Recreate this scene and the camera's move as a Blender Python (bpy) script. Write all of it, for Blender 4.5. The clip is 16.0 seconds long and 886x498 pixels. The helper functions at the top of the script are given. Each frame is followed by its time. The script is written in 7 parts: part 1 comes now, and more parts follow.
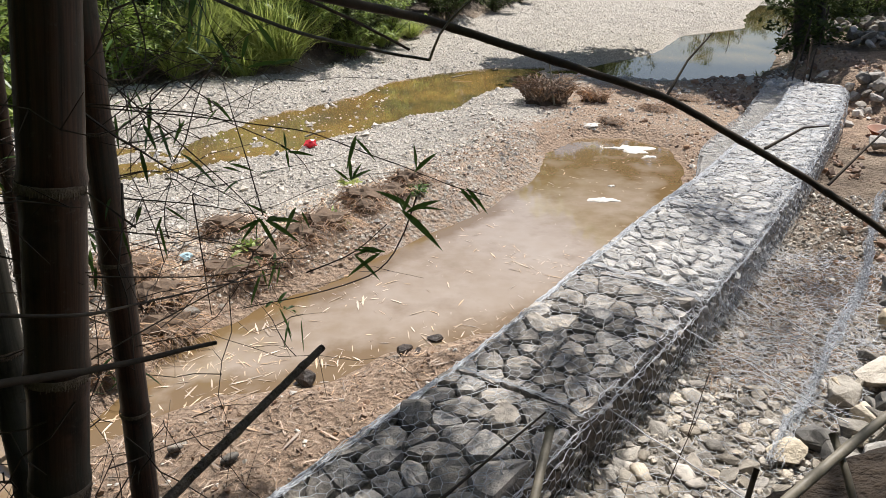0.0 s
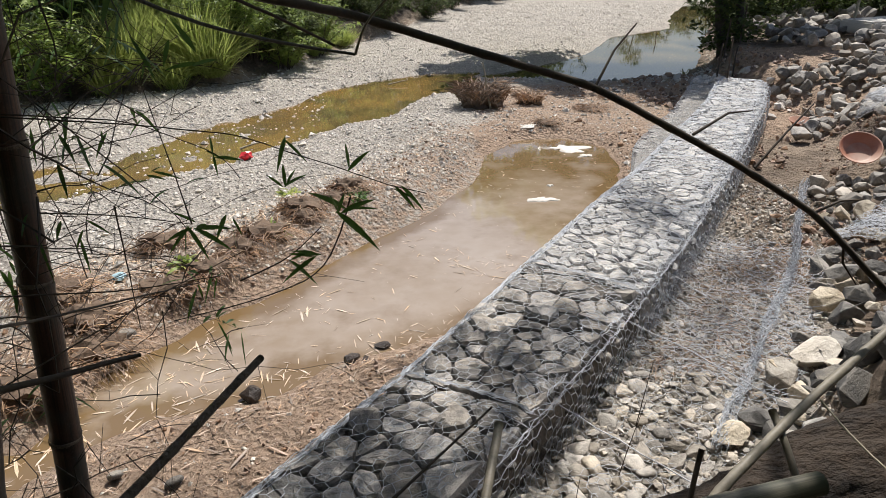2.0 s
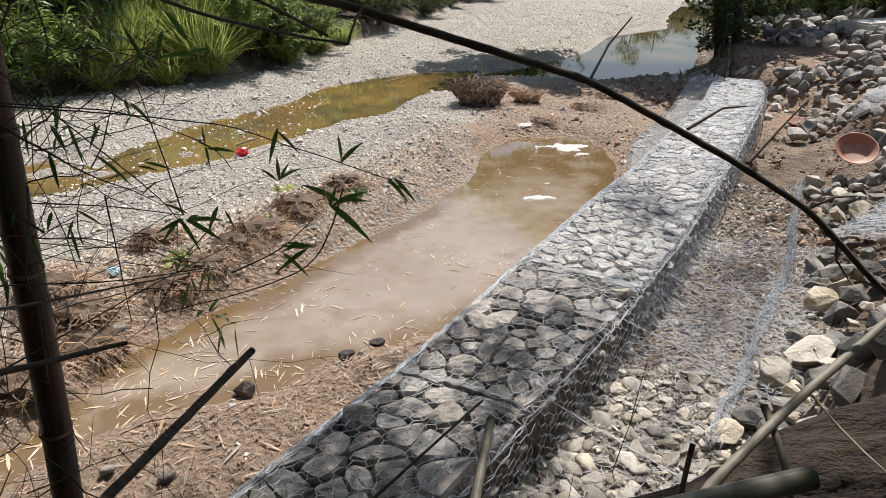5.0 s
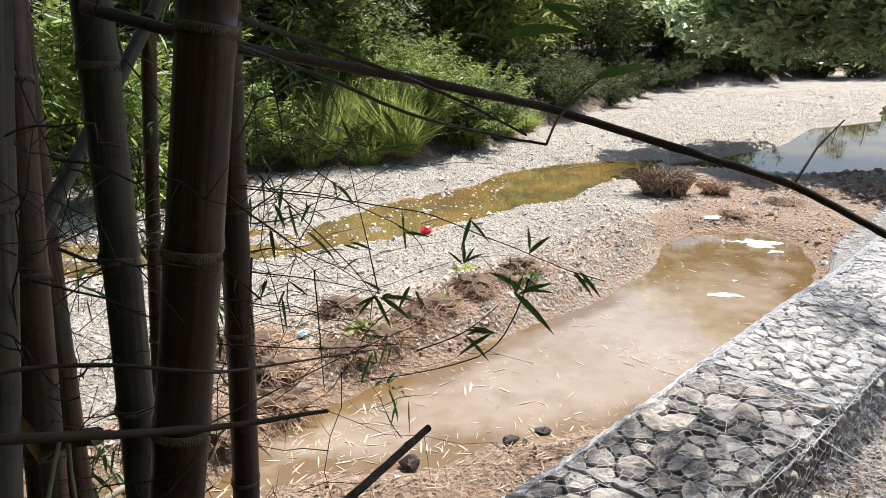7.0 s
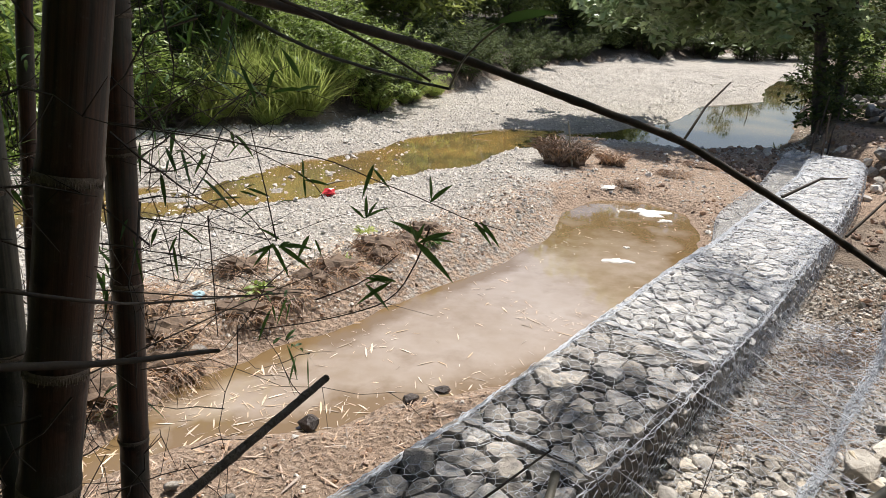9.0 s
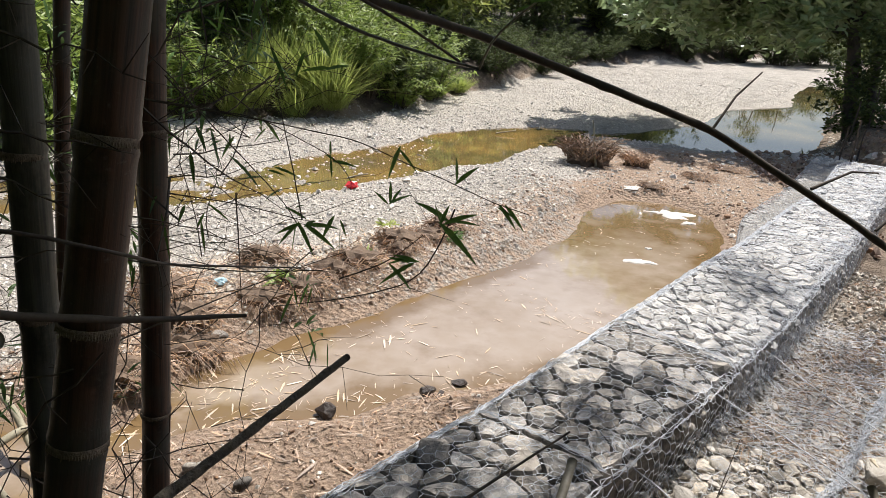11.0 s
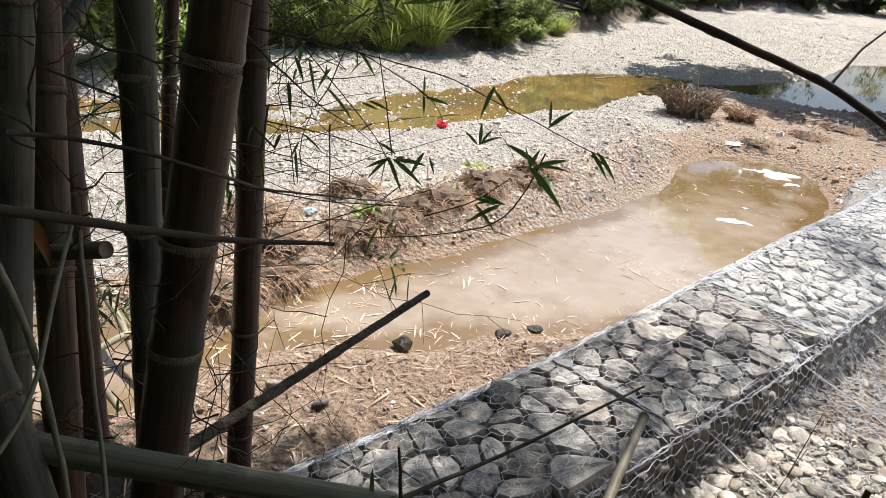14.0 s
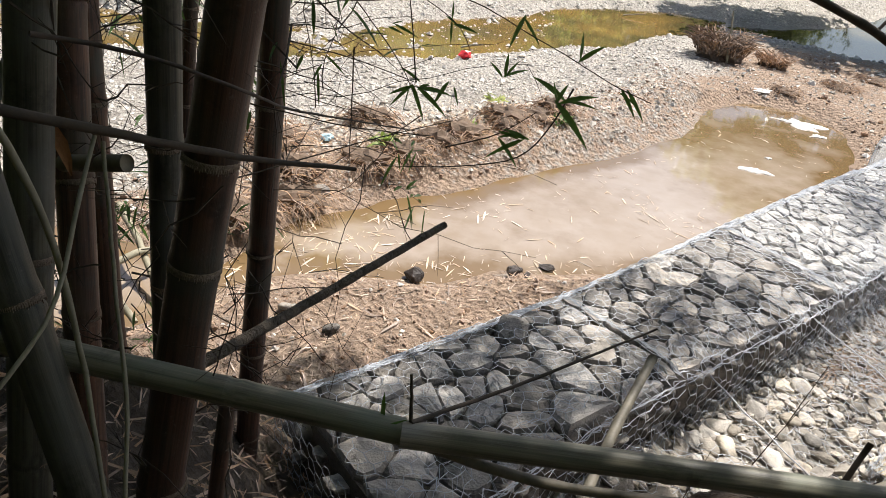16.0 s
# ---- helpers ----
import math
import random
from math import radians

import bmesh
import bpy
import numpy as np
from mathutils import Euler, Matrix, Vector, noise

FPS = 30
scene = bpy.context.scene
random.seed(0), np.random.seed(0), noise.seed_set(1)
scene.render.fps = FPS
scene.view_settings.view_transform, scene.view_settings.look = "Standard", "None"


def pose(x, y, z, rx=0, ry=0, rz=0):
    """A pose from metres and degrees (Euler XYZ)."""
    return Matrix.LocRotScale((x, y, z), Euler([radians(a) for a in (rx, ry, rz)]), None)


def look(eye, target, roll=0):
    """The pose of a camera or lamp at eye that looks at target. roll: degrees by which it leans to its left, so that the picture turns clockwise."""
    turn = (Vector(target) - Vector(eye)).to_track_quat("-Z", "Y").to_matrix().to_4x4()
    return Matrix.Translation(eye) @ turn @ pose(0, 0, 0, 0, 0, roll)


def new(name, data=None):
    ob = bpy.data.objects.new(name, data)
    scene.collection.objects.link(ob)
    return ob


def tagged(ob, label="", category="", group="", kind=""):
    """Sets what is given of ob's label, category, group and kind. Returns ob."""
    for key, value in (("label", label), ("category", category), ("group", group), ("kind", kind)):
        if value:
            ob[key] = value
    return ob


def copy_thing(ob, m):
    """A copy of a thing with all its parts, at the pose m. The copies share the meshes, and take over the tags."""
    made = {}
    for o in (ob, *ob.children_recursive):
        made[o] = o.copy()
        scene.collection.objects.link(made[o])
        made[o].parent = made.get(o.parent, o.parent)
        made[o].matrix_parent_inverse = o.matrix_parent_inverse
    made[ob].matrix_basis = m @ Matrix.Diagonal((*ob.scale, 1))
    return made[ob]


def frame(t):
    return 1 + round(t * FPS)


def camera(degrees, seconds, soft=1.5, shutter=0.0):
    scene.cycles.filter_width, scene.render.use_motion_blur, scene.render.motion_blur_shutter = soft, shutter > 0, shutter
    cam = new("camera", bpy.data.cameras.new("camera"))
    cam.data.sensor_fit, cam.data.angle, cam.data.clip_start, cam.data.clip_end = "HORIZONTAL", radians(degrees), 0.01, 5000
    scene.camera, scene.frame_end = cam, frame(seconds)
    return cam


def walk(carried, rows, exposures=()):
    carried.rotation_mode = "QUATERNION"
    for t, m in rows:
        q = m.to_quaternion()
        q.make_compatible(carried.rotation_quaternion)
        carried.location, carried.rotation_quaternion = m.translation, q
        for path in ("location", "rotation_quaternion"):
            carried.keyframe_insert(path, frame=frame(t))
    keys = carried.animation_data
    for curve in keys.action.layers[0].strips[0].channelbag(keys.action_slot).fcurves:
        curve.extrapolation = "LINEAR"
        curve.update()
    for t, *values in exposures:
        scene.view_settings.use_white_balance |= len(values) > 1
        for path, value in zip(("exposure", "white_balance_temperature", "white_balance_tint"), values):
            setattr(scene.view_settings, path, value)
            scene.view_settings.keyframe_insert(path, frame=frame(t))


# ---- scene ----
cam = camera(64.5, 16.0, 0.5)
PATH = [
    (0, (0.022, 0.005, 3.21), (0.017, 1.832, 2.394), -0.1),
    (0.5, (0.001, 0.029, 3.143), (-0.054, 1.844, 2.303), 1.4),
    (1, (0.043, -0.003, 3.174), (0.167, 1.82, 2.362), 0.0),
    (1.5, (0.044, 0.018, 3.172), (0.225, 1.816, 2.315), -0.6),
    (2, (0.04, 0.022, 3.177), (0.192, 1.849, 2.379), -1.0),
    (2.5, (0.047, 0.021, 3.182), (0.226, 1.852, 2.399), -1.6),
    (3, (0.056, 0.018, 3.19), (0.273, 1.853, 2.425), -1.1),
    (5.5, (0.045, 0.023, 3.147), (0.154, 1.845, 2.329), 0.1),
    (6, (0.017, 0.012, 3.137), (-0.086, 1.829, 2.307), 0.6),
    (6.5, (0.009, -0.009, 3.173), (-0.268, 1.812, 2.393), -1.6),
    (7, (0.02, -0.009, 3.195), (-0.302, 1.879, 2.619), -1.3),
    (7.5, (0.052, -0.001, 3.188), (-0.021, 1.871, 2.488), 0.8),
    (8, (0.051, 0.0, 3.17), (0.012, 1.896, 2.534), 0.7),
    (8.5, (0.037, -0.016, 3.158), (0.021, 1.876, 2.51), 1.4),
    (9, (0.028, -0.012, 3.146), (-0.019, 1.874, 2.482), 2.3),
    (11.5, (0.021, -0.037, 3.105), (-0.12, 1.84, 2.428), 4.3),
    (12, (0.02, -0.035, 3.104), (-0.218, 1.785, 2.309), 6.4),
    (12.5, (0.016, -0.035, 3.103), (-0.293, 1.743, 2.242), 5.7),
    (13, (0.018, -0.048, 3.112), (-0.306, 1.736, 2.267), 5.3),
    (13.5, (0.016, -0.037, 3.106), (-0.314, 1.756, 2.284), 4.8),
    (14, (0.018, -0.037, 3.105), (-0.3, 1.752, 2.267), 5.0),
    (14.5, (0.016, -0.035, 3.108), (-0.289, 1.731, 2.221), 4.3),
    (15, (0.014, -0.047, 3.108), (-0.382, 1.643, 2.114), 6.0),
    (15.5, (0.004, -0.029, 3.104), (-0.327, 1.688, 2.133), 6.4),
    (16, (0.005, -0.034, 3.095), (-0.313, 1.665, 2.088), 7.9),
]
walk(cam, [(t, look(e, a, r)) for t, e, a, r in PATH],
     ((0, 0.25, 6500, 11), (0.5, 0.4, 6500, 11), (1, 0.18, 6500, 11), (3, 0.06, 6500, 11), (5.5, 0.12, 6500, 11), (7, 0.55, 6500, 11), (9, 0.35, 6500, 11), (11.5, 0.45, 6500, 11), (13, 0.6, 6500, 11), (16, 0.6, 6500, 11)))

# ---- light ----
SUN_EL, SUN_AZ = radians(58), radians(28)      # azimuth clockwise from +y
world = bpy.data.worlds.new("sky")
scene.world = world
world.use_nodes = True
_nt = world.node_tree
_bg = _nt.nodes["Background"]
_sky = _nt.nodes.new("ShaderNodeTexSky")
_sky.sky_type, _sky.sun_disc = "NISHITA", False
_sky.sun_elevation, _sky.sun_rotation = SUN_EL, SUN_AZ
_sky.air_density, _sky.dust_density = 1.0, 2.0
_nt.links.new(_sky.outputs[0], _bg.inputs[0])
_bg.inputs[1].default_value = 0.085
sun = new("sun", bpy.data.lights.new("sun", "SUN"))
sun.data.energy, sun.data.angle, sun.data.color = 5.0, radians(0.6), (1.0, 0.965, 0.91)
SUN_DIR = Vector((math.sin(SUN_AZ) * math.cos(SUN_EL), math.cos(SUN_AZ) * math.cos(SUN_EL), math.sin(SUN_EL)))
sun.matrix_world = look(SUN_DIR * 50, (0, 0, 0))

# ---- materials ----
def nodes_of(name):
    m = bpy.data.materials.new(name)
    m.use_nodes = True
    nt = m.node_tree
    return m, nt, nt.nodes["Principled BSDF"]


def add(nt, kind, **inputs):
    n = nt.nodes.new(kind)
    for k, v in inputs.items():
        n.inputs[k.replace("_", " ")].default_value = v
    return n


def mixed(nt, fac, a, b, blend="MIX"):
    """A colour mix; a and b are colours or sockets, fac a number or socket."""
    n = nt.nodes.new("ShaderNodeMix")
    n.data_type, n.blend_type = "RGBA", blend
    for sock, v in ((n.inputs[0], fac), (n.inputs[6], a), (n.inputs[7], b)):
        if isinstance(v, bpy.types.NodeSocket):
            nt.links.new(v, sock)
        elif isinstance(v, (int, float)):
            sock.default_value = v
        else:
            sock.default_value = (*v[:3], 1)
    return n.outputs[2]


def stretched(nt, sock, lo, hi, a=0.0, b=1.0):
    n = nt.nodes.new("ShaderNodeMapRange")
    nt.links.new(sock, n.inputs[0])
    for i, v in zip((1, 2, 3, 4), (lo, hi, a, b)):
        n.inputs[i].default_value = v
    return n.outputs[0]


def noise_tex(nt, coord, scale, detail=4.0, rough=0.55):
    n = add(nt, "ShaderNodeTexNoise", Scale=scale, Detail=detail, Roughness=rough)
    nt.links.new(coord, n.inputs["Vector"])
    return n.outputs["Fac"]


def bumped(nt, bsdf, height, strength, distance=0.01):
    n = add(nt, "ShaderNodeBump", Strength=strength, Distance=distance)
    nt.links.new(height, n.inputs["Height"])
    nt.links.new(n.outputs[0], bsdf.inputs["Normal"])


def coat(name, dark, light, scale=8.0, fine=60.0, rough=0.8, bump=0.4, dist=0.01, spread=0.0, dust=None, island=False, metal=0.0, stretch=None, sheen=None):
    """A two-scale mottled surface. spread: how far the pieces differ; dust: a colour that settles on faces that look up."""
    m, nt, b = nodes_of(name)
    tc = nt.nodes.new("ShaderNodeTexCoord")
    co = tc.outputs["Object"]
    if stretch:
        mp = nt.nodes.new("ShaderNodeMapping")
        mp.inputs["Scale"].default_value = stretch
        nt.links.new(co, mp.inputs["Vector"])
        co = mp.outputs[0]
    big, small = noise_tex(nt, co, scale, 3), noise_tex(nt, co, fine, 5, 0.65)
    c = mixed(nt, stretched(nt, big, 0.35, 0.65), dark, light)
    c = mixed(nt, 0.55, c, mixed(nt, stretched(nt, small, 0.3, 0.7), dark, light))
    if dust:
        g = nt.nodes.new("ShaderNodeNewGeometry")
        s = nt.nodes.new("ShaderNodeSeparateXYZ")
        nt.links.new(g.outputs["Normal"], s.inputs[0])
        up = nt.nodes.new("ShaderNodeMath")
        up.operation = "MULTIPLY"
        nt.links.new(stretched(nt, s.outputs[2], 0.2, 0.95), up.inputs[0])
        nt.links.new(stretched(nt, big, 0.3, 0.6, 0.15, 0.85), up.inputs[1])
        c = mixed(nt, up.outputs[0], c, dust)
    if spread:
        if island:
            r = nt.nodes.new("ShaderNodeNewGeometry").outputs["Random Per Island"]
        else:
            r = nt.nodes.new("ShaderNodeObjectInfo").outputs["Random"]
        h = nt.nodes.new("ShaderNodeHueSaturation")
        nt.links.new(stretched(nt, r, 0, 1, 1 - spread, 1 + spread), h.inputs["Value"])
        w = nt.nodes.new("ShaderNodeMath")
        w.operation = "FRACT"
        w2 = nt.nodes.new("ShaderNodeMath")
        w2.operation = "MULTIPLY"
        w2.inputs[1].default_value = 7.31
        nt.links.new(r, w2.inputs[0])
        nt.links.new(w2.outputs[0], w.inputs[0])
        nt.links.new(stretched(nt, w.outputs[0], 0, 1, 0.7, 1.25), h.inputs["Saturation"])
        nt.links.new(c, h.inputs["Color"])
        c = h.outputs[0]
    nt.links.new(c, b.inputs["Base Color"])
    b.inputs["Metallic"].default_value = metal
    nt.links.new(stretched(nt, small, 0.3, 0.7, max(rough - 0.12, 0.05), min(rough + 0.1, 1)), b.inputs["Roughness"])
    bumped(nt, b, small, bump, dist)
    return m


def leafy(name, dark, light, spread=0.35, rough=0.5, through_light=0.25):
    """Leaves: each blade its own tone, some light shining through."""
    m, nt, b = nodes_of(name)
    r = nt.nodes.new("ShaderNodeNewGeometry").outputs["Random Per Island"]
    tc = nt.nodes.new("ShaderNodeTexCoord")
    big = noise_tex(nt, tc.outputs["Object"], 0.9, 3)
    c = mixed(nt, r, dark, light)
    c = mixed(nt, stretched(nt, big, 0.35, 0.7, 0.0, spread), c, [v * 1.5 for v in light])
    nt.links.new(c, b.inputs["Base Color"])
    b.inputs["Roughness"].default_value = rough
    tr = nt.nodes.new("ShaderNodeBsdfTranslucent")
    nt.links.new(c, tr.inputs[0])
    mx = nt.nodes.new("ShaderNodeMixShader")
    mx.inputs[0].default_value = through_light
    nt.links.new(b.outputs[0], mx.inputs[1])
    nt.links.new(tr.outputs[0], mx.inputs[2])
    nt.links.new(mx.outputs[0], nt.nodes["Material Output"].inputs[0])
    return m


def culm_material(name, dark, light, bloom):
    """Old bamboo rind: fine streaks along the culm, a grey-green bloom in broad patches, dark mould stains."""
    m, nt, b = nodes_of(name)
    co = nt.nodes.new("ShaderNodeTexCoord").outputs["Object"]
    mp = add(nt, "ShaderNodeMapping", Scale=(30, 30, 0.7))
    nt.links.new(co, mp.inputs["Vector"])
    streak, patch, fine = noise_tex(nt, mp.outputs[0], 4, 5, 0.65), noise_tex(nt, co, 3.2, 5, 0.6), noise_tex(nt, co, 90, 4, 0.7)
    c = mixed(nt, stretched(nt, streak, 0.35, 0.65), dark, light)
    c = mixed(nt, stretched(nt, patch, 0.47, 0.62, 0, 0.75), c, bloom)
    c = mixed(nt, stretched(nt, noise_tex(nt, co, 7, 6, 0.7), 0.55, 0.68, 0, 0.7), c, [v * 0.35 for v in dark])
    c = mixed(nt, stretched(nt, fine, 0.6, 0.75, 0, 0.3), c, (0.3, 0.26, 0.21))
    r = nt.nodes.new("ShaderNodeObjectInfo").outputs["Random"]
    h = nt.nodes.new("ShaderNodeHueSaturation")
    nt.links.new(stretched(nt, r, 0, 1, 0.8, 1.3), h.inputs["Value"])
    nt.links.new(c, h.inputs["Color"])
    nt.links.new(h.outputs[0], b.inputs["Base Color"])
    nt.links.new(stretched(nt, patch, 0.4, 0.6, 0.38, 0.65), b.inputs["Roughness"])
    bumped(nt, b, streak, 0.25, 0.004)
    return m


M_COBBLE = coat("cobble", (0.1, 0.1, 0.1), (0.31, 0.29, 0.265), 2.4, 14, 0.85, 0.8, 0.02, 0.55, dust=(0.49, 0.44, 0.38))
# far cobbles paler, near packed stones darker: sun and shade put into the colour
M_COBBLE_J = coat("cobble_far_lit", (0.22, 0.22, 0.225), (0.5, 0.48, 0.455), 6, 45, 0.85, 0.8, 0.012, 0.28, dust=(0.6, 0.57, 0.52), island=True)
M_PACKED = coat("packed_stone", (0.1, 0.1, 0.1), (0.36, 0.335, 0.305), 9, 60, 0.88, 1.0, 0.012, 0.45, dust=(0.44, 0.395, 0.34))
M_LOOSE = coat("loose_cobble", (0.22, 0.195, 0.165), (0.5, 0.45, 0.385), 2.5, 14, 0.88, 0.8, 0.02, 0.45, dust=(0.62, 0.555, 0.465))
M_GRIT = coat("dry_grit", (0.3, 0.265, 0.225), (0.62, 0.565, 0.49), 9, 60, 0.9, 0.4, 0.005, 0.5, island=True)
M_ROCK = coat("broken_rock", (0.07, 0.073, 0.078), (0.27, 0.255, 0.235), 2.2, 13, 0.85, 0.7, 0.02, 0.55, dust=(0.4, 0.365, 0.31))
M_TAN_ROCK = coat("tan_rock", (0.3, 0.24, 0.17), (0.58, 0.5, 0.385), 2.0, 12, 0.88, 0.8, 0.02, 0.4, dust=(0.62, 0.56, 0.46))
M_ROCK_J = coat("broken_rock_far", (0.13, 0.12, 0.11), (0.42, 0.375, 0.32), 5, 40, 0.85, 0.6, 0.012, 0.4, dust=(0.48, 0.44, 0.38), island=True)
M_PEBBLE = coat("pebble", (0.46, 0.415, 0.355), (0.8, 0.74, 0.66), 9, 60, 0.85, 0.3, 0.004, 0.34, island=True)
# dark fill for the shaded near baskets, pale dusty fill painted as sunlit
M_FILL = coat("gabion_fill_shaded", (0.06, 0.054, 0.048), (0.22, 0.19, 0.155), 7, 60, 0.95, 0.8, 0.02)
M_FILL_DUSTY_LIT = coat("dusty_fill_lit", (0.2, 0.185, 0.165), (0.56, 0.52, 0.465), 7, 35, 0.95, 1.0, 0.04)
M_WIRE = coat("galvanised_wire", (0.42, 0.44, 0.47), (0.68, 0.7, 0.73), 20, 120, 0.5, 0.1, 0.002, metal=0.15)
M_CULM = culm_material("bamboo_culm", (0.04, 0.02, 0.013), (0.15, 0.07, 0.042), (0.085, 0.082, 0.064))
M_CULM_GREEN = culm_material("bamboo_culm_green", (0.04, 0.038, 0.028), (0.13, 0.12, 0.085), (0.14, 0.14, 0.12))
M_POLE = culm_material("weathered_pole", (0.1, 0.092, 0.062), (0.3, 0.27, 0.2), (0.22, 0.24, 0.18))
M_CULM_DRY = coat("bamboo_culm_dry", (0.1, 0.085, 0.055), (0.27, 0.23, 0.16), 4, 45, 0.6, 0.3, 0.004, 0.2)
M_RING = coat("node_ring", (0.1, 0.07, 0.05), (0.36, 0.28, 0.21), 30, 160, 0.9, 0.6, 0.006)
M_TWIG = coat("twig_bark", (0.035, 0.026, 0.02), (0.12, 0.09, 0.065), 9, 80, 0.8, 0.3, 0.003)
M_TWIG_PALE = coat("pale_twig", (0.2, 0.18, 0.12), (0.4, 0.36, 0.26), 9, 80, 0.75, 0.3, 0.003)
M_BARK = coat("old_bark", (0.04, 0.03, 0.022), (0.19, 0.15, 0.11), 3.5, 30, 0.9, 1.0, 0.03)
M_LOG = coat("rotten_wood", (0.008, 0.006, 0.005), (0.075, 0.047, 0.028), 6, 34, 0.92, 1.0, 0.05, stretch=(0.6, 1.2, 1.2), dust=(0.07, 0.05, 0.034))
M_CHAFF = coat("trodden_chaff", (0.3, 0.2, 0.135), (0.64, 0.49, 0.37), 9, 70, 0.85, 0.2, 0.003, 0.45, island=True)
M_SHEATH = coat("dry_sheath", (0.3, 0.13, 0.05), (0.55, 0.28, 0.12), 12, 90, 0.7, 0.3, 0.003)
M_WET = coat("wet_stone", (0.016, 0.012, 0.01), (0.075, 0.052, 0.04), 3, 14, 0.45, 0.6, 0.02)
M_CLOD = coat("mud_clod", (0.2, 0.125, 0.085), (0.5, 0.355, 0.26), 8, 60, 0.95, 0.6, 0.01, 0.45, island=True)
M_STRAW = coat("dry_straw", (0.48, 0.335, 0.225), (0.78, 0.64, 0.49), 9, 70, 0.8, 0.2, 0.003, 0.4, island=True)
M_ROOT = coat("dead_roots", (0.06, 0.04, 0.027), (0.22, 0.15, 0.1), 7, 50, 0.95, 0.6, 0.01, 0.3, island=True)
M_ROOT_TIP = coat("root_ends", (0.08, 0.05, 0.033), (0.4, 0.28, 0.19), 7, 50, 0.95, 0.6, 0.01, 0.6, island=True)
M_DRYGRASS = coat("dead_grass", (0.3, 0.19, 0.12), (0.66, 0.48, 0.34), 7, 50, 0.95, 0.4, 0.01, 0.4, island=True)
M_BAMBOO_LEAF = leafy("bamboo_leaf", (0.05, 0.1, 0.025), (0.13, 0.24, 0.05), 0.3, 0.45, 0.35)
M_SHRUB = leafy("shrub_leaf", (0.07, 0.125, 0.025), (0.34, 0.43, 0.1), 0.4, 0.5, 0.4)
# darker shrub leaf: the shade under trees is put into its colour
M_UNDER_SHADED = leafy("understorey_leaf_shaded", (0.025, 0.045, 0.014), (0.11, 0.14, 0.04), 0.3, 0.85, 0.3)
M_GROVE = leafy("grove_leaf", (0.1, 0.14, 0.03), (0.38, 0.42, 0.12), 0.35, 0.6, 0.45)
M_GRASS = leafy("grass_blade", (0.2, 0.27, 0.055), (0.5, 0.54, 0.17), 0.35, 0.55, 0.5)
M_FOREST = leafy("forest_leaf", (0.045, 0.075, 0.022), (0.2, 0.235, 0.075), 0.4, 0.6, 0.35)
M_TREE_LEAF = leafy("tree_leaf", (0.12, 0.2, 0.065), (0.46, 0.54, 0.3), 0.35, 0.36, 0.4)
M_TRUNK = coat("tree_bark", (0.03, 0.025, 0.02), (0.12, 0.1, 0.08), 3, 25, 0.9, 0.9, 0.03)
M_BASIN = coat("terracotta_plastic", (0.34, 0.1, 0.05), (0.5, 0.17, 0.09), 5, 60, 0.5, 0.1, 0.002, dust=(0.5, 0.36, 0.27))
M_RED = coat("red_plastic", (0.6, 0.02, 0.03), (0.85, 0.06, 0.07), 12, 60, 0.35, 0.2, 0.004)
M_BLUE = coat("blue_plastic", (0.35, 0.55, 0.62), (0.55, 0.72, 0.78), 12, 60, 0.4, 0.2, 0.004)
M_FOAM = coat("pale_scum", (0.52, 0.46, 0.38), (0.82, 0.79, 0.74), 10, 60, 0.7, 0.4, 0.006)
M_CONCRETE = coat("pale_concrete", (0.4, 0.38, 0.34), (0.62, 0.6, 0.56), 4, 40, 0.9, 0.5, 0.01)


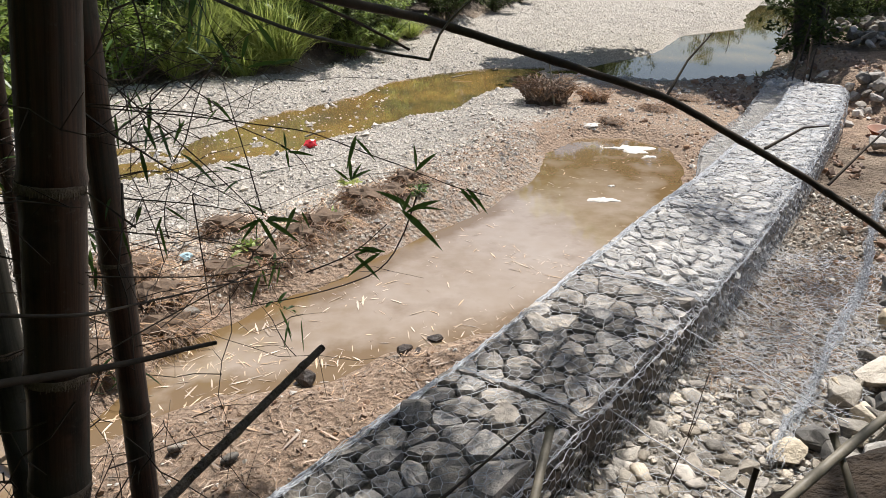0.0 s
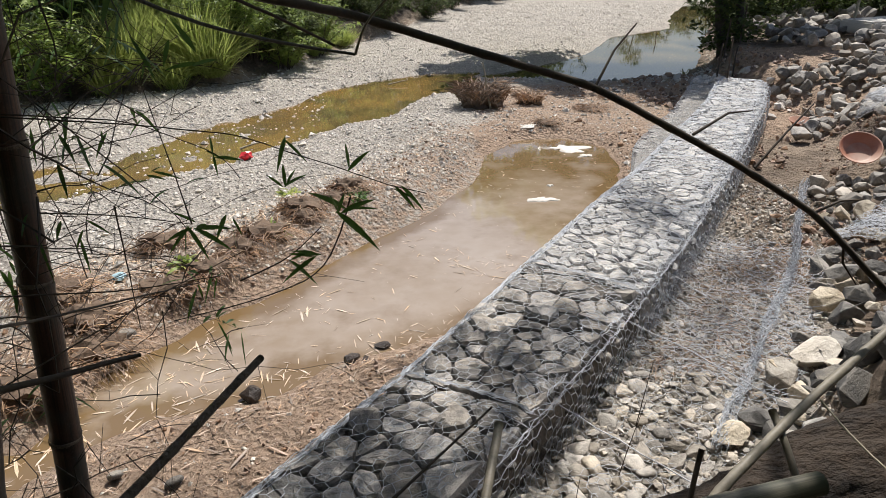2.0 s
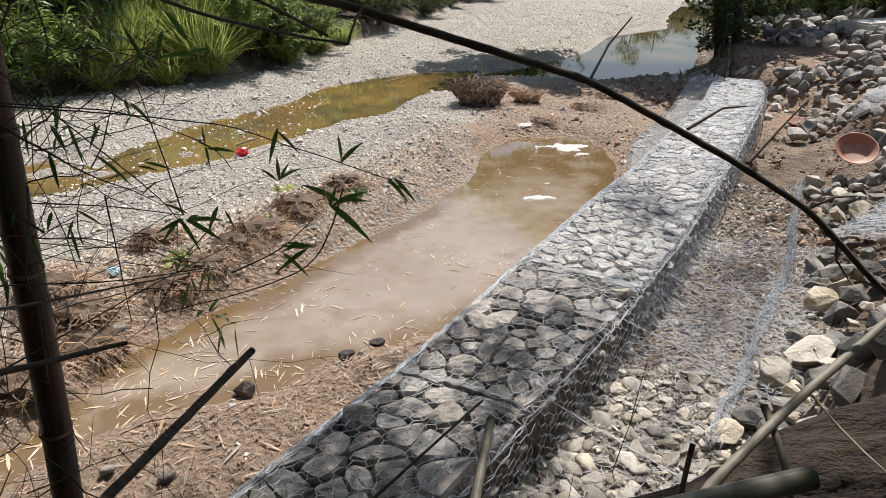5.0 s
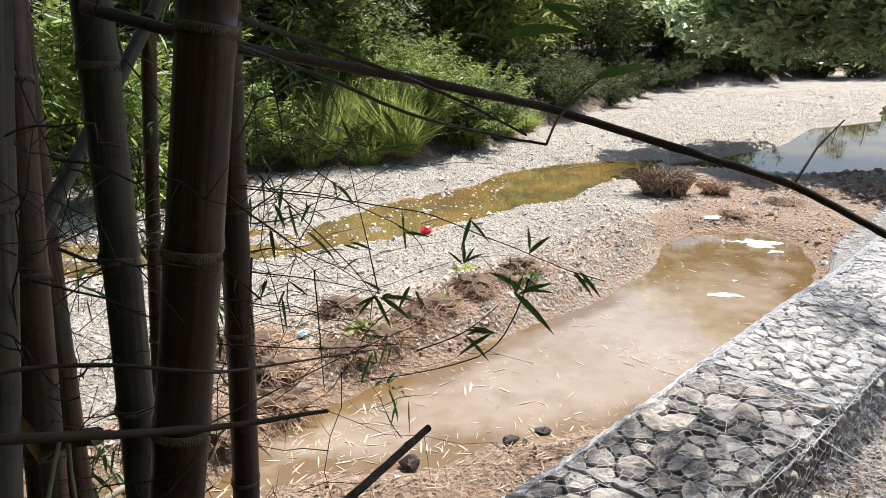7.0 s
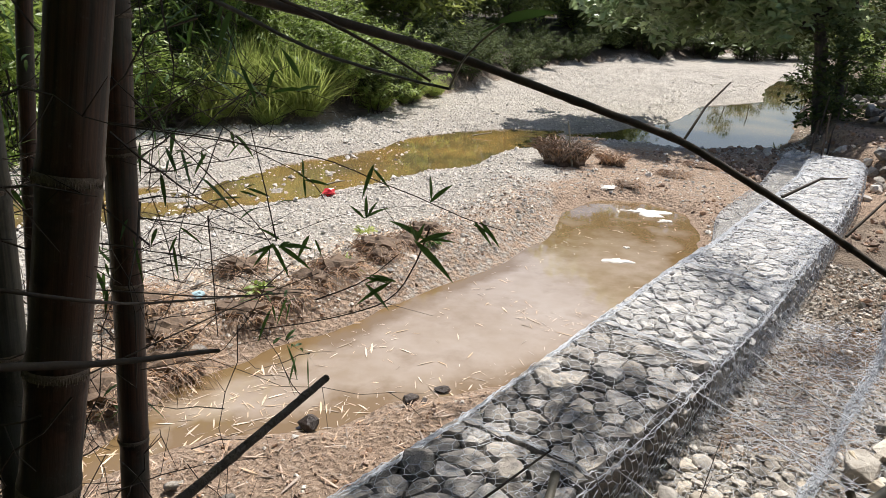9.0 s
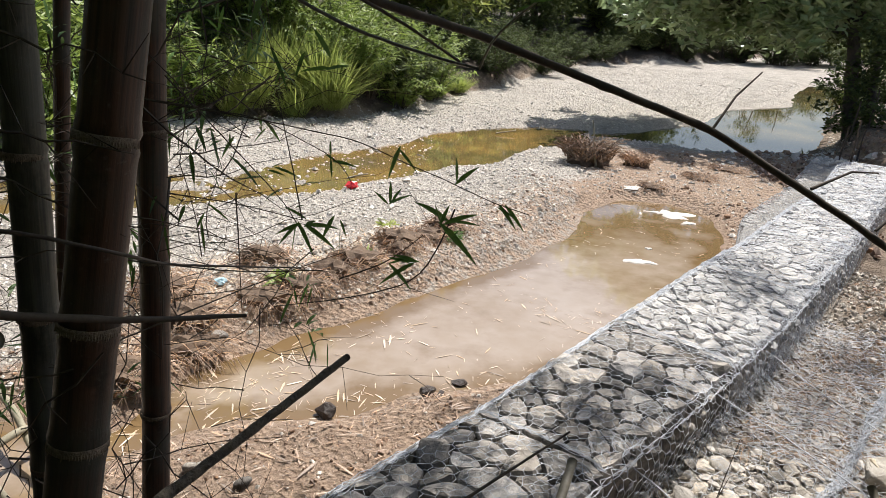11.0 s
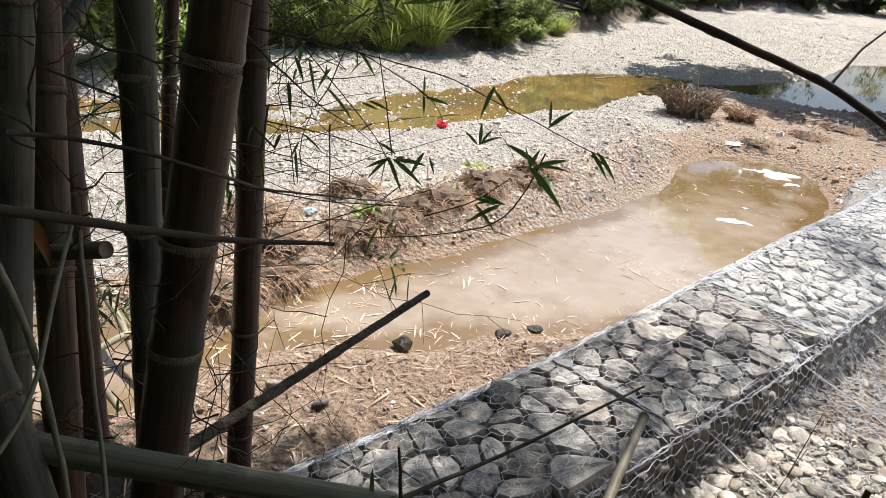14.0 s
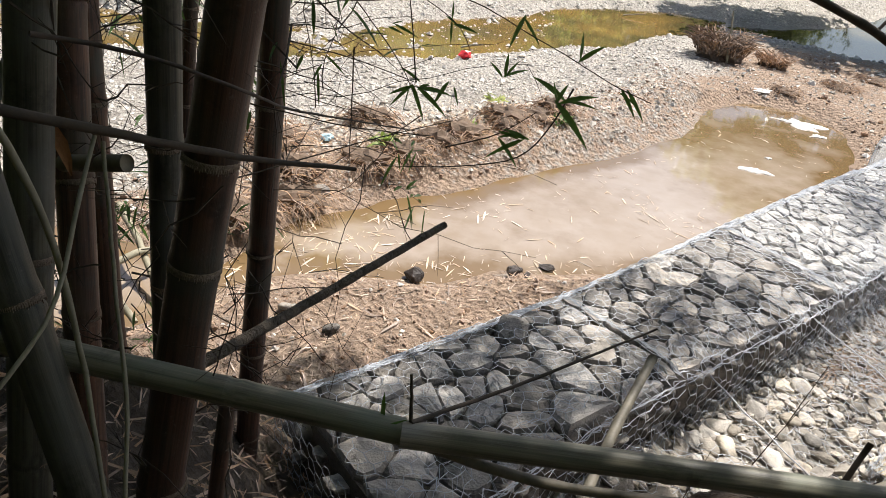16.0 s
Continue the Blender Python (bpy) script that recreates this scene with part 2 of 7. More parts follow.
def ground_material():
    """Pale river gravel, brown mud by the water and tan soil on the banks."""
    m, nt, b = nodes_of("river_ground")
    co = nt.nodes.new("ShaderNodeTexCoord").outputs["Object"]
    warp = noise_tex(nt, co, 2.2, 5)
    fine, mid = noise_tex(nt, co, 38, 6, 0.7), noise_tex(nt, co, 9, 5, 0.65)
    cells = add(nt, "ShaderNodeTexVoronoi", Scale=17.0)
    cells2 = add(nt, "ShaderNodeTexVoronoi", Scale=40.0)
    for v in (cells, cells2):
        nt.links.new(co, v.inputs["Vector"])
    sep = nt.nodes.new("ShaderNodeSeparateColor")
    nt.links.new(cells.outputs["Color"], sep.inputs[0])
    sep2 = nt.nodes.new("ShaderNodeSeparateColor")
    nt.links.new(cells2.outputs["Color"], sep2.inputs[0])
    gravel = mixed(nt, sep.outputs[0], (0.36, 0.32, 0.27), (0.72, 0.665, 0.59))
    gravel = mixed(nt, 0.45, gravel, mixed(nt, sep2.outputs[0], (0.24, 0.205, 0.165), (0.82, 0.77, 0.69)))
    gravel = mixed(nt, stretched(nt, mid, 0.45, 0.7, 0, 0.6), gravel, (0.42, 0.37, 0.31))
    gravel = mixed(nt, stretched(nt, noise_tex(nt, co, 1.1, 9, 0.72), 0.46, 0.62, 0, 0.55), gravel, (0.3, 0.265, 0.225))
    mud = mixed(nt, stretched(nt, mid, 0.3, 0.7), (0.2, 0.125, 0.08), (0.5, 0.355, 0.25))
    mud = mixed(nt, stretched(nt, fine, 0.35, 0.7, 0, 0.6), mud, (0.56, 0.43, 0.32))
    soil = mixed(nt, stretched(nt, warp, 0.35, 0.65), (0.12, 0.085, 0.058), (0.4, 0.31, 0.225))
    soil = mixed(nt, stretched(nt, fine, 0.35, 0.7, 0, 0.5), soil, (0.2, 0.15, 0.11))
    dark = mixed(nt, stretched(nt, mid, 0.3, 0.7), (0.042, 0.032, 0.023), (0.14, 0.105, 0.075))
    c = gravel
    for attr, colour in (("soil", soil), ("mud", mud), ("humus", dark)):
        a = nt.nodes.new("ShaderNodeAttribute")
        a.attribute_name = attr
        w = nt.nodes.new("ShaderNodeMath")
        w.operation = "ADD"
        nt.links.new(a.outputs["Fac"], w.inputs[0])
        nt.links.new(stretched(nt, mid, 0.3, 0.7, -0.3, 0.3), w.inputs[1])
        c = mixed(nt, stretched(nt, w.outputs[0], 0.3, 0.7), c, colour)
    nt.links.new(c, b.inputs["Base Color"])
    b.inputs["Roughness"].default_value = 0.92
    h = nt.nodes.new("ShaderNodeMath")
    h.operation = "ADD"
    nt.links.new(cells.outputs["Distance"], h.inputs[0])
    nt.links.new(fine, h.inputs[1])
    bumped(nt, b, h.outputs[0], 1.0, 0.05)
    return m


def water_material():
    """Turbid tan water: silt close under a smooth surface, patchy with depth; pale patches stand in for reflected sky.
    """
    m, nt, b = nodes_of("silty_water")
    co = nt.nodes.new("ShaderNodeTexCoord").outputs["Object"]
    big, mid = noise_tex(nt, co, 0.8, 4), noise_tex(nt, co, 4, 5)
    c = mixed(nt, stretched(nt, big, 0.35, 0.65), (0.29, 0.215, 0.14), (0.4, 0.33, 0.265))
    # pale patches: sky reflection painted into the silt colour
    c = mixed(nt, stretched(nt, mid, 0.4, 0.7, 0, 0.4), c, (0.45, 0.375, 0.305))
    s = nt.nodes.new("ShaderNodeAttribute")
    s.attribute_name = "shallow"
    w = nt.nodes.new("ShaderNodeMath")
    w.operation = "ADD"
    nt.links.new(s.outputs["Fac"], w.inputs[0])
    nt.links.new(stretched(nt, noise_tex(nt, co, 1.6, 5), 0.3, 0.7, -0.55, 0.55), w.inputs[1])
    c = mixed(nt, stretched(nt, w.outputs[0], 0.1, 0.8), c, (0.2, 0.13, 0.062))
    a = nt.nodes.new("ShaderNodeAttribute")
    a.attribute_name = "ochre"
    c = mixed(nt, a.outputs["Fac"], c, mixed(nt, stretched(nt, big, 0.4, 0.6), (0.13, 0.1, 0.042), (0.3, 0.19, 0.062)))
    nt.links.new(c, b.inputs["Base Color"])
    b.inputs["Roughness"].default_value = 0.06
    b.inputs["IOR"].default_value = 1.4
    b.inputs["Coat Weight"].default_value = 0.6
    b.inputs["Coat Roughness"].default_value = 0.03
    bumped(nt, b, noise_tex(nt, co, 5, 2), 0.04, 0.02)
    return m


def deep_water_material():
    """Clearer, darker water that mostly mirrors."""
    m, nt, b = nodes_of("dark_water")
    co = nt.nodes.new("ShaderNodeTexCoord").outputs["Object"]
    c = mixed(nt, stretched(nt, noise_tex(nt, co, 0.6, 4), 0.35, 0.65), (0.035, 0.032, 0.016), (0.13, 0.095, 0.04))
    nt.links.new(c, b.inputs["Base Color"])
    b.inputs["Roughness"].default_value = 0.03
    b.inputs["IOR"].default_value = 1.36
    bumped(nt, b, noise_tex(nt, co, 3, 2), 0.03, 0.02)
    return m


M_GROUND, M_WATER, M_DEEP = ground_material(), water_material(), deep_water_material()

# ---- tools for meshes ----
RNG = np.random.default_rng(7)


def lattice(ix, iy, seed):
    h = (ix.astype(np.int64) * 374761393 + iy.astype(np.int64) * 668265263 + seed * 974711) & 0x7FFFFFFF
    h = ((h ^ (h >> 13)) * 1274126177) & 0x7FFFFFFF
    return ((h ^ (h >> 16)) & 0xFFFF) / 65535.0


def value_noise(x, y, seed=0):
    x, y = np.asarray(x, float), np.asarray(y, float)
    ix, iy = np.floor(x), np.floor(y)
    fx, fy = x - ix, y - iy
    fx, fy = fx * fx * (3 - 2 * fx), fy * fy * (3 - 2 * fy)
    a, b = lattice(ix, iy, seed), lattice(ix + 1, iy, seed)
    c, d = lattice(ix, iy + 1, seed), lattice(ix + 1, iy + 1, seed)
    return (a + (b - a) * fx) * (1 - fy) + (c + (d - c) * fx) * fy - 0.5


def fbm(x, y, seed=0, octaves=4):
    x, y = np.asarray(x, float), np.asarray(y, float)
    return sum(value_noise(x * 2**k, y * 2**k, seed + k) * 0.5**k for k in range(octaves))


def ease(v, lo, hi):
    t = np.clip((v - lo) / (hi - lo), 0, 1)
    return t * t * (3 - 2 * t)


def to_line(x, y, line, closed=False):
    """The distance to a polyline, and its side (positive to the left of its way; for a closed one negative inside)."""
    best, side = np.full(np.shape(x), 1e9), np.ones(np.shape(x))
    inside = np.zeros(np.shape(x), bool)
    pairs = list(zip(line, line[1:] + line[:1])) if closed else list(zip(line, line[1:]))
    for (ax, ay), (bx, by) in pairs:
        dx, dy = bx - ax, by - ay
        t = np.clip(((x - ax) * dx + (y - ay) * dy) / (dx * dx + dy * dy), 0, 1)
        d = np.hypot(x - ax - t * dx, y - ay - t * dy)
        s = np.sign(dx * (y - ay) - dy * (x - ax))
        near = d < best
        best, side = np.where(near, d, best), np.where(near, s, side)
        if closed:
            cross = (ay > y) != (by > y)
            inside ^= cross & (x < (bx - ax) * (y - ay) / (by - ay + 1e-12) + ax)
    return np.where(inside, -best, best) if closed else best * side


def mesh_of(name, verts, faces, material, smooth=False):
    """A mesh from arrays; faces all of one size, or a list of such arrays."""
    me = bpy.data.meshes.new(name)
    groups = faces if isinstance(faces, list) else [faces]
    groups = [np.asarray(f, np.int32) for f in groups if len(f)]
    verts = np.asarray(verts, np.float32)
    loops = np.concatenate([f.ravel() for f in groups])
    sizes = np.concatenate([np.full(len(f), f.shape[1], np.int32) for f in groups])
    me.vertices.add(len(verts))
    me.vertices.foreach_set("co", verts.ravel())
    me.loops.add(len(loops))
    me.loops.foreach_set("vertex_index", loops)
    me.polygons.add(len(sizes))
    me.polygons.foreach_set("loop_start", np.concatenate([[0], np.cumsum(sizes)[:-1]]).astype(np.int32))
    me.polygons.foreach_set("loop_total", sizes)
    me.polygons.foreach_set("use_smooth", np.full(len(sizes), smooth))
    me.update(calc_edges=True)
    me.materials.append(material)
    return me


def part(name, me, parent=None, label=""):
    ob = new(name, me)
    if parent is not None:
        ob.parent = parent
    return tagged(ob, label)


def empty(name, place=(0, 0, 0)):
    ob = new(name)
    ob.location = place
    ob.empty_display_size = 0.1
    return ob


def strewn(verts, faces, places, turns, sizes):
    """Copies of one small mesh laid into one pair of arrays: places (n,3), turns (n,3,3), sizes (n,) or (n,3)."""
    n, v = len(places), np.asarray(verts, float)
    sizes = np.broadcast_to(np.asarray(sizes, float).reshape(n, -1), (n, 3))
    pts = np.einsum("nij,nkj->nki", turns, v[None] * sizes[:, None]) + np.asarray(places)[:, None]
    f = np.asarray(faces)[None] + (np.arange(n) * len(v))[:, None, None]
    return pts.reshape(-1, 3), f.reshape(-1, np.shape(faces)[1])


def spins(n, tilt=math.pi, rng=RNG):
    """Random turns: any heading, leaning up to tilt."""
    z, a, b = rng.uniform(0, 2 * math.pi, n), rng.uniform(-tilt, tilt, n), rng.uniform(-tilt, tilt, n)
    cz, sz, ca, sa, cb, sb = np.cos(z), np.sin(z), np.cos(a), np.sin(a), np.cos(b), np.sin(b)
    o, i = np.zeros(n), np.ones(n)
    rz = np.stack([cz, -sz, o, sz, cz, o, o, o, i], -1).reshape(-1, 3, 3)
    rx = np.stack([i, o, o, o, ca, -sa, o, sa, ca], -1).reshape(-1, 3, 3)
    ry = np.stack([cb, o, sb, o, i, o, -sb, o, cb], -1).reshape(-1, 3, 3)
    return rz @ rx @ ry


def joined(pieces):
    """Several (verts, faces) pairs as one."""
    vs, fs, n = [], [], 0
    for v, f in pieces:
        vs.append(np.asarray(v, float)), fs.append(np.asarray(f) + n)
        n += len(v)
    return np.concatenate(vs), np.concatenate(fs)


def tube(points, r0, r1=None, sides=6, radii=None):
    """A tapered tube along points, as (verts, quads)."""
    p = np.asarray(points, float)
    r1 = r0 if r1 is None else r1
    rad = np.linspace(r0, r1, len(p)) if radii is None else np.asarray(radii)
    d = np.gradient(p, axis=0)
    d /= np.linalg.norm(d, axis=1, keepdims=True) + 1e-9
    ref = np.array([0.0, 0.0, 1.0]) if abs(d[:, 2]).mean() < 0.8 else np.array([1.0, 0.0, 0.0])
    a = np.cross(d, ref)
    a /= np.linalg.norm(a, axis=1, keepdims=True) + 1e-9
    b = np.cross(d, a)
    ang = np.arange(sides) * 2 * math.pi / sides
    v = p[:, None] + rad[:, None, None] * (np.cos(ang)[None, :, None] * a[:, None] + np.sin(ang)[None, :, None] * b[:, None])
    i, j = np.meshgrid(np.arange(len(p) - 1), np.arange(sides), indexing="ij")
    k = (j + 1) % sides
    f = np.stack([i * sides + j, (i + 1) * sides + j, (i + 1) * sides + k, i * sides + k], -1).reshape(-1, 4)
    return v.reshape(-1, 3), f


def wavy(a, b, n=8, sway=0.03, sag=0.0, seed=0):
    """A slightly crooked line from a to b."""
    a, b = np.asarray(a, float), np.asarray(b, float)
    t = np.linspace(0, 1, n)[:, None]
    p = a + (b - a) * t
    r = np.random.default_rng(seed)
    wob = np.cumsum(r.normal(0, 1, (n, 3)), 0)
    wob -= wob[0] + (wob[-1] - wob[0]) * t
    p += wob * sway * np.linalg.norm(b - a) / n**0.5
    p[:, 2] += sag * 4 * (t * (1 - t))[:, 0]
    return p


# ---- the ground ----
POOL = [(-2.6, 4.2), (-2.41, 5.12), (-2.13, 5.46), (-1.55, 6.08), (-0.94, 6.77), (-0.4, 7.41), (0.01, 7.96), (0.54, 8.59), (1.41, 10.05), (1.57, 11.0),
        (2.3, 11.9), (3.2, 11.9), (3.75, 11.2), (3.6, 10.0), (3.3, 9.0), (2.5, 7.5), (1.75, 6.5), (1.2, 5.8), (0.55, 5.3), (0.0, 5.1), (-0.38, 5.0),
        (-0.69, 4.74), (-0.92, 4.53), (-1.34, 4.42), (-1.68, 4.34), (-2.05, 4.04), (-2.28, 3.81), (-2.5, 3.3), (-3.0, 2.75), (-4.0, 2.4), (-6.0, 2.2), (-6.2, 3.4), (-4.6, 3.9), (-3.6, 4.3)]
CHANNEL = [(-12, 9.2), (-7, 10.4), (-4.24, 11.59), (-3.28, 13.68), (-1.97, 15.16), (-1.22, 16.86), (0.12, 18.08), (1.43, 18.81), (2.6, 18.9), (2.3, 17.4),
           (0.87, 15.94), (0.12, 14.17), (-0.76, 13.6), (-1.61, 12.41), (-2.51, 11.18), (-3.51, 10.59), (-4.2, 9.9), (-7, 8.6), (-12, 7.2)]
FAR_POOL = [(2.5, 18.3), (3.7, 17.7), (5.2, 17.1), (6.54, 17.0), (7.58, 17.2), (8.1, 17.9), (8.9, 19.2), (10.6, 23), (13.2, 28), (17.2, 36), (16, 37.5), (13, 32),
            (11.28, 27.6), (8.31, 25.57), (6.34, 21.6), (3.86, 19.2)]
LEFT_BANK = [(-60, 4), (-14, 13.3), (-7.34, 15.67), (-5.08, 16.51), (-3.55, 17.37), (-2.07, 19.7), (-1.61, 21.95), (1.24, 29.2), (4.48, 38.7), (8, 43), (14, 48), (22, 60), (40, 90)]
RIGHT_BANK = [(40, 80), (24, 48), (18, 36.5), (13.8, 28.3), (11.2, 23), (9.5, 19.6), (8.5, 17.9), (7.9, 16.4), (7.7, 14.4), (7.9, 12.6), (6.7, 10.6), (4.7, 6.5), (3.25, 4.66),
              (2.5, 3.75), (2.3, 3.1), (1.8, 2.45), (1.0, 2.1), (0.4, 1.85), (-0.3, 1.85), (-1.2, 2.55), (-1.7, 2.55), (-3, 2.15), (-6, 1.0), (-30, -4)]
BAR_RIDGE = [(-2.9, 5.9), (-2.4, 6.7), (-1.6, 7.4), (-0.8, 8.3), (0.1, 9.4), (0.8, 10.6), (1.0, 11.8)]
GAB_L = [(-1.13, 2.44), (-0.40, 3.37), (0.15, 4.03), (0.69, 4.79), (1.82, 6.40), (3.05, 8.0), (5.66, 11.79), (6.62, 13.5)]
GAB_R = [(-0.35, 1.80), (0.40, 2.86), (0.93, 3.50), (1.50, 4.18), (2.62, 5.62), (4.00, 7.58), (6.50, 11.40), (7.45, 13.1)]
GAB_TOP = 0.6


def ground_height(x, y):
    x, y = np.asarray(x, float), np.asarray(y, float)
    wob = 0.1 * fbm(x * 1.7, y * 1.7, 3)
    z = 0.1 + 0.05 * fbm(x * 0.6, y * 0.6, 11) + 0.05 * fbm(x * 3, y * 3, 21)
    ridge = np.abs(to_line(x, y, BAR_RIDGE)) + wob * 0.6
    z = z + 0.17 * (1 - ease(ridge, 0.1, 0.95)) * (1 + 0.5 * fbm(x * 4, y * 4, 31))
    for poly, depth, soft in ((POOL, 0.14, 0.3), (CHANNEL, 0.07, 0.5), (FAR_POOL, 0.12, 0.5)):
        d = to_line(x, y, poly, True) + wob * 1.2 - (0.25 if poly is CHANNEL else 0.0)
        z = z * ease(d, 0, soft) + np.where(d < 0, -depth * ease(-d, 0, soft), 0.0) + np.where(d >= 0, 0.012 * ease(d, 0, 0.1), 0) + ((0.16 * np.maximum(fbm(x * 1.6, y * 1.6, 77), 0) + 0.04 * fbm(x * 5, y * 5, 79)) * ease(-x, 0.8, 3.0) * (d < 0.3) if poly is CHANNEL else 0.0)
    left = to_line(x, y, LEFT_BANK) + 0.8 * fbm(x * 0.5, y * 0.5, 41)
    z = z + 0.55 * ease(left, 0, 0.9) + 1.6 * ease(left, 0.8, 7) + 2.0 * ease(left, 10, 40)
    right = to_line(x, y, RIGHT_BANK) + 0.25 * fbm(x * 1.2, y * 1.2, 51)
    near, far = 1 - ease(y, 2.6, 4.2), ease(y, 12.0, 15.0)
    lip = 1.35 + 0.12 * ease(x, 0.0, 1.3)
    near_bank = lip * ease(right, -0.05, np.where(x < 0.2, 1.1, 0.8))
    pile_bank = 0.95 * ease(right, 0, 2.4) + 0.5 * ease(right, 3, 9)
    far_bank = 0.62 * ease(right, -0.1, 0.6) + 0.8 * ease(right, 0.8, 8)
    z = z + near * near_bank + (1 - near) * ((1 - far) * pile_bank + far * far_bank) + 0.05 * fbm(x * 2.6, y * 2.6, 61) * ease(right, 0, 0.5)
    return z


def build_ground():
    xs = np.concatenate([np.arange(-240, -60, 20), np.arange(-60, -14, 2.5), np.arange(-14, -4.6, 0.3), np.arange(-4.6, 9, 0.085), np.arange(9, 20, 0.35), np.arange(20, 60, 2.5), np.arange(60, 241, 20)])
    ys = np.concatenate([np.arange(-60, -4, 6), np.arange(-4, 0.5, 0.3), np.arange(0.5, 13.5, 0.085), np.arange(13.5, 30, 0.25), np.arange(30, 60, 1.2), np.arange(60, 300, 15)])
    x, y = np.meshgrid(xs, ys, indexing="ij")
    z = ground_height(x, y)
    nx, ny = x.shape
    i, j = np.meshgrid(np.arange(nx - 1), np.arange(ny - 1), indexing="ij")
    f = np.stack([i * ny + j, (i + 1) * ny + j, (i + 1) * ny + j + 1, i * ny + j + 1], -1).reshape(-1, 4)
    me = mesh_of("ground", np.stack([x, y, z], -1).reshape(-1, 3), f, M_GROUND, True)
    pool = to_line(x, y, POOL, True)
    right, left = to_line(x, y, RIGHT_BANK), to_line(x, y, LEFT_BANK)
    ridge = to_line(x, y, BAR_RIDGE)
    mud = 1 - ease(pool, 0.5, 1.5)
    bar = ease(-x + 0.6, 0, 1.6) * (1 - ease(np.abs(ridge), 0.5, 1.5))
    mud = np.maximum(mud * np.where(ridge > 0.35, 0.3, 0.8) * (1 - 0.3 * ease(y, 6.0, 8.0) * (x < 1.6)), 0.33 * bar * (1 - 0.35 * ease(y, 6.6, 8.6)))
    flat = ease(x, 1.2, 2.6) * ease(y, 10.3, 11.5) * (1 - ease(y, 15.8, 17.2))
    mud = np.maximum(mud, 0.72 * flat)
    mud = np.maximum(mud, 0.9 * (1 - ease(np.hypot((x + 0.7) / 1.7, (y - 4.1) / 0.9), 0.8, 1.2)))
    soil = np.maximum(ease(right, -1.6, -0.4), ease(left, -0.3, 0.4) * 0.9)
    basket = ease(-to_line(x, y, GAB_R), -0.1, 0.1) * (1 - ease(-to_line(x, y, GAB_R), 1.2, 1.5)) * ease(y, 2.6, 3.2) * (1 - ease(y, 5.2, 5.8))
    soil = soil * (1 - basket)
    humus = np.maximum(ease(right, -0.1 + 0.5 * ease(x, 0.3, 0.8), 0.7 + 0.2 * ease(x, 0.3, 0.8)) * (1 - ease(y, 2.8, 4.2)) * ease(2.3 - x, 0, 0.6), ease(left, 0.0, 0.9))
    for name, values in (("mud", mud), ("soil", soil), ("humus", humus)):
        at = me.attributes.new(name, "FLOAT", "POINT")
        at.data.foreach_set("value", values.ravel().astype(np.float32))
    tagged(part("ground", me), "pale river gravel with brown mud and tan soil banks", "ground", kind="structure")


def build_water():
    for name, poly, ochre, label in (("water_pool", POOL, 0.0, "still silty tan pool beside the gabion wall"), ("water_channel", CHANNEL, 1.0, "shallow ochre side channel across the gravel"),
                                     ("water_far_pool", FAR_POOL, 0.3, "dark far pool reflecting sky and trees")):
        pts = np.array(poly)
        lo, hi = pts.min(0) - 0.6, pts.max(0) + 0.6
        gx, gy = np.arange(lo[0], hi[0], 0.25), np.arange(lo[1], hi[1], 0.25)
        x, y = np.meshgrid(gx, gy, indexing="ij")
        nx, ny = x.shape
        i, j = np.meshgrid(np.arange(nx - 1), np.arange(ny - 1), indexing="ij")
        keep = (to_line(x, y, poly, True) < 0.45)[:-1, :-1].ravel()
        f = np.stack([i * ny + j, (i + 1) * ny + j, (i + 1) * ny + j + 1, i * ny + j + 1], -1).reshape(-1, 4)[keep]
        used, f = np.unique(f, return_inverse=True)
        v = np.stack([x, y, np.full_like(x, -0.005 if poly is FAR_POOL else 0.0)], -1).reshape(-1, 3)[used]
        me = mesh_of(name, v, f.reshape(-1, 4), M_DEEP if poly is FAR_POOL else M_WATER, True)
        at = me.attributes.new("ochre", "FLOAT", "POINT")
        at.data.foreach_set("value", np.clip(ochre + 0 * v[:, 0] - (0.0 if name != "water_channel" else 0.35 * ease(-v[:, 0], 0, 3)), 0, 1).astype(np.float32))
        at = me.attributes.new("shallow", "FLOAT", "POINT")
        edge = to_line(v[:, 0], v[:, 1], poly, True)
        at.data.foreach_set("value", np.clip(np.maximum(1 - ease(-edge, 0.05, 0.6), 0.75 * ease(v[:, 1], 8.6, 10.5)), 0, 1).astype(np.float32))
        tagged(part(name, me), label, "water", kind="structure")


build_ground()
build_water()

# ---- stones ----
def cobble_mesh(seed, flat=0.62, material=None):
    """A worn river cobble about 1 across."""
    bm = bmesh.new()
    bmesh.ops.create_icosphere(bm, subdivisions=2, radius=0.5)
    r = random.Random(seed)
    off = Vector((r.uniform(0, 50), r.uniform(0, 50), r.uniform(0, 50)))
    cuts = [(Vector((r.gauss(0, 1), r.gauss(0, 1), r.gauss(0, 0.7))).normalized(), r.uniform(0.26, 0.42)) for _ in range(8)]
    for v in bm.verts:
        co = v.co * (1 + 0.5 * noise.noise(v.co * 1.6 + off) + 0.12 * noise.noise(v.co * 4 + off))
        for n, d in cuts:
            if co.dot(n) > d:
                co -= n * (co.dot(n) - d) * 0.93
        v.co = Vector((co.x * r.uniform(0.98, 1.02), co.y, co.z * flat))
    v = np.array([p.co[:] for p in bm.verts])
    f = np.array([[p.index for p in q.verts] for q in bm.faces])
    bm.free()
    return v, f


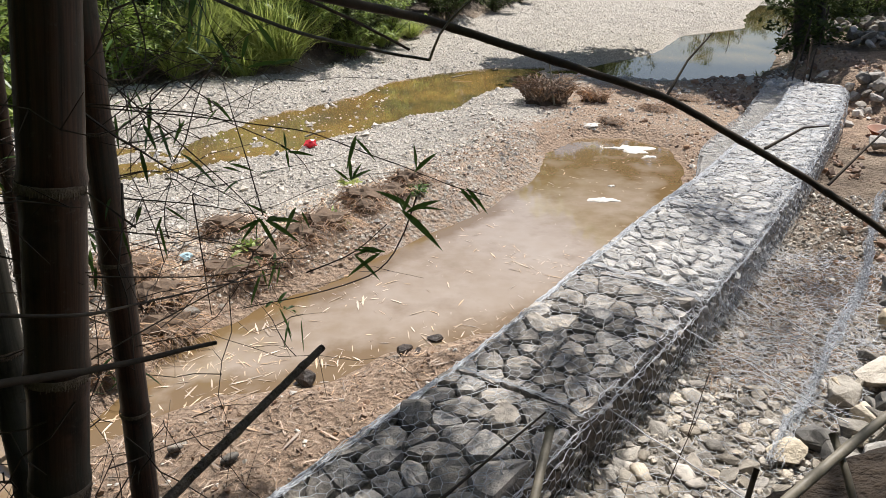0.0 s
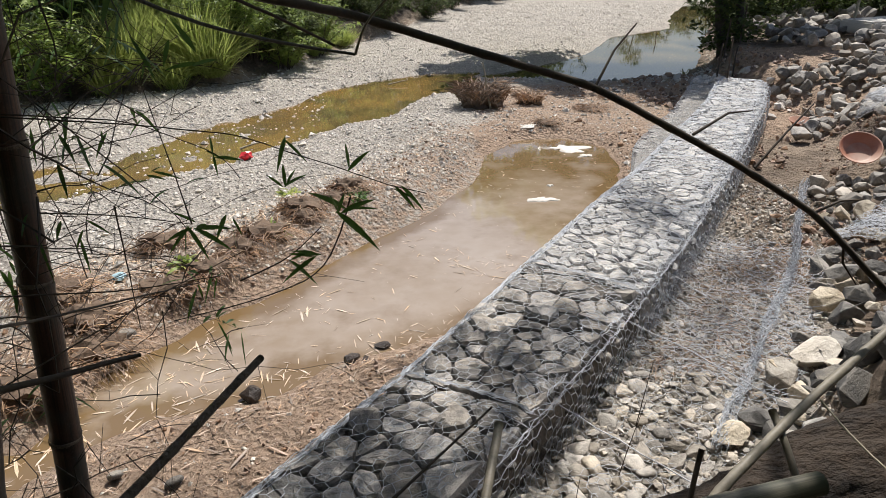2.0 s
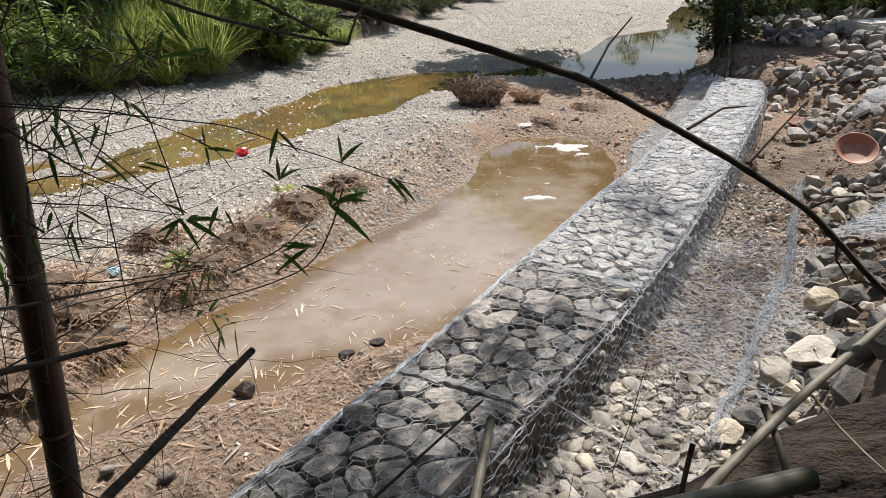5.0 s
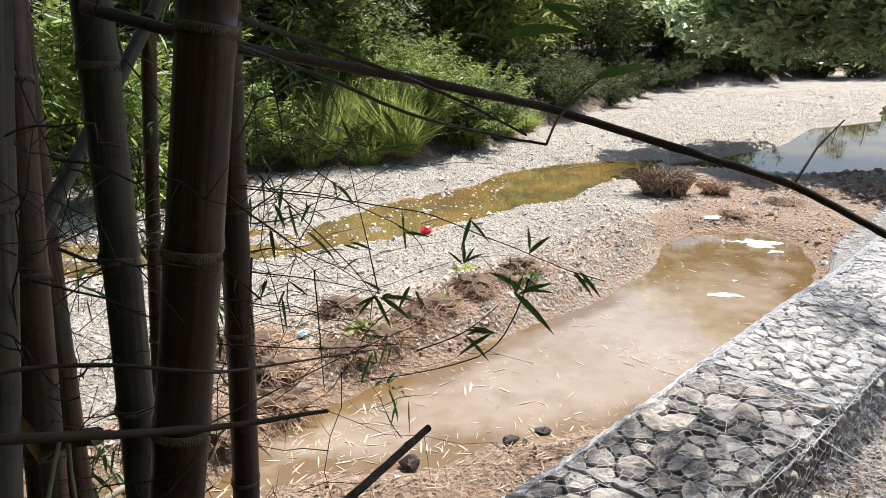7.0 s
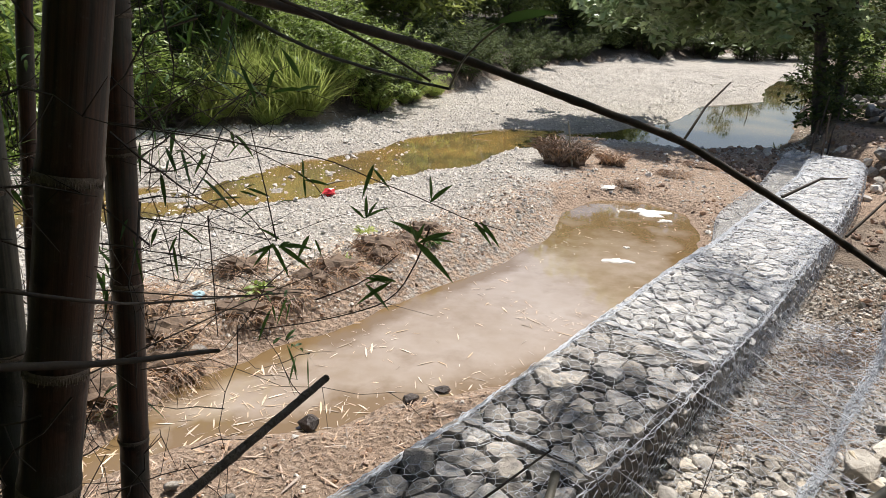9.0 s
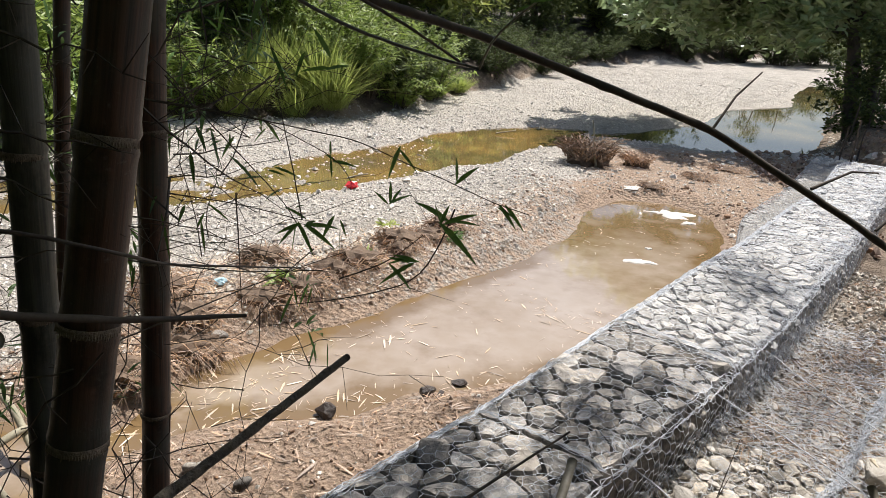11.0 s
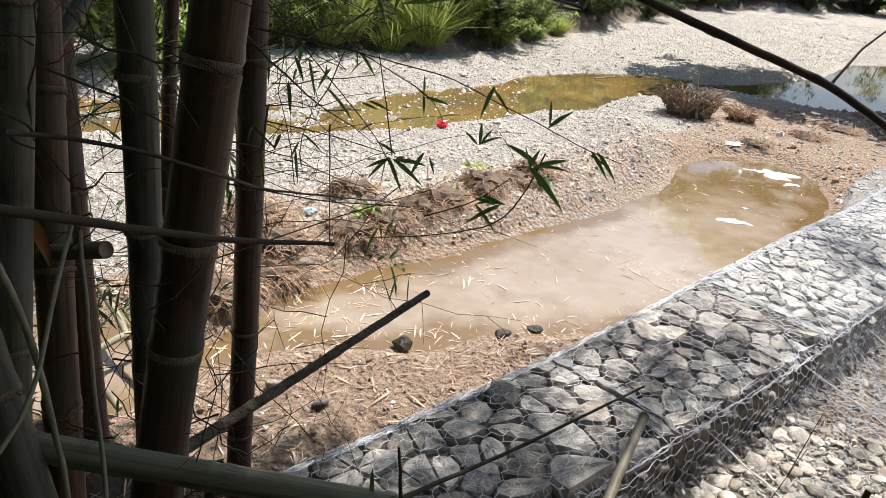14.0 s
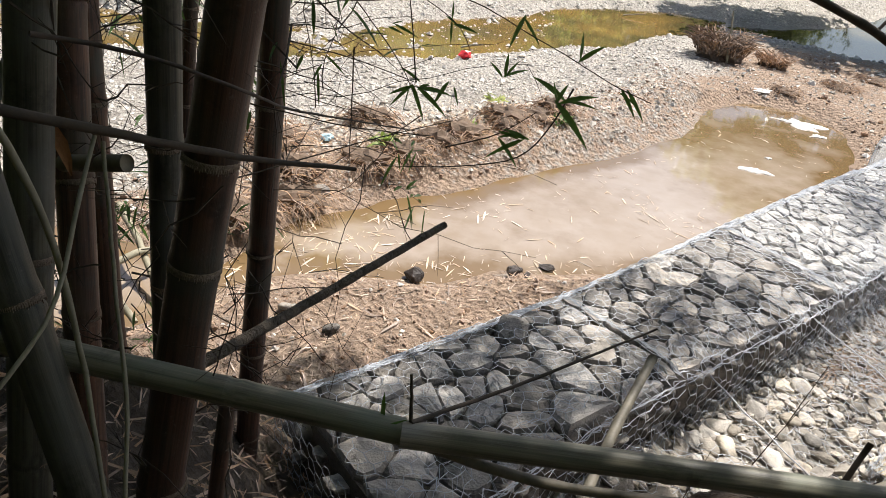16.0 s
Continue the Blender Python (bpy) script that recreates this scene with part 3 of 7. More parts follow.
def broken_mesh(seed, flat=0.75, nick=0.022, rough=True):
    """An angular quarry stone about 1 across: the hull of a few points, edges nicked."""
    r = random.Random(seed)
    bm = bmesh.new()
    for _ in range(13):
        d = Vector((r.gauss(0, 1), r.gauss(0, 1), r.gauss(0, 1))).normalized() * r.uniform(0.42, 0.55)
        bm.verts.new((d.x, d.y * 0.85, d.z * flat))
    bmesh.ops.convex_hull(bm, input=bm.verts)
    for v in [v for v in bm.verts if not v.link_faces]:
        bm.verts.remove(v)
    if nick:
        bmesh.ops.bevel(bm, geom=bm.edges[:], offset=nick, segments=1, affect="EDGES")
        if rough:
            bmesh.ops.triangulate(bm, faces=bm.faces[:])
            long = [e for e in bm.edges if e.calc_length() > 0.16]
            bmesh.ops.subdivide_edges(bm, edges=long, cuts=1)
            off = Vector((seed * 3.7, seed * 1.3, 0))
            for v in bm.verts:
                v.co += v.co.normalized() * (0.05 * noise.noise(v.co * 3.2 + off) + 0.035 * noise.noise(v.co * 9 + off))
    bmesh.ops.triangulate(bm, faces=bm.faces[:])
    bm.verts.index_update()
    v = np.array([p.co[:] for p in bm.verts])
    f = np.array([[p.index for p in q.verts] for q in bm.faces])
    bm.free()
    return v, f


COBBLES = [cobble_mesh(s, 0.5 + 0.05 * (s % 4)) for s in range(12)]
BROKEN = [broken_mesh(100 + s, 0.6 + 0.08 * (s % 4)) for s in range(8)]
CRUMBS = [broken_mesh(170 + s, 0.6 + 0.08 * (s % 4), 0) for s in range(8)]
COBBLE_DATA = [mesh_of("cobble", v, f, M_COBBLE, True) for v, f in COBBLES]
BLOCK_DATA = [mesh_of("block", v, f, M_COBBLE, False) for v, f in [broken_mesh(150 + s, 0.5 + 0.05 * (s % 4)) for s in range(10)]]
TAN_DATA = [mesh_of("tan_stone", v, f, M_TAN_ROCK, False) for v, f in BROKEN[:4]]
BROKEN_DATA = [mesh_of("broken_stone", v, f, M_ROCK, False) for v, f in BROKEN]


def heap(kinds, places, sizes, tilt, rng):
    """Many stones of several kinds as one pair of arrays."""
    pick = rng.integers(0, len(kinds), len(places))
    out = []
    for k, (v, f) in enumerate(kinds):
        m = pick == k
        if m.any():
            out.append(strewn(v, f, places[m], spins(m.sum(), tilt, rng), sizes[m]))
    return joined(out)


def spaced(rng, n, lo, hi, gap, tries=30):
    """Points in a box no nearer than gap to one another."""
    pts = []
    cell = {}
    for _ in range(n * tries):
        p = rng.uniform(lo, hi)
        key = (int(p[0] // gap), int(p[1] // gap))
        if all((p[0] - q[0]) ** 2 + (p[1] - q[1]) ** 2 > gap * gap for a in (-1, 0, 1) for b in (-1, 0, 1) for q in cell.get((key[0] + a, key[1] + b), ())):
            cell.setdefault(key, []).append(p)
            pts.append(p)
            if len(pts) == n:
                break
    return np.array(pts)


def tuft(seed, count, radius, length, droop=0.8, width=0.004, up=0.6):
    """A tangle of dead stems: (verts, quads)."""
    rng = np.random.default_rng(seed)
    out = []
    for _ in range(count):
        a, q = rng.uniform(0, 2 * math.pi), radius * rng.uniform(0, 1) ** 0.5
        p0 = np.array([q * math.cos(a), q * math.sin(a), rng.uniform(-0.02, 0.3 * radius)])
        h = a + rng.normal(0, 1.0)
        l = length * rng.uniform(0.4, 1.1)
        out_dir = np.array([math.cos(h), math.sin(h), 0])
        pts = [p0 + out_dir * l * t * 0.8 + np.array([0, 0, l * (up * t - droop * t * t)]) + rng.normal(0, 0.012, 3) for t in (0, 0.3, 0.65, 1.0)]
        out.append(tube(pts, width * rng.uniform(0.6, 1.6), width * 0.4, 3))
    return joined(out)


# ---- the gabion wall ----
_gl, _gr = np.array(GAB_L), np.array(GAB_R)
_run = np.concatenate([[0], np.cumsum(np.linalg.norm(np.diff((_gl + _gr) / 2, axis=0), axis=1))])
WALL_LEN = float(_run[-1])


def wall_point(s, w):
    """The plan point s metres along the wall, w of its width from the water side (0) to the bank side (1)."""
    l = np.stack([np.interp(s, _run, _gl[:, k]) for k in (0, 1)], -1)
    r = np.stack([np.interp(s, _run, _gr[:, k]) for k in (0, 1)], -1)
    return l + (r - l) * np.asarray(w)[..., None]


def wall_top(s, w):
    return GAB_TOP + 0.03 * fbm(np.asarray(s) * 1.3, np.asarray(w) * 1.3, 71) - 0.05 * ease(np.abs(np.asarray(w) - 0.5), 0.38, 0.5)


def wires(edges_a, edges_b, r=0.0022):
    """Three-sided wires between pairs of points, as (verts, quads)."""
    a, b = np.asarray(edges_a, float), np.asarray(edges_b, float)
    d = b - a
    d /= np.linalg.norm(d, axis=1, keepdims=True) + 1e-9
    ref = np.where(np.abs(d[:, 2:3]) > 0.9, [[1.0, 0, 0]], [[0, 0, 1.0]])
    u = np.cross(d, ref)
    u /= np.linalg.norm(u, axis=1, keepdims=True) + 1e-9
    w = np.cross(d, u)
    ring = [u, -0.5 * u + 0.866 * w, -0.5 * u - 0.866 * w]
    v = np.stack([a + r * k for k in ring] + [b + r * k for k in ring], 1)
    q = np.array([[0, 1, 4, 3], [1, 2, 5, 4], [2, 0, 3, 5]])
    f = q[None] + (np.arange(len(a)) * 6)[:, None, None]
    return v.reshape(-1, 3), f.reshape(-1, 4)


def hex_edges(u0, u1, v0, v1, cell=0.085, jitter=0.007, seed=0):
    """The edges of a hexagonal net over a rectangle: two arrays of (u, v)."""
    rng = np.random.default_rng(seed)
    hx, hy = cell, cell * 1.1
    pts, ea, eb = {}, [], []

    def node(i, j):
        if (i, j) not in pts:
            pts[(i, j)] = np.array([u0 + i * hy * 0.75 + (0.25 * hy if (i + j) % 2 else 0.0), v0 + j * hx * 0.5]) + rng.normal(0, jitter, 2)
        return pts[(i, j)]

    nu, nv = int((u1 - u0) / (hy * 0.75)), int((v1 - v0) / (hx * 0.5))
    for i in range(nu):
        for j in range(nv):
            ea.append(node(i, j)), eb.append(node(i, j + 1))
            if (i + j) % 2 and i + 1 < nu:
                ea.append(node(i, j)), eb.append(node(i + 1, j))
    return np.array(ea), np.array(eb)


def clipped(poly, mid, n):
    """A convex polygon cut by a line through mid, on the side away from n."""
    out = []
    for p, q in zip(poly, np.roll(poly, -1, 0)):
        a, b = (p - mid) @ n, (q - mid) @ n
        if a <= 0:
            out.append(p)
        if a * b < 0:
            out.append(p + (q - p) * a / (a - b))
    return np.array(out)


def cells_of(pts, lo, hi, reach):
    """The room that each of some points has among its neighbours, inside a rectangle."""
    out = []
    for p in pts:
        poly = np.array([lo, (hi[0], lo[1]), hi, (lo[0], hi[1])], float)
        d = pts - p
        for k in np.nonzero((np.abs(d).max(1) < reach) & (np.abs(d).max(1) > 0))[0]:
            poly = clipped(poly, p + d[k] * 0.5, d[k])
            if len(poly) < 3:
                break
        out.append(poly)
    return out


RINGS = ((0.88, -0.1), (0.99, -0.03), (0.98, -0.01), (0.88, 0.007), (0.5, 0.013))


def packed_stone(poly, rng):
    """A stone that fills its cell: a rough block with worn corners and a low crown. Verts round its middle, quads, triangles."""
    c = poly.mean(0)
    cut = rng.uniform(0.14, 0.3)
    q = np.concatenate([[p + (n - p) * cut, p + (n - p) * (1 - cut)] for p, n in zip(poly, np.roll(poly, -1, 0))]) - c
    q = q * rng.uniform(0.93, 1.02, (len(q), 1)) * rng.uniform(0.95, 1.03)
    m, big = len(q), np.abs(q).max() / 0.1
    lean, lift = rng.normal(0, 0.075, 2), rng.normal(0, 0.008)
    v = np.concatenate([np.column_stack([q * k, np.full(m, z * min(big, 1.4)) + rng.normal(0, 0.005, m)]) for k, z in RINGS] + [[[rng.normal(0, 0.01), rng.normal(0, 0.01), 0.013 * big + rng.normal(0, 0.005)]]])
    v[:, 2] += v[:, :2] @ lean + lift
    j = np.arange(m)
    quads = np.concatenate([np.column_stack([k * m + j, k * m + (j + 1) % m, (k + 1) * m + (j + 1) % m, (k + 1) * m + j]) for k in range(len(RINGS) - 1)])
    last = (len(RINGS) - 1) * m
    return c, v, quads, np.column_stack([last + j, last + (j + 1) % m, np.full(m, len(v) - 1)])



def over_wall(uv, lift=0.0, seed=0):
    """Lays net coordinates over the wall: u along it, v from the water side's foot up, across the top and down the bank side."""
    u, v = uv[:, 0], uv[:, 1]
    up, across = 0.3, 1.0
    w = np.clip((v - up) / across, 0, 1)
    xy = wall_point(u, w)
    z = wall_top(u, w) + 0.048 + 0.022 * fbm(u * 7, v * 7, 81 + seed) + lift
    out = wall_point(u, np.ones_like(u)) - wall_point(u, np.zeros_like(u))
    out /= np.linalg.norm(out, axis=1, keepdims=True)
    left, right = np.clip(up - v, 0, 1), np.clip(v - up - across, 0, 1)
    xy = xy - out * (0.05 * ease(left, 0, 0.1))[:, None] + out * (0.035 + 0.05 * ease(right, 0, 0.1) + 0.02 * fbm(u * 6, v * 6, 91 + seed))[:, None] * (right > 0)[:, None]
    return np.concatenate([xy, (z - left - right)[:, None]], 1)


BASKETS = 7


def build_gabions():
    rng = np.random.default_rng(17)
    length = WALL_LEN / BASKETS
    for k in range(BASKETS):
        s0, s1 = k * length + 0.01, (k + 1) * length - 0.01
        mid = wall_point(np.array([(s0 + s1) / 2]), np.array([0.5]))[0]
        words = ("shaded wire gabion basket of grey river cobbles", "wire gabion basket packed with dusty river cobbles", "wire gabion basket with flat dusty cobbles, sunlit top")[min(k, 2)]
        thing = tagged(empty("gabion_basket", (mid[0], mid[1], 0)), words, "gabion", "baskets of the gabion wall")
        origin = np.array([mid[0], mid[1], 0.0])
        # the packed core
        su = np.linspace(s0, s1, 14)
        rows = []
        for w, dz, zz in ((0.02, 0, -0.12), (0.0, 0, 0.45), (0.04, 0, None), (0.25, 0, None), (0.5, 0, None), (0.75, 0, None), (0.96, 0, None), (1.0, 0, 0.45), (0.99, 0, -0.1)):
            xy = wall_point(su, np.full(14, w))
            z = wall_top(su, np.full(14, w)) - (0.018 if k == 0 else 0.012 if k == 1 else -0.004) + 0.015 * fbm(su * 9, su * 0 + w * 9, 5) if zz is None else np.full(14, zz)
            rows.append(np.concatenate([xy, z[:, None]], 1))
        g = np.array(rows)
        i, j = np.meshgrid(np.arange(8), np.arange(13), indexing="ij")
        f = np.stack([i * 14 + j, (i + 1) * 14 + j, (i + 1) * 14 + j + 1, i * 14 + j + 1], -1).reshape(-1, 4)
        ends = [np.array([[n * 14 for n in range(9)][::-1]]), np.array([[n * 14 + 13 for n in range(9)]])]
        # fill colour carries the shade of the first two baskets, sunlight on the rest
        part("packed_fill", mesh_of("packed_fill", g.reshape(-1, 3) - origin, [f] + ends, M_FILL if k < 2 else M_FILL_DUSTY_LIT), thing)
        # stones on top, on the bank side and on the open end
        gap = (0.135, 0.12, 0.09, 0.085, 0.09, 0.1, 0.1)[k]
        top = spaced(rng, 700, (s0 + 0.03, 0.03), (s1 - 0.03, 0.97), gap)
        top = top[rng.uniform(0, 1, len(top)) < 0.72]
        crowd = []
        for poly in cells_of(top, (s0, 0.0), (s1, 1.0), gap * 5):
            if len(poly) < 3 or rng.uniform() < 0.03:
                continue
            c, v, quads, tris = packed_stone(poly, rng)
            here = wall_point(c[:1], c[1:])[0]
            z = float(wall_top(c[0], c[1])) + 0.012
            plan = wall_point(v[:, 0] + c[0], np.clip(v[:, 1] + c[1], -0.03, 1.03)) - here
            v = np.column_stack([plan, v[:, 2]])
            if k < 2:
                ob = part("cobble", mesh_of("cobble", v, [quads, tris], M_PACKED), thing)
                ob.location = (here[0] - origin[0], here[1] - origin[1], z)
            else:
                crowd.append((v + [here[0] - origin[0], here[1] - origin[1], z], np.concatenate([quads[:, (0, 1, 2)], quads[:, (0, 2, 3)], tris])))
        P, S = [], []
        side = spaced(rng, 120, (s0 + 0.04, 0.2), (s1 - 0.04, 0.53), 0.13)
        xy = wall_point(side[:, 0], np.full(len(side), 0.985))
        size = 0.13 * rng.uniform(0.8, 1.2, len(side))
        P.append(np.column_stack([xy, side[:, 1]])), S.append(np.column_stack([size] * 3))
        if k == 0:
            face = spaced(rng, 60, (0.06, 0.05), (0.94, 0.52), 0.14)
            xy = wall_point(np.full(len(face), 0.02), face[:, 0])
            size = 0.15 * rng.uniform(0.95, 1.4, len(face))
            P.append(np.column_stack([xy, face[:, 1]])), S.append(np.column_stack([size] * 3))
        P, S = np.concatenate(P), np.concatenate(S)
        if k < 2:
            turns = spins(len(P), 0.22, rng)
            for p, t, s in zip(P, turns, S):
                m = Matrix([list(r) for r in t]).to_4x4()
                stock = BLOCK_DATA if rng.uniform() < 0.7 else COBBLE_DATA
                ob = part("cobble", stock[rng.integers(0, len(stock))], thing)
                ob.matrix_basis = Matrix.Translation(Vector(p - origin)) @ m @ Matrix.Diagonal((*s, 1))
        else:
            v, f = heap(COBBLES + BROKEN * 2, P, S, 0.2, rng)
            v, f = joined(crowd + [(v - origin, f)])
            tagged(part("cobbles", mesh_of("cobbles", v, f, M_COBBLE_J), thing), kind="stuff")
        # the net, doubled where the panels lap on the bank side
        layers = []
        a, b = hex_edges(s0, s1, 0.0, 1.72, seed=k)
        layers.append(wires(over_wall(a), over_wall(b), 0.0019 if k < 3 else 0.0024))
        a, b = hex_edges(s0, s1, 1.12, 1.34, 0.075, 0.012, seed=50 + k)
        layers.append(wires(over_wall(a, 0.01, 7), over_wall(b, 0.01, 7), 0.002))
        a, b = hex_edges(s0, s1, 0.2, 0.4, 0.045, 0.008, seed=90 + k)
        layers.append(wires(over_wall(a, 0.008, 9), over_wall(b, 0.008, 9), 0.002))
        a, b = hex_edges(s1 - 0.14, s1, 0.3, 1.3, 0.06, 0.01, seed=120 + k)
        layers.append(wires(over_wall(a, 0.012, 5), over_wall(b, 0.012, 5), 0.002))
        if k == 0:
            a, b = hex_edges(0.0, 1.0, 0.0, 0.6, seed=33)
            lay = lambda q: np.column_stack([wall_point(np.full(len(q), 0.0), q[:, 0]) - [0.06, 0.06], GAB_TOP + 0.04 - q[:, 1] + 0.02 * fbm(q[:, 0] * 8, q[:, 1] * 8, 3)])
            layers.append(wires(lay(a), lay(b), 0.0019))
        v, f = joined(layers)
        part("wire_net", mesh_of("wire_net", v - origin, f, M_WIRE), thing, "galvanised hexagonal wire net")
        # laced seams along both edges and across the joint
        seams = []
        for n in range(16):
            u = np.linspace(s0, s1, 40)
            v0 = 0.32 + rng.normal(0, 0.03) if n < 11 else 1.3 + rng.normal(0, 0.02)
            line = over_wall(np.column_stack([u, v0 + rng.normal(0, 0.008, 40)]), 0.004, n)
            line[:, 2] += rng.normal(0, 0.006, 40)
            seams.append(wires(line[:-1], line[1:], 0.0028))
        for n in range(5):
            v0 = np.linspace(0.3, 1.3, 26)
            line = over_wall(np.column_stack([s1 + rng.normal(0, 0.012, 26), v0]), 0.006, n)
            seams.append(wires(line[:-1], line[1:], 0.0025))
        v, f = joined(seams)
        part("laced_seam", mesh_of("laced_seam", v - origin, f, M_WIRE), thing)


def build_lower_course():
    """The course below, which steps out on the water side along the far half."""
    rng = np.random.default_rng(23)
    s = np.linspace(WALL_LEN * 0.5, WALL_LEN + 1.6, 30)
    out = wall_point(np.minimum(s, WALL_LEN), np.zeros(30))
    d = wall_point(np.minimum(s, WALL_LEN), np.ones(30)) - out
    d /= np.linalg.norm(d, axis=1, keepdims=True)
    ahead = np.array(GAB_L[-1]) - np.array(GAB_L[-2])
    ahead = ahead / np.linalg.norm(ahead)
    out = out + np.maximum(s - WALL_LEN, 0)[:, None] * ahead
    wide = 0.06 + 0.46 * ease(s, WALL_LEN * 0.5, WALL_LEN * 0.7)
    prof = [(wide, -0.1), (wide, 0.3), (wide * 0.9, 0.36), (wide * 0.3, 0.38), (wide * 0 - 0.1, 0.38), (wide * 0 - 0.1, -0.1)]
    g = np.array([np.column_stack([out - d * np.asarray(w)[:, None], np.full(30, z) + 0.02 * fbm(s * 6, s * 0 + z, 3)]) for w, z in prof])
    i, j = np.meshgrid(np.arange(5), np.arange(29), indexing="ij")
    f = np.stack([i * 30 + j, (i + 1) * 30 + j, (i + 1) * 30 + j + 1, i * 30 + j + 1], -1).reshape(-1, 4)
    mid = np.array([*out[15], 0.0])
    thing = tagged(empty("lower_gabion_course", mid), "lower gabion course of dusty stones along the water", "gabion")
    part("packed_fill", mesh_of("packed_fill", g.reshape(-1, 3) - mid, f, M_FILL_DUSTY_LIT), thing)
    t = rng.uniform(0, 1, 420)
    w = rng.uniform(-0.05, 1.0, 420)
    k = np.minimum((t * 29).astype(int), 28)
    base = out[k] + (out[k + 1] - out[k]) * (t * 29 - k)[:, None]
    ww = wide[k] * w
    P = np.column_stack([base - d[k] * ww[:, None], np.full(420, 0.345)])
    sz = rng.uniform(0.1, 0.19, 420)
    v, f = heap(BROKEN, P, np.column_stack([sz, sz, sz * 0.55]), 0.2, rng)
    tagged(part("cobbles", mesh_of("cobbles", v - mid, f, M_COBBLE_J), thing), kind="stuff")
    a, b = hex_edges(s[0], s[-1], 0.0, 1.4, 0.085, 0.009, seed=140)

    def lay(q):
        across = np.minimum(q[:, 1], 1.0)
        base = np.column_stack([np.interp(q[:, 0], s, out[:, k]) for k in (0, 1)])
        side = np.column_stack([np.interp(q[:, 0], s, d[:, k] * wide) for k in (0, 1)])
        return np.column_stack([base - side * (across * 1.03)[:, None], 0.425 - 0.8 * np.maximum(q[:, 1] - 1.0, 0) + 0.02 * fbm(q[:, 0] * 6, q[:, 1] * 4, 8)])

    v, f = wires(lay(a), lay(b), 0.0024)
    part("wire_net", mesh_of("wire_net", v - mid, f, M_WIRE), thing, "galvanised hexagonal wire net")


build_gabions()
build_lower_course()

# ---- the bamboo clump ----
def bamboo(name, a, b, r, step, first, label, material, group="culms of the bamboo clump", ring=True, low=0.0, high=0.0, sides=24, ends=False, heights=()):
    """A culm from a to b (run on by low and high metres), its nodes every step metres, the first at first metres from a."""
    a, b = Vector(a), Vector(b)
    way = (b - a).normalized()
    a, b, first = a - way * low, b + way * high, first + low
    length = (b - a).length
    stops, radii = [], []
    if heights:
        nodes = [(h - a.z) / way.z for h in heights]
        nodes = [*np.arange(nodes[0] - step, 0.05, -step)[::-1], *nodes, *np.arange(nodes[-1] + step * 1.2, length, step * 1.2)]
    else:
        nodes = list(np.arange(first % step, length, step))
    nodes = [n for n in nodes if 0.04 < n < length - 0.03]
    marks = sorted({0.0, length, *[min(max(n + o, 0), length) for n in nodes for o in (-0.03, -0.012, -0.004, 0.004, 0.014, 0.035)], *np.linspace(0, length, 12).tolist()})
    for d in marks:
        near = min((abs(d - n), d - n) for n in nodes) if nodes else (1, 1)
        k = 1.0
        if near[0] < 0.005:
            k = 0.985
        elif near[0] < 0.016:
            k = 1.07 if near[1] > 0 else 1.05
        stops.append(d), radii.append(r * k * (1 - 0.015 * d))
    thing = tagged(empty(name, a), label, "bamboo", group)
    turn = way.to_track_quat("Z", "X")
    thing.rotation_mode = "QUATERNION"
    thing.rotation_quaternion = turn
    v, f = tube([(0.004 * math.sin(d * 3.1), 0.004 * math.cos(d * 2.3), d) for d in stops], r, radii=radii, sides=sides)
    faces = [f]
    if ends:
        n = len(v)
        faces.append(np.array([list(range(sides))[::-1], list(range(n - sides, n))]))
    culm = part("culm", mesh_of("culm", v, faces, material, True), thing)
    if ring:
        for n in nodes:
            rr = r * (1 - 0.015 * n)
            pts = [(0, 0, n - 0.002), (0, 0, n + 0.002), (0, 0, n + 0.011), (0, 0, n + 0.013)]
            fringe = []
            rg = random.Random(int(n * 1000))
            for q in range(70):
                g = q / 70 * 2 * math.pi
                c, s = math.cos(g), math.sin(g)
                z0, z1 = n + 0.008, n - rg.uniform(-0.002, 0.006)
                fringe.append(((c * rr * 1.03, s * rr * 1.03, z0), (c * rr * 1.05, s * rr * 1.05, z1)))
            v1, f1 = tube(pts, rr, radii=[rr * 1.02, rr * 1.05, rr * 1.05, rr * 1.02], sides=sides)
            v2, f2 = wires([p[0] for p in fringe], [p[1] for p in fringe], 0.0009)
            v, f = joined([(v1, f1), (v2, f2)])
            part("node_ring", mesh_of("node_ring", v, f, M_RING, True), culm, "pale fringed node ring")
    return thing


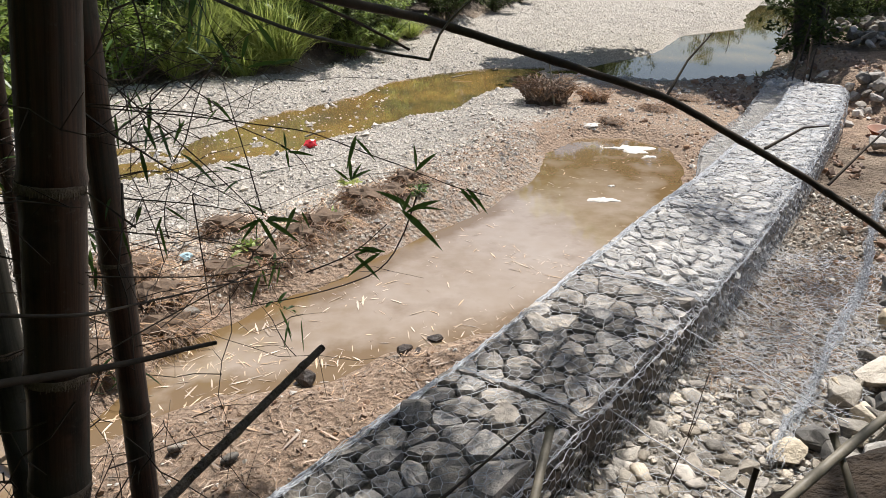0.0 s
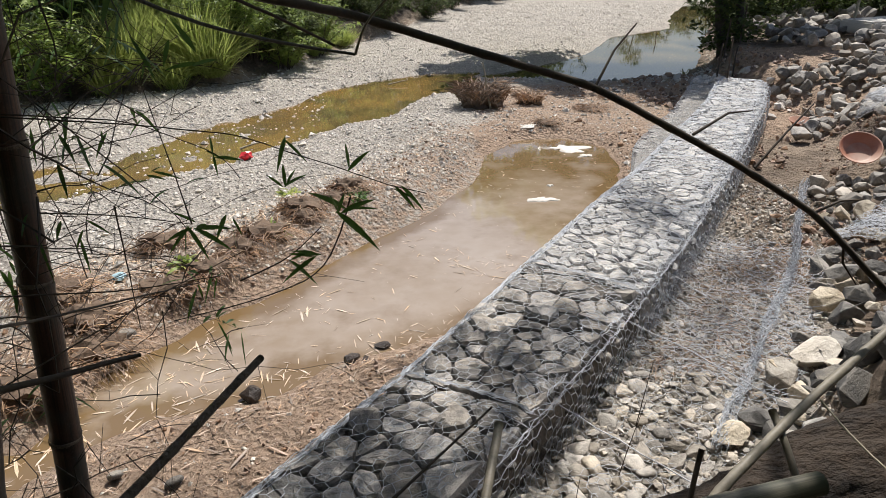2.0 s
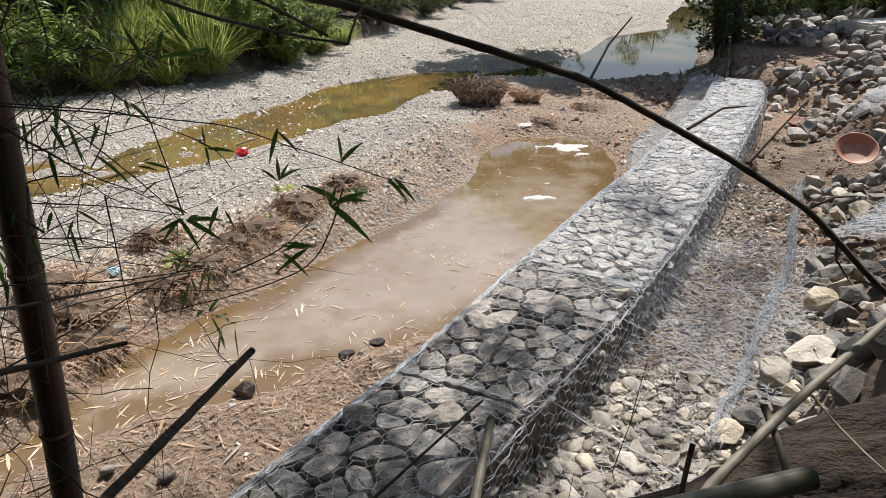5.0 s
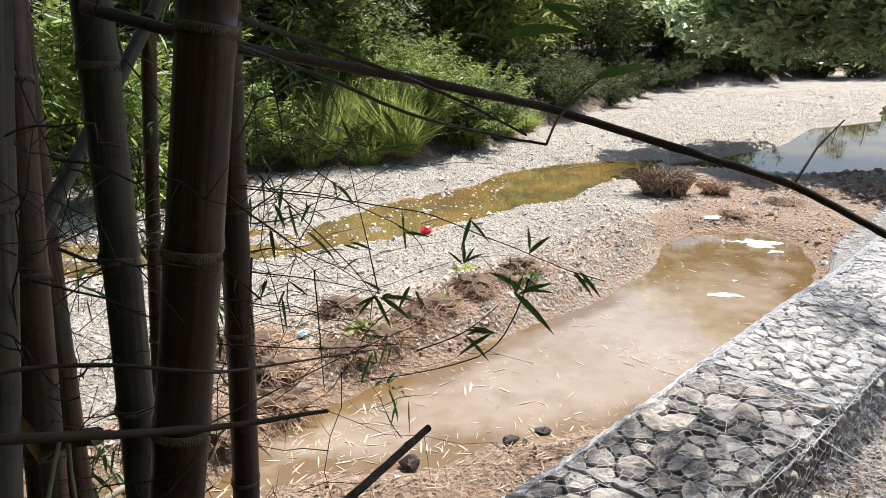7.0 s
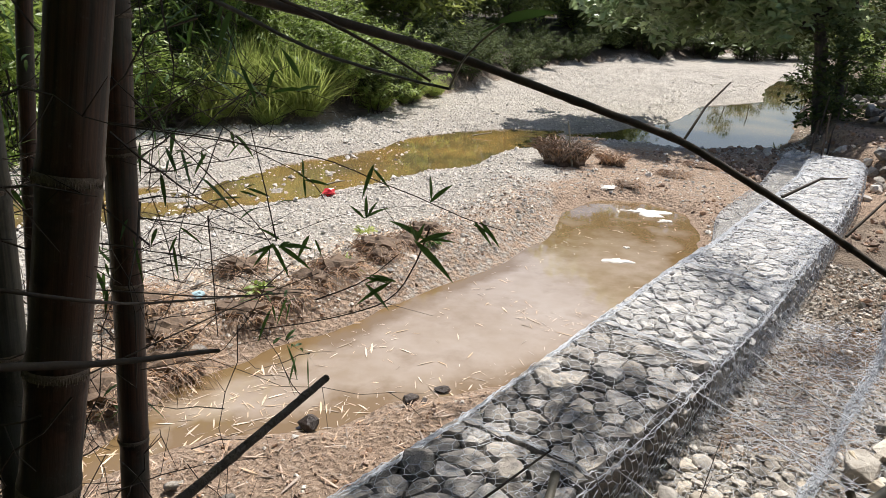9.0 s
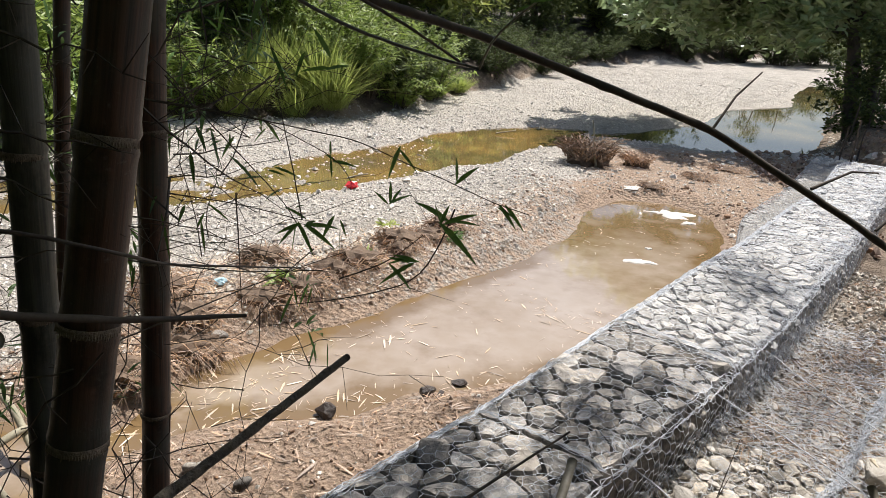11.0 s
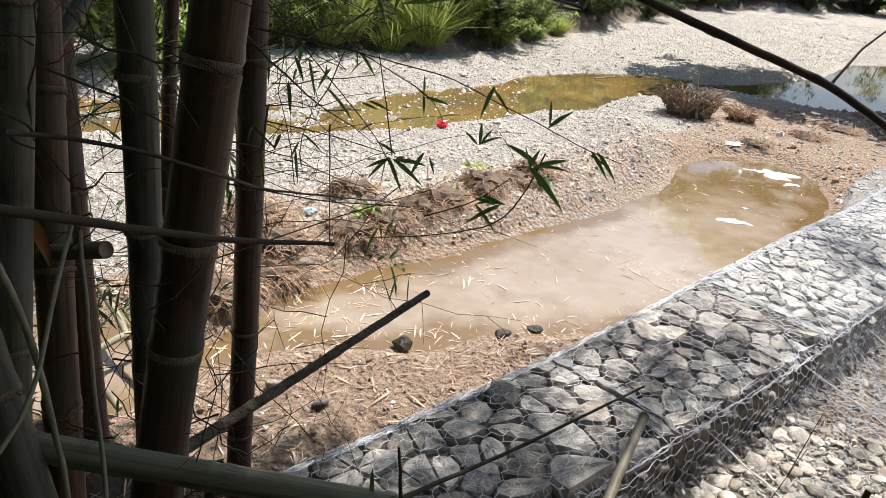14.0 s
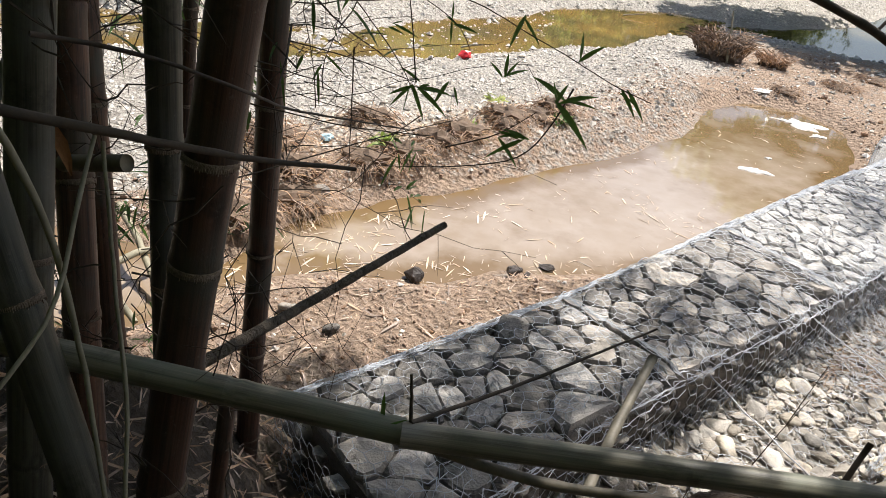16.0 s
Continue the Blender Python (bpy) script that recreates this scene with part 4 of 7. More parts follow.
def build_clump():
    rows = [
        # bottom, top, radius, node step, node heights, material, words
        ((-0.639, 0.81, 2.006), (-0.516, 0.925, 2.929), 0.0435, 0.32, (1.923, 2.2, 2.415, 2.608, 2.891, 3.208), M_CULM, "thick brown bamboo culm with pale node rings"),
        ((-1.148, 2.10, 1.10), (-1.042, 2.12, 2.70), 0.05, 0.5, (1.62, 2.22, 2.66, 3.07), M_CULM, "dark brown bamboo culm rising from the muddy bank"),
        ((-0.872, 1.199, 2.276), (-0.844, 1.209, 2.851), 0.037, 0.36, (2.45, 2.784, 3.157), M_CULM_GREEN, "grey-green bamboo culm in shade"),
        ((-1.058, 1.11, 2.041), (-1.112, 1.263, 2.651), 0.041, 0.36, (2.007, 2.327, 2.708), M_CULM, "reddish brown bamboo culm in the clump"),
        ((-0.935, 0.864, 2.285), (-0.92, 0.952, 2.742), 0.041, 0.45, (2.334, 2.935), M_CULM_GREEN, "dark green bamboo culm in shade"),
        ((-1.38, 1.571, 1.557), (-1.41, 1.68, 2.505), 0.038, 0.40, (1.9, 2.3), M_CULM, "reddish brown bamboo culm in the clump"),
        ((-1.605, 2.49, 2.308), (-1.524, 2.563, 3.315), 0.03, 0.40, (2.4, 2.8), M_CULM, "slim dark bamboo culm at the back"),
        ((-0.655, 1.02, 1.75), (-0.64, 1.06, 1.98), 0.02, 0.3, (1.8, 2.1), M_CULM, "slim dark bamboo culm at the back"),
    ]
    for n, (a, b, r, step, marks, mat, words) in enumerate(rows):
        a = np.array(a)
        up = (np.array(b) - a) / np.linalg.norm(np.array(b) - a)
        foot = float(ground_height(a[0], a[1])) - 0.05
        low = max((a[2] - foot) / up[2], 0)
        short = n == 7
        bamboo("bamboo_culm", a, b, r, step, 0, words, mat, heights=marks, low=low, high=0.0 if short else (6.5 - b[2]) / up[2])
    bamboo("leaning_culm", (-0.62, 0.60, 1.9), (-0.81, 0.705, 2.489), 0.036, 0.35, 0.18, "leaning grey-green bamboo culm in shade", M_CULM_GREEN, low=0.4, high=2.0)


def forward(p, k=0.9):
    """A point drawn in from the culms towards the path."""
    e = (0.02, -0.02, 3.12)
    return tuple(e[i] + (p[i] - e[i]) * k for i in range(3))


def build_poles():
    bamboo("bamboo_pole", forward((-1.15, 0.73, 2.235)), forward((-0.201, 0.915, 2.115)), 0.0245, 0.36, 0.22, "weathered green bamboo pole lying across the clump", M_POLE, "poles on the bank", ring=False, low=0.25)
    bamboo("bamboo_pole", forward((-0.205, 0.914, 2.115)), forward((0.945, 1.137, 2.1)), 0.0235, 0.42, 0.02, "weathered bamboo pole with a sawn end", M_POLE, "poles on the bank", ring=False, ends=True)


def build_log():
    """A rotten log along the lip of the bank, half sunk in dark soil."""
    n, sides = 150, 60
    line = np.array([(-0.1, 1.16, 1.42), (0.3, 1.27, 1.52), (0.62, 1.36, 1.64), (1.13, 1.52, 1.71), (1.66, 1.68, 1.79), (2.5, 1.98, 1.88)])
    run = np.linspace(0, 1, len(line))
    t = np.linspace(0, 1, n)
    p = np.column_stack([np.interp(t, run, line[:, k]) for k in range(3)]) - [0.02, 0.05, 0.07]
    for _ in range(6):
        p[1:-1] = (p[:-2] + 2 * p[1:-1] + p[2:]) / 4
    v, f = tube(p, 0.17, radii=0.145 + 0.02 * ease(t, 0, 0.6), sides=sides)
    mid = np.repeat(p, sides, 0)
    ang, s = np.tile(np.arange(sides) / sides * 8, n), np.repeat(t * 9, sides)
    k = 1 + 0.3 * fbm(s * 0.8, ang * 0.5, 5) + 0.2 * fbm(s * 0.7, ang * 2, 6) + 0.14 * fbm(s * 4, ang * 3, 7)
    v = mid + (v - mid) * k[:, None]
    tagged(part("fallen_log", mesh_of("fallen_log", v, [f, np.array([list(range(sides))[::-1]])], M_LOG, True)), "rotten brown log lying along the lip of the bank", "log")


build_log()
build_clump()
build_poles()

# ---- loose stones and the unfinished basket on the bank side ----
def beyond_wall(s, w):
    """Plan points w metres out from the bank side of the wall."""
    a, b = wall_point(s, np.zeros_like(s)), wall_point(s, np.ones_like(s))
    d = (b - a) / np.linalg.norm(b - a, axis=1, keepdims=True)
    return b + d * np.asarray(w)[:, None]


def build_open_basket():
    rng = np.random.default_rng(41)
    at = wall_point(np.array([3.2]), np.array([1.9]))[0]
    origin = np.array([at[0], at[1], 0.0])
    thing = tagged(empty("open_gabion_basket", origin), "open wire basket part filled with loose cobbles and grit", "gabion")
    # cobbles in the near half
    pts = spaced(rng, 290, (0.5, 0.02), (3.8, 1.3), 0.1)
    xy = beyond_wall(pts[:, 0], pts[:, 1])
    size = rng.uniform(0.09, 0.23, len(pts)) * (1.2 - 0.13 * pts[:, 0])
    z = ground_height(xy[:, 0], xy[:, 1]) + size * 0.08
    turns = spins(len(pts), 0.4, rng)
    for p, zz, t, s in zip(xy, z, turns, size):
        stock = BLOCK_DATA if rng.uniform() < 0.6 else COBBLE_DATA
        ob = part("cobble", stock[rng.integers(0, len(stock))], thing)
        ob.material_slots[0].link, ob.material_slots[0].material = "OBJECT", M_LOOSE
        ob.matrix_basis = Matrix.Translation((p[0] - at[0], p[1] - at[1], zz)) @ Matrix([list(r) for r in t]).to_4x4() @ Matrix.Diagonal((s * 1.1, s * 0.95, s * 0.7, 1))
    n = 9000
    s, w = rng.uniform(0.4, 8.5, n), rng.uniform(0.0, 1.5, n)
    xy = beyond_wall(s, w)
    size = rng.lognormal(-3.5, 0.45, n).clip(0.015, 0.11)
    v, f = heap(CRUMBS, np.column_stack([xy, ground_height(xy[:, 0], xy[:, 1]) + size * 0.2]), size, 0.6, rng)
    tagged(part("grit", mesh_of("grit", v - origin, f, M_GRIT), thing), kind="stuff")
    # the floor net, sagging between the stones, and the loose tangle further on
    layers = []
    for seed, lift, s1, cell in ((1, 0.05, 3.6, 0.085), (2, 0.07, 6.3, 0.09), (3, 0.12, 6.3, 0.08)):
        s0 = 0.7 if seed == 1 else 3.5
        a, b = hex_edges(s0, s1, 0.02, 1.25, cell, 0.01 + 0.006 * seed, seed=60 + seed)

        def lay(q):
            xy = beyond_wall(q[:, 0], q[:, 1])
            return np.column_stack([xy, ground_height(xy[:, 0], xy[:, 1]) + lift + 0.07 * fbm(q[:, 0] * 3, q[:, 1] * 3, 7 + seed) + 0.1 * ease(q[:, 1], 0.15, 0.0)])

        layers.append(wires(lay(a), lay(b), 0.0019))
    v, f = joined(layers)
    part("floor_net", mesh_of("floor_net", v - origin, f, M_WIRE), thing)
    brush = []
    for n in range(26):
        s, w = rng.uniform(3.6, 6.2), rng.uniform(0.1, 1.15)
        q = beyond_wall(np.array([s]), np.array([w]))[0]
        v, f = tuft(900 + n, 26, 0.2, 0.4, 0.5, 0.003, 0.45)
        brush.append((v + [q[0], q[1], float(ground_height(*q))], f))
    v, f = joined(brush)
    tagged(part("dry_brush", mesh_of("dry_brush", v - origin, f, M_DRYGRASS), thing, "flattened dry brush"), kind="stuff")
    # the outer panel, crumpled into a low band
    line = np.array([(2.06, 3.45), (2.9, 4.55), (3.96, 5.9), (5.38, 8.16)])
    run = np.concatenate([[0], np.cumsum(np.linalg.norm(np.diff(line, axis=0), axis=1))])
    layers = []
    for seed in range(4):
        a, b = hex_edges(0, run[-1], 0.0, 0.42, 0.07, 0.014, seed=70 + seed)

        def stand(q):
            xy = np.column_stack([np.interp(q[:, 0], run, line[:, k]) for k in (0, 1)])
            h = 0.5 + 0.5 * ease(q[:, 0], 0, 4)
            xy = xy + (0.11 * fbm(q[:, 0] * 2.2, q[:, 1] * 6, 13 + seed) + 0.05 * (q[:, 1] - 0.2) * (1.5 - h))[:, None] * np.array([0.8, -0.6])
            return np.column_stack([xy, ground_height(xy[:, 0], xy[:, 1]) + 0.02 + q[:, 1] * h * (0.6 + 0.25 * fbm(q[:, 0] * 1.5, q[:, 0] * 0, 3))])

        layers.append(wires(stand(a), stand(b), 0.002))
    v, f = joined(layers)
    part("side_net", mesh_of("side_net", v - origin, f, M_WIRE), thing, "crumpled side panel of wire net")
    ties = []
    for s, over in ((2.25, 1.35), (3.55, 1.2), (4.6, 1.1)):
        a = beyond_wall(np.array([s]), np.array([0.02]))[0]
        b = beyond_wall(np.array([s - 0.35]), np.array([over]))[0]
        p = wavy((*a, 0.5), (*b, float(ground_height(*b)) + 0.22), 10, 0.02, -0.02, int(s * 9))
        ties.append(tube(p, 0.004, sides=5))
    v, f = joined(ties)
    part("tie_wire", mesh_of("tie_wire", v - origin, f, M_WIRE, True), thing)


def build_stone_heap():
    """Quarry stones tipped down the bank."""
    rng = np.random.default_rng(51)
    pts = spaced(rng, 2600, (2.3, 3.0), (11.5, 14.0), 0.19, 40)
    d = to_line(pts[:, 0], pts[:, 1], RIGHT_BANK)
    track = (pts[:, 1] > 8.3) & (d < 0.9) & (pts[:, 1] < 10.6)
    keep = (d > 0.0) & (d < 3.4) & (rng.uniform(0, 1, len(pts)) < 0.95) & ~track & (pts[:, 0] > 2.3)
    pts, d = pts[keep], d[keep]
    order = np.argsort(pts[:, 1] + 0.3 * d)
    pts = pts[order]
    size = rng.lognormal(-1.42, 0.3, len(pts)).clip(0.12, 0.38)
    z = ground_height(pts[:, 0], pts[:, 1]) + size * 0.2 + rng.uniform(0, 0.07, len(pts))
    turns = spins(len(pts), 0.7, rng)
    for p, zz, t, s in list(zip(pts, z, turns, size))[:280]:
        kind = rng.integers(0, len(BROKEN_DATA) + 1)
        me = BROKEN_DATA[kind] if kind < len(BROKEN_DATA) else COBBLE_DATA[kind - 8]
        tan = kind < len(BROKEN_DATA) and rng.uniform() < 0.28
        me = TAN_DATA[kind % 4] if tan else me
        ob = tagged(new("quarry_stone", me), "pale tan broken stone in a roadside heap" if tan else "grey angular quarry stone in a roadside heap" if kind < len(BROKEN_DATA) else "rounded tan boulder in the stone heap", "stone", "stones of the heap")
        ob.matrix_basis = Matrix.Translation((p[0], p[1], zz)) @ Matrix([list(r) for r in t]).to_4x4() @ Matrix.Diagonal((s, s * 0.9, s * 0.85, 1))
    for n, (x, y, s) in enumerate(((3.25, 4.35, 0.42), (2.85, 4.13, 0.34), (2.86, 3.83, 0.28), (2.64, 3.62, 0.32), (3.2, 3.95, 0.34), (3.5, 4.15, 0.4))):
        ob = tagged(new("quarry_stone", BROKEN_DATA[5] if n in (3, 5) else TAN_DATA[n % 4]), "grey slabby stone at the foot of the heap" if n in (3, 5) else "big pale tan stone at the foot of the heap", "stone", "stones of the heap")
        ob.matrix_basis = pose(x, y, float(ground_height(x, y)) + 0.3 * s, 8, -6, 57 * n) @ Matrix.Diagonal((s * 1.1, s, s * 0.9, 1))
    for n, (x, y) in enumerate(spaced(rng, 26, (2.15, 2.5), (3.9, 3.75), 0.23)):
        s = rng.uniform(0.22, 0.38)
        ob = tagged(new("quarry_stone", BROKEN_DATA[n % 8] if n % 3 else TAN_DATA[n % 4]), "grey angular stone on the slope above the log" if n % 3 else "tan broken stone on the slope above the log", "stone", "stones of the heap")
        ob.matrix_basis = pose(x, y, float(ground_height(x, y)) + 0.2 * s, 20 - n, n, 71 * n) @ Matrix.Diagonal((s, s * 0.9, s * 0.85, 1))
    rest = slice(280, None)
    far = np.column_stack([rng.uniform(9.4, 13.5, 320), rng.uniform(14, 21.5, 320)])
    fd = to_line(far[:, 0], far[:, 1], RIGHT_BANK)
    far = far[(fd > 0.7) & (fd < 3.6)]
    fs = rng.uniform(0.2, 0.45, len(far))
    P = np.concatenate([np.column_stack([pts[rest], z[rest]]), np.column_stack([far, ground_height(far[:, 0], far[:, 1]) + fs * 0.3 + rng.uniform(0, 0.25, len(far))])])
    v, f = heap(BROKEN + COBBLES[:4], P, np.concatenate([size[rest], fs]), 0.7, rng)
    tagged(part("stone_heap", mesh_of("stone_heap", v, f, M_ROCK_J)), "far grey stones heaped along the bank", "stone", kind="stuff")
    # pale rubble spilling at the wall's far end
    n = 130
    a = np.array(GAB_L[-1]) + (np.array(GAB_R[-1]) - np.array(GAB_L[-1])) * 0.35
    xy = a + rng.normal(0, 1, (n, 2)) * [0.35, 0.9] + [0.35, 1.0]
    s = rng.uniform(0.1, 0.24, n)
    v, f = heap(CRUMBS, np.column_stack([xy, ground_height(xy[:, 0], xy[:, 1]) + s * 0.3 + 0.25 * np.exp(-((xy - a - [0.35, 1.0]) ** 2).sum(1))]), s, 0.6, rng)
    tagged(part("rubble", mesh_of("rubble", v, f, M_PEBBLE)), "pale broken rubble at the end of the gabion wall", "rubble", kind="stuff")


def build_net_sheet(corner, along, across, label, seed, fold=0.1):
    """A spare sheet of wire net thrown over the stones."""
    lu, lv = np.linalg.norm(along), np.linalg.norm(across)
    layers = []
    for n in range(3):
        a, b = hex_edges(0, lu, 0, lv, 0.055, 0.012, seed=seed + n)

        def lay(q):
            xy = np.array(corner) + q[:, :1] / lu * np.array(along) + q[:, 1:] / lv * np.array(across) + 0.03 * n
            return np.column_stack([xy, ground_height(xy[:, 0], xy[:, 1]) + 0.3 + 2 * fold * fbm(q[:, 0] * 2.3, q[:, 1] * 2.3, seed) + 0.03 * n])

        layers.append(wires(lay(a), lay(b), 0.0021))
    v, f = joined(layers)
    tagged(part("net_sheet", mesh_of("net_sheet", v, f, M_WIRE)), label, "wire net", "spare sheets of wire net")


def build_basin(place, r, lean, turn, label):
    """A shallow flared mixing pan with a rolled rim."""
    prof = [(0.0, 0.0), (0.55, 0.0), (0.62, 0.015), (0.95, 0.36), (1.0, 0.39), (1.03, 0.38), (1.02, 0.35), (0.98, 0.34), (0.66, -0.01), (0.58, -0.03), (0.0, -0.03)]
    n = 40
    ang = np.arange(n) * 2 * math.pi / n
    v = np.array([(r * a * math.cos(t), r * a * math.sin(t), r * b) for a, b in prof for t in ang])
    i, j = np.meshgrid(np.arange(len(prof) - 1), np.arange(n), indexing="ij")
    k = (j + 1) % n
    f = np.stack([i * n + j, i * n + k, (i + 1) * n + k, (i + 1) * n + j], -1).reshape(-1, 4)
    ob = tagged(part("mixing_pan", mesh_of("mixing_pan", v, f, M_BASIN, True)), label, "pan", "mixing pans")
    ob.matrix_basis = pose(*place, lean, 0, turn)


def build_slab():
    """A pale block laid on posts beside the stones."""
    bm = bmesh.new()
    bmesh.ops.create_cube(bm, size=1)
    bmesh.ops.scale(bm, vec=(3.6, 0.9, 0.28), verts=bm.verts)
    bmesh.ops.bevel(bm, geom=bm.edges[:], offset=0.04, segments=2, affect="EDGES")
    me = bpy.data.meshes.new("slab")
    bm.to_mesh(me)
    bm.free()
    me.materials.append(M_CONCRETE)
    z = float(ground_height(12.6, 16.3))
    base = tagged(empty("plank_stack", (12.6, 16.3, z)), "pale stack of planks with upright stakes", "planks")
    ob = part("plank", me, base)
    ob.location = (0, 0, 0.16)
    ob.rotation_euler = (0, 0, radians(16))
    for n, x in enumerate((-1.4, -0.2, 1.1)):
        v, f = tube(wavy((x, 0.1, 0.2), (x + 0.12, 0.2, 0.9), 4, 0.02, 0, n), 0.035, sides=7)
        part("stake", mesh_of("stake", v, f, M_TWIG_PALE, True), base)


def build_stakes():
    for n, (x, y, h) in enumerate(((6.85, 13.6, 1.25), (7.3, 14.9, 1.0), (8.4, 16.9, 1.0), (8.9, 17.2, 0.9), (7.9, 15.4, 0.8))):
        z = float(ground_height(x, y))
        v, f = tube(wavy((x, y, z - 0.1), (x + 0.05, y, z + h), 6, 0.02, 0, n), 0.022, 0.016, 7)
        tagged(part("stake", mesh_of("stake", v, f, M_TWIG, True)), "thin upright wooden stake in the bank", "stake", "stakes along the bank")


build_open_basket()
build_stone_heap()
build_net_sheet((7.3, 10.2), (3.6, 2.9), (0.7, -1.5), "spare sheet of wire net over the stones", 5)
build_net_sheet((4.6, 6.35), (2.2, 0.9), (0.3, -0.45), "narrow folded sheet of wire net on the stones", 9)
build_basin((6.2, 8.4, 0.6), 0.25, 38, -25, "terracotta mixing pan tipped against the stones")
build_basin((7.3, 11.45, float(ground_height(7.3, 11.45)) + 0.03), 0.25, 8, 20, "terracotta mixing pan standing on the soil")
build_slab()
build_stakes()

# ---- what lies on the river bed ----
def build_pebbles():
    rng = np.random.default_rng(61)
    n = 250000
    x, y = rng.uniform(-9, 15, n), rng.uniform(3.2, 40, n)
    keep = (rng.uniform(0, 1, n) < np.clip(9.0 / y, 0.2, 1)) & ((x < 9) | (y > 17))
    x, y = x[keep], y[keep]
    water = np.minimum.reduce([to_line(x, y, p, True) for p in (POOL, CHANNEL, FAR_POOL)])
    bank = np.maximum(to_line(x, y, RIGHT_BANK), to_line(x, y, LEFT_BANK))
    wall = (to_line(x, y, GAB_L) < 0.1) & (x > -1.5)
    shoal = (to_line(x, y, CHANNEL, True) > -1.1) & (x < -1.2) & (y > 7) & (rng.uniform(0, 1, len(x)) < 0.35)
    clay = (x > 1.3) & (y > 10.5) & (y < 16.6) & (rng.uniform(0, 1, len(x)) < 0.75)
    keep = ((water > 0.1) | shoal) & (bank < 0.3) & ~wall & ~clay & ~((y < 5.6) & (x > -2.5) & (rng.uniform(0, 1, len(x)) < 0.9))
    x, y = x[keep], y[keep]
    s = rng.lognormal(-3.6, 0.5, len(x)).clip(0.01, 0.14) * (1 + 0.045 * np.minimum(y - 4, 11)) * (1 - 0.3 * ease(y, 16, 24))
    small = []
    for k in range(6):
        r = random.Random(k)
        ring = [(math.cos(a + r.uniform(-0.3, 0.3)) * r.uniform(0.4, 0.55), math.sin(a) * r.uniform(0.3, 0.45), r.uniform(-0.08, 0.08)) for a in (0.2, 1.5, 2.7, 3.9, 5.2)]
        v = np.array(ring + [(r.uniform(-0.15, 0.15), r.uniform(-0.1, 0.1), 0.32), (0, 0, -0.25)])
        f = np.array([[i, (i + 1) % 5, 5] for i in range(5)] + [[(i + 1) % 5, i, 6] for i in range(5)])
        small.append((v, f))
    v, f = heap(small, np.column_stack([x, y, np.maximum(ground_height(x, y), -0.015) + s * 0.1]), s, 0.4, rng)
    tagged(part("river_pebbles", mesh_of("river_pebbles", v, f, M_PEBBLE)), "pale grey and tan pebbles over the river bed", "pebbles", kind="stuff")


def build_single_stones():
    rows = (((-0.06, 5.26), 0.13, "dark wet stone standing in the pool"), ((-0.31, 4.93), 0.15, "dark wet stone at the pool's edge"), ((-0.2, 4.99), 0.08, "small dark stone at the pool's edge"),
            ((-1.07, 4.62), 0.19, "dark flat stone in shallow water"), ((-2.25, 5.49), 0.24, "pale boulder under the gravel bar"), ((-1.75, 3.65), 0.12, "grey pebble on wet mud"), ((-1.35, 3.55), 0.14, "grey pebble on wet mud"))
    for n, ((x, y), s, words) in enumerate(rows):
        wet = "dark" in words
        s *= 1.25 if wet else 1.0
        v, f = BROKEN[n] if wet else COBBLES[n]
        ob = tagged(part("stone", mesh_of("stone", v, f, M_WET if wet else M_COBBLE, not wet)), words, "stone")
        ob.matrix_basis = pose(x, y, max(float(ground_height(x, y)), -0.03) + s * 0.25, 15, 10, 40 * n) @ Matrix.Diagonal((s, s * 0.8, s * 0.9, 1))


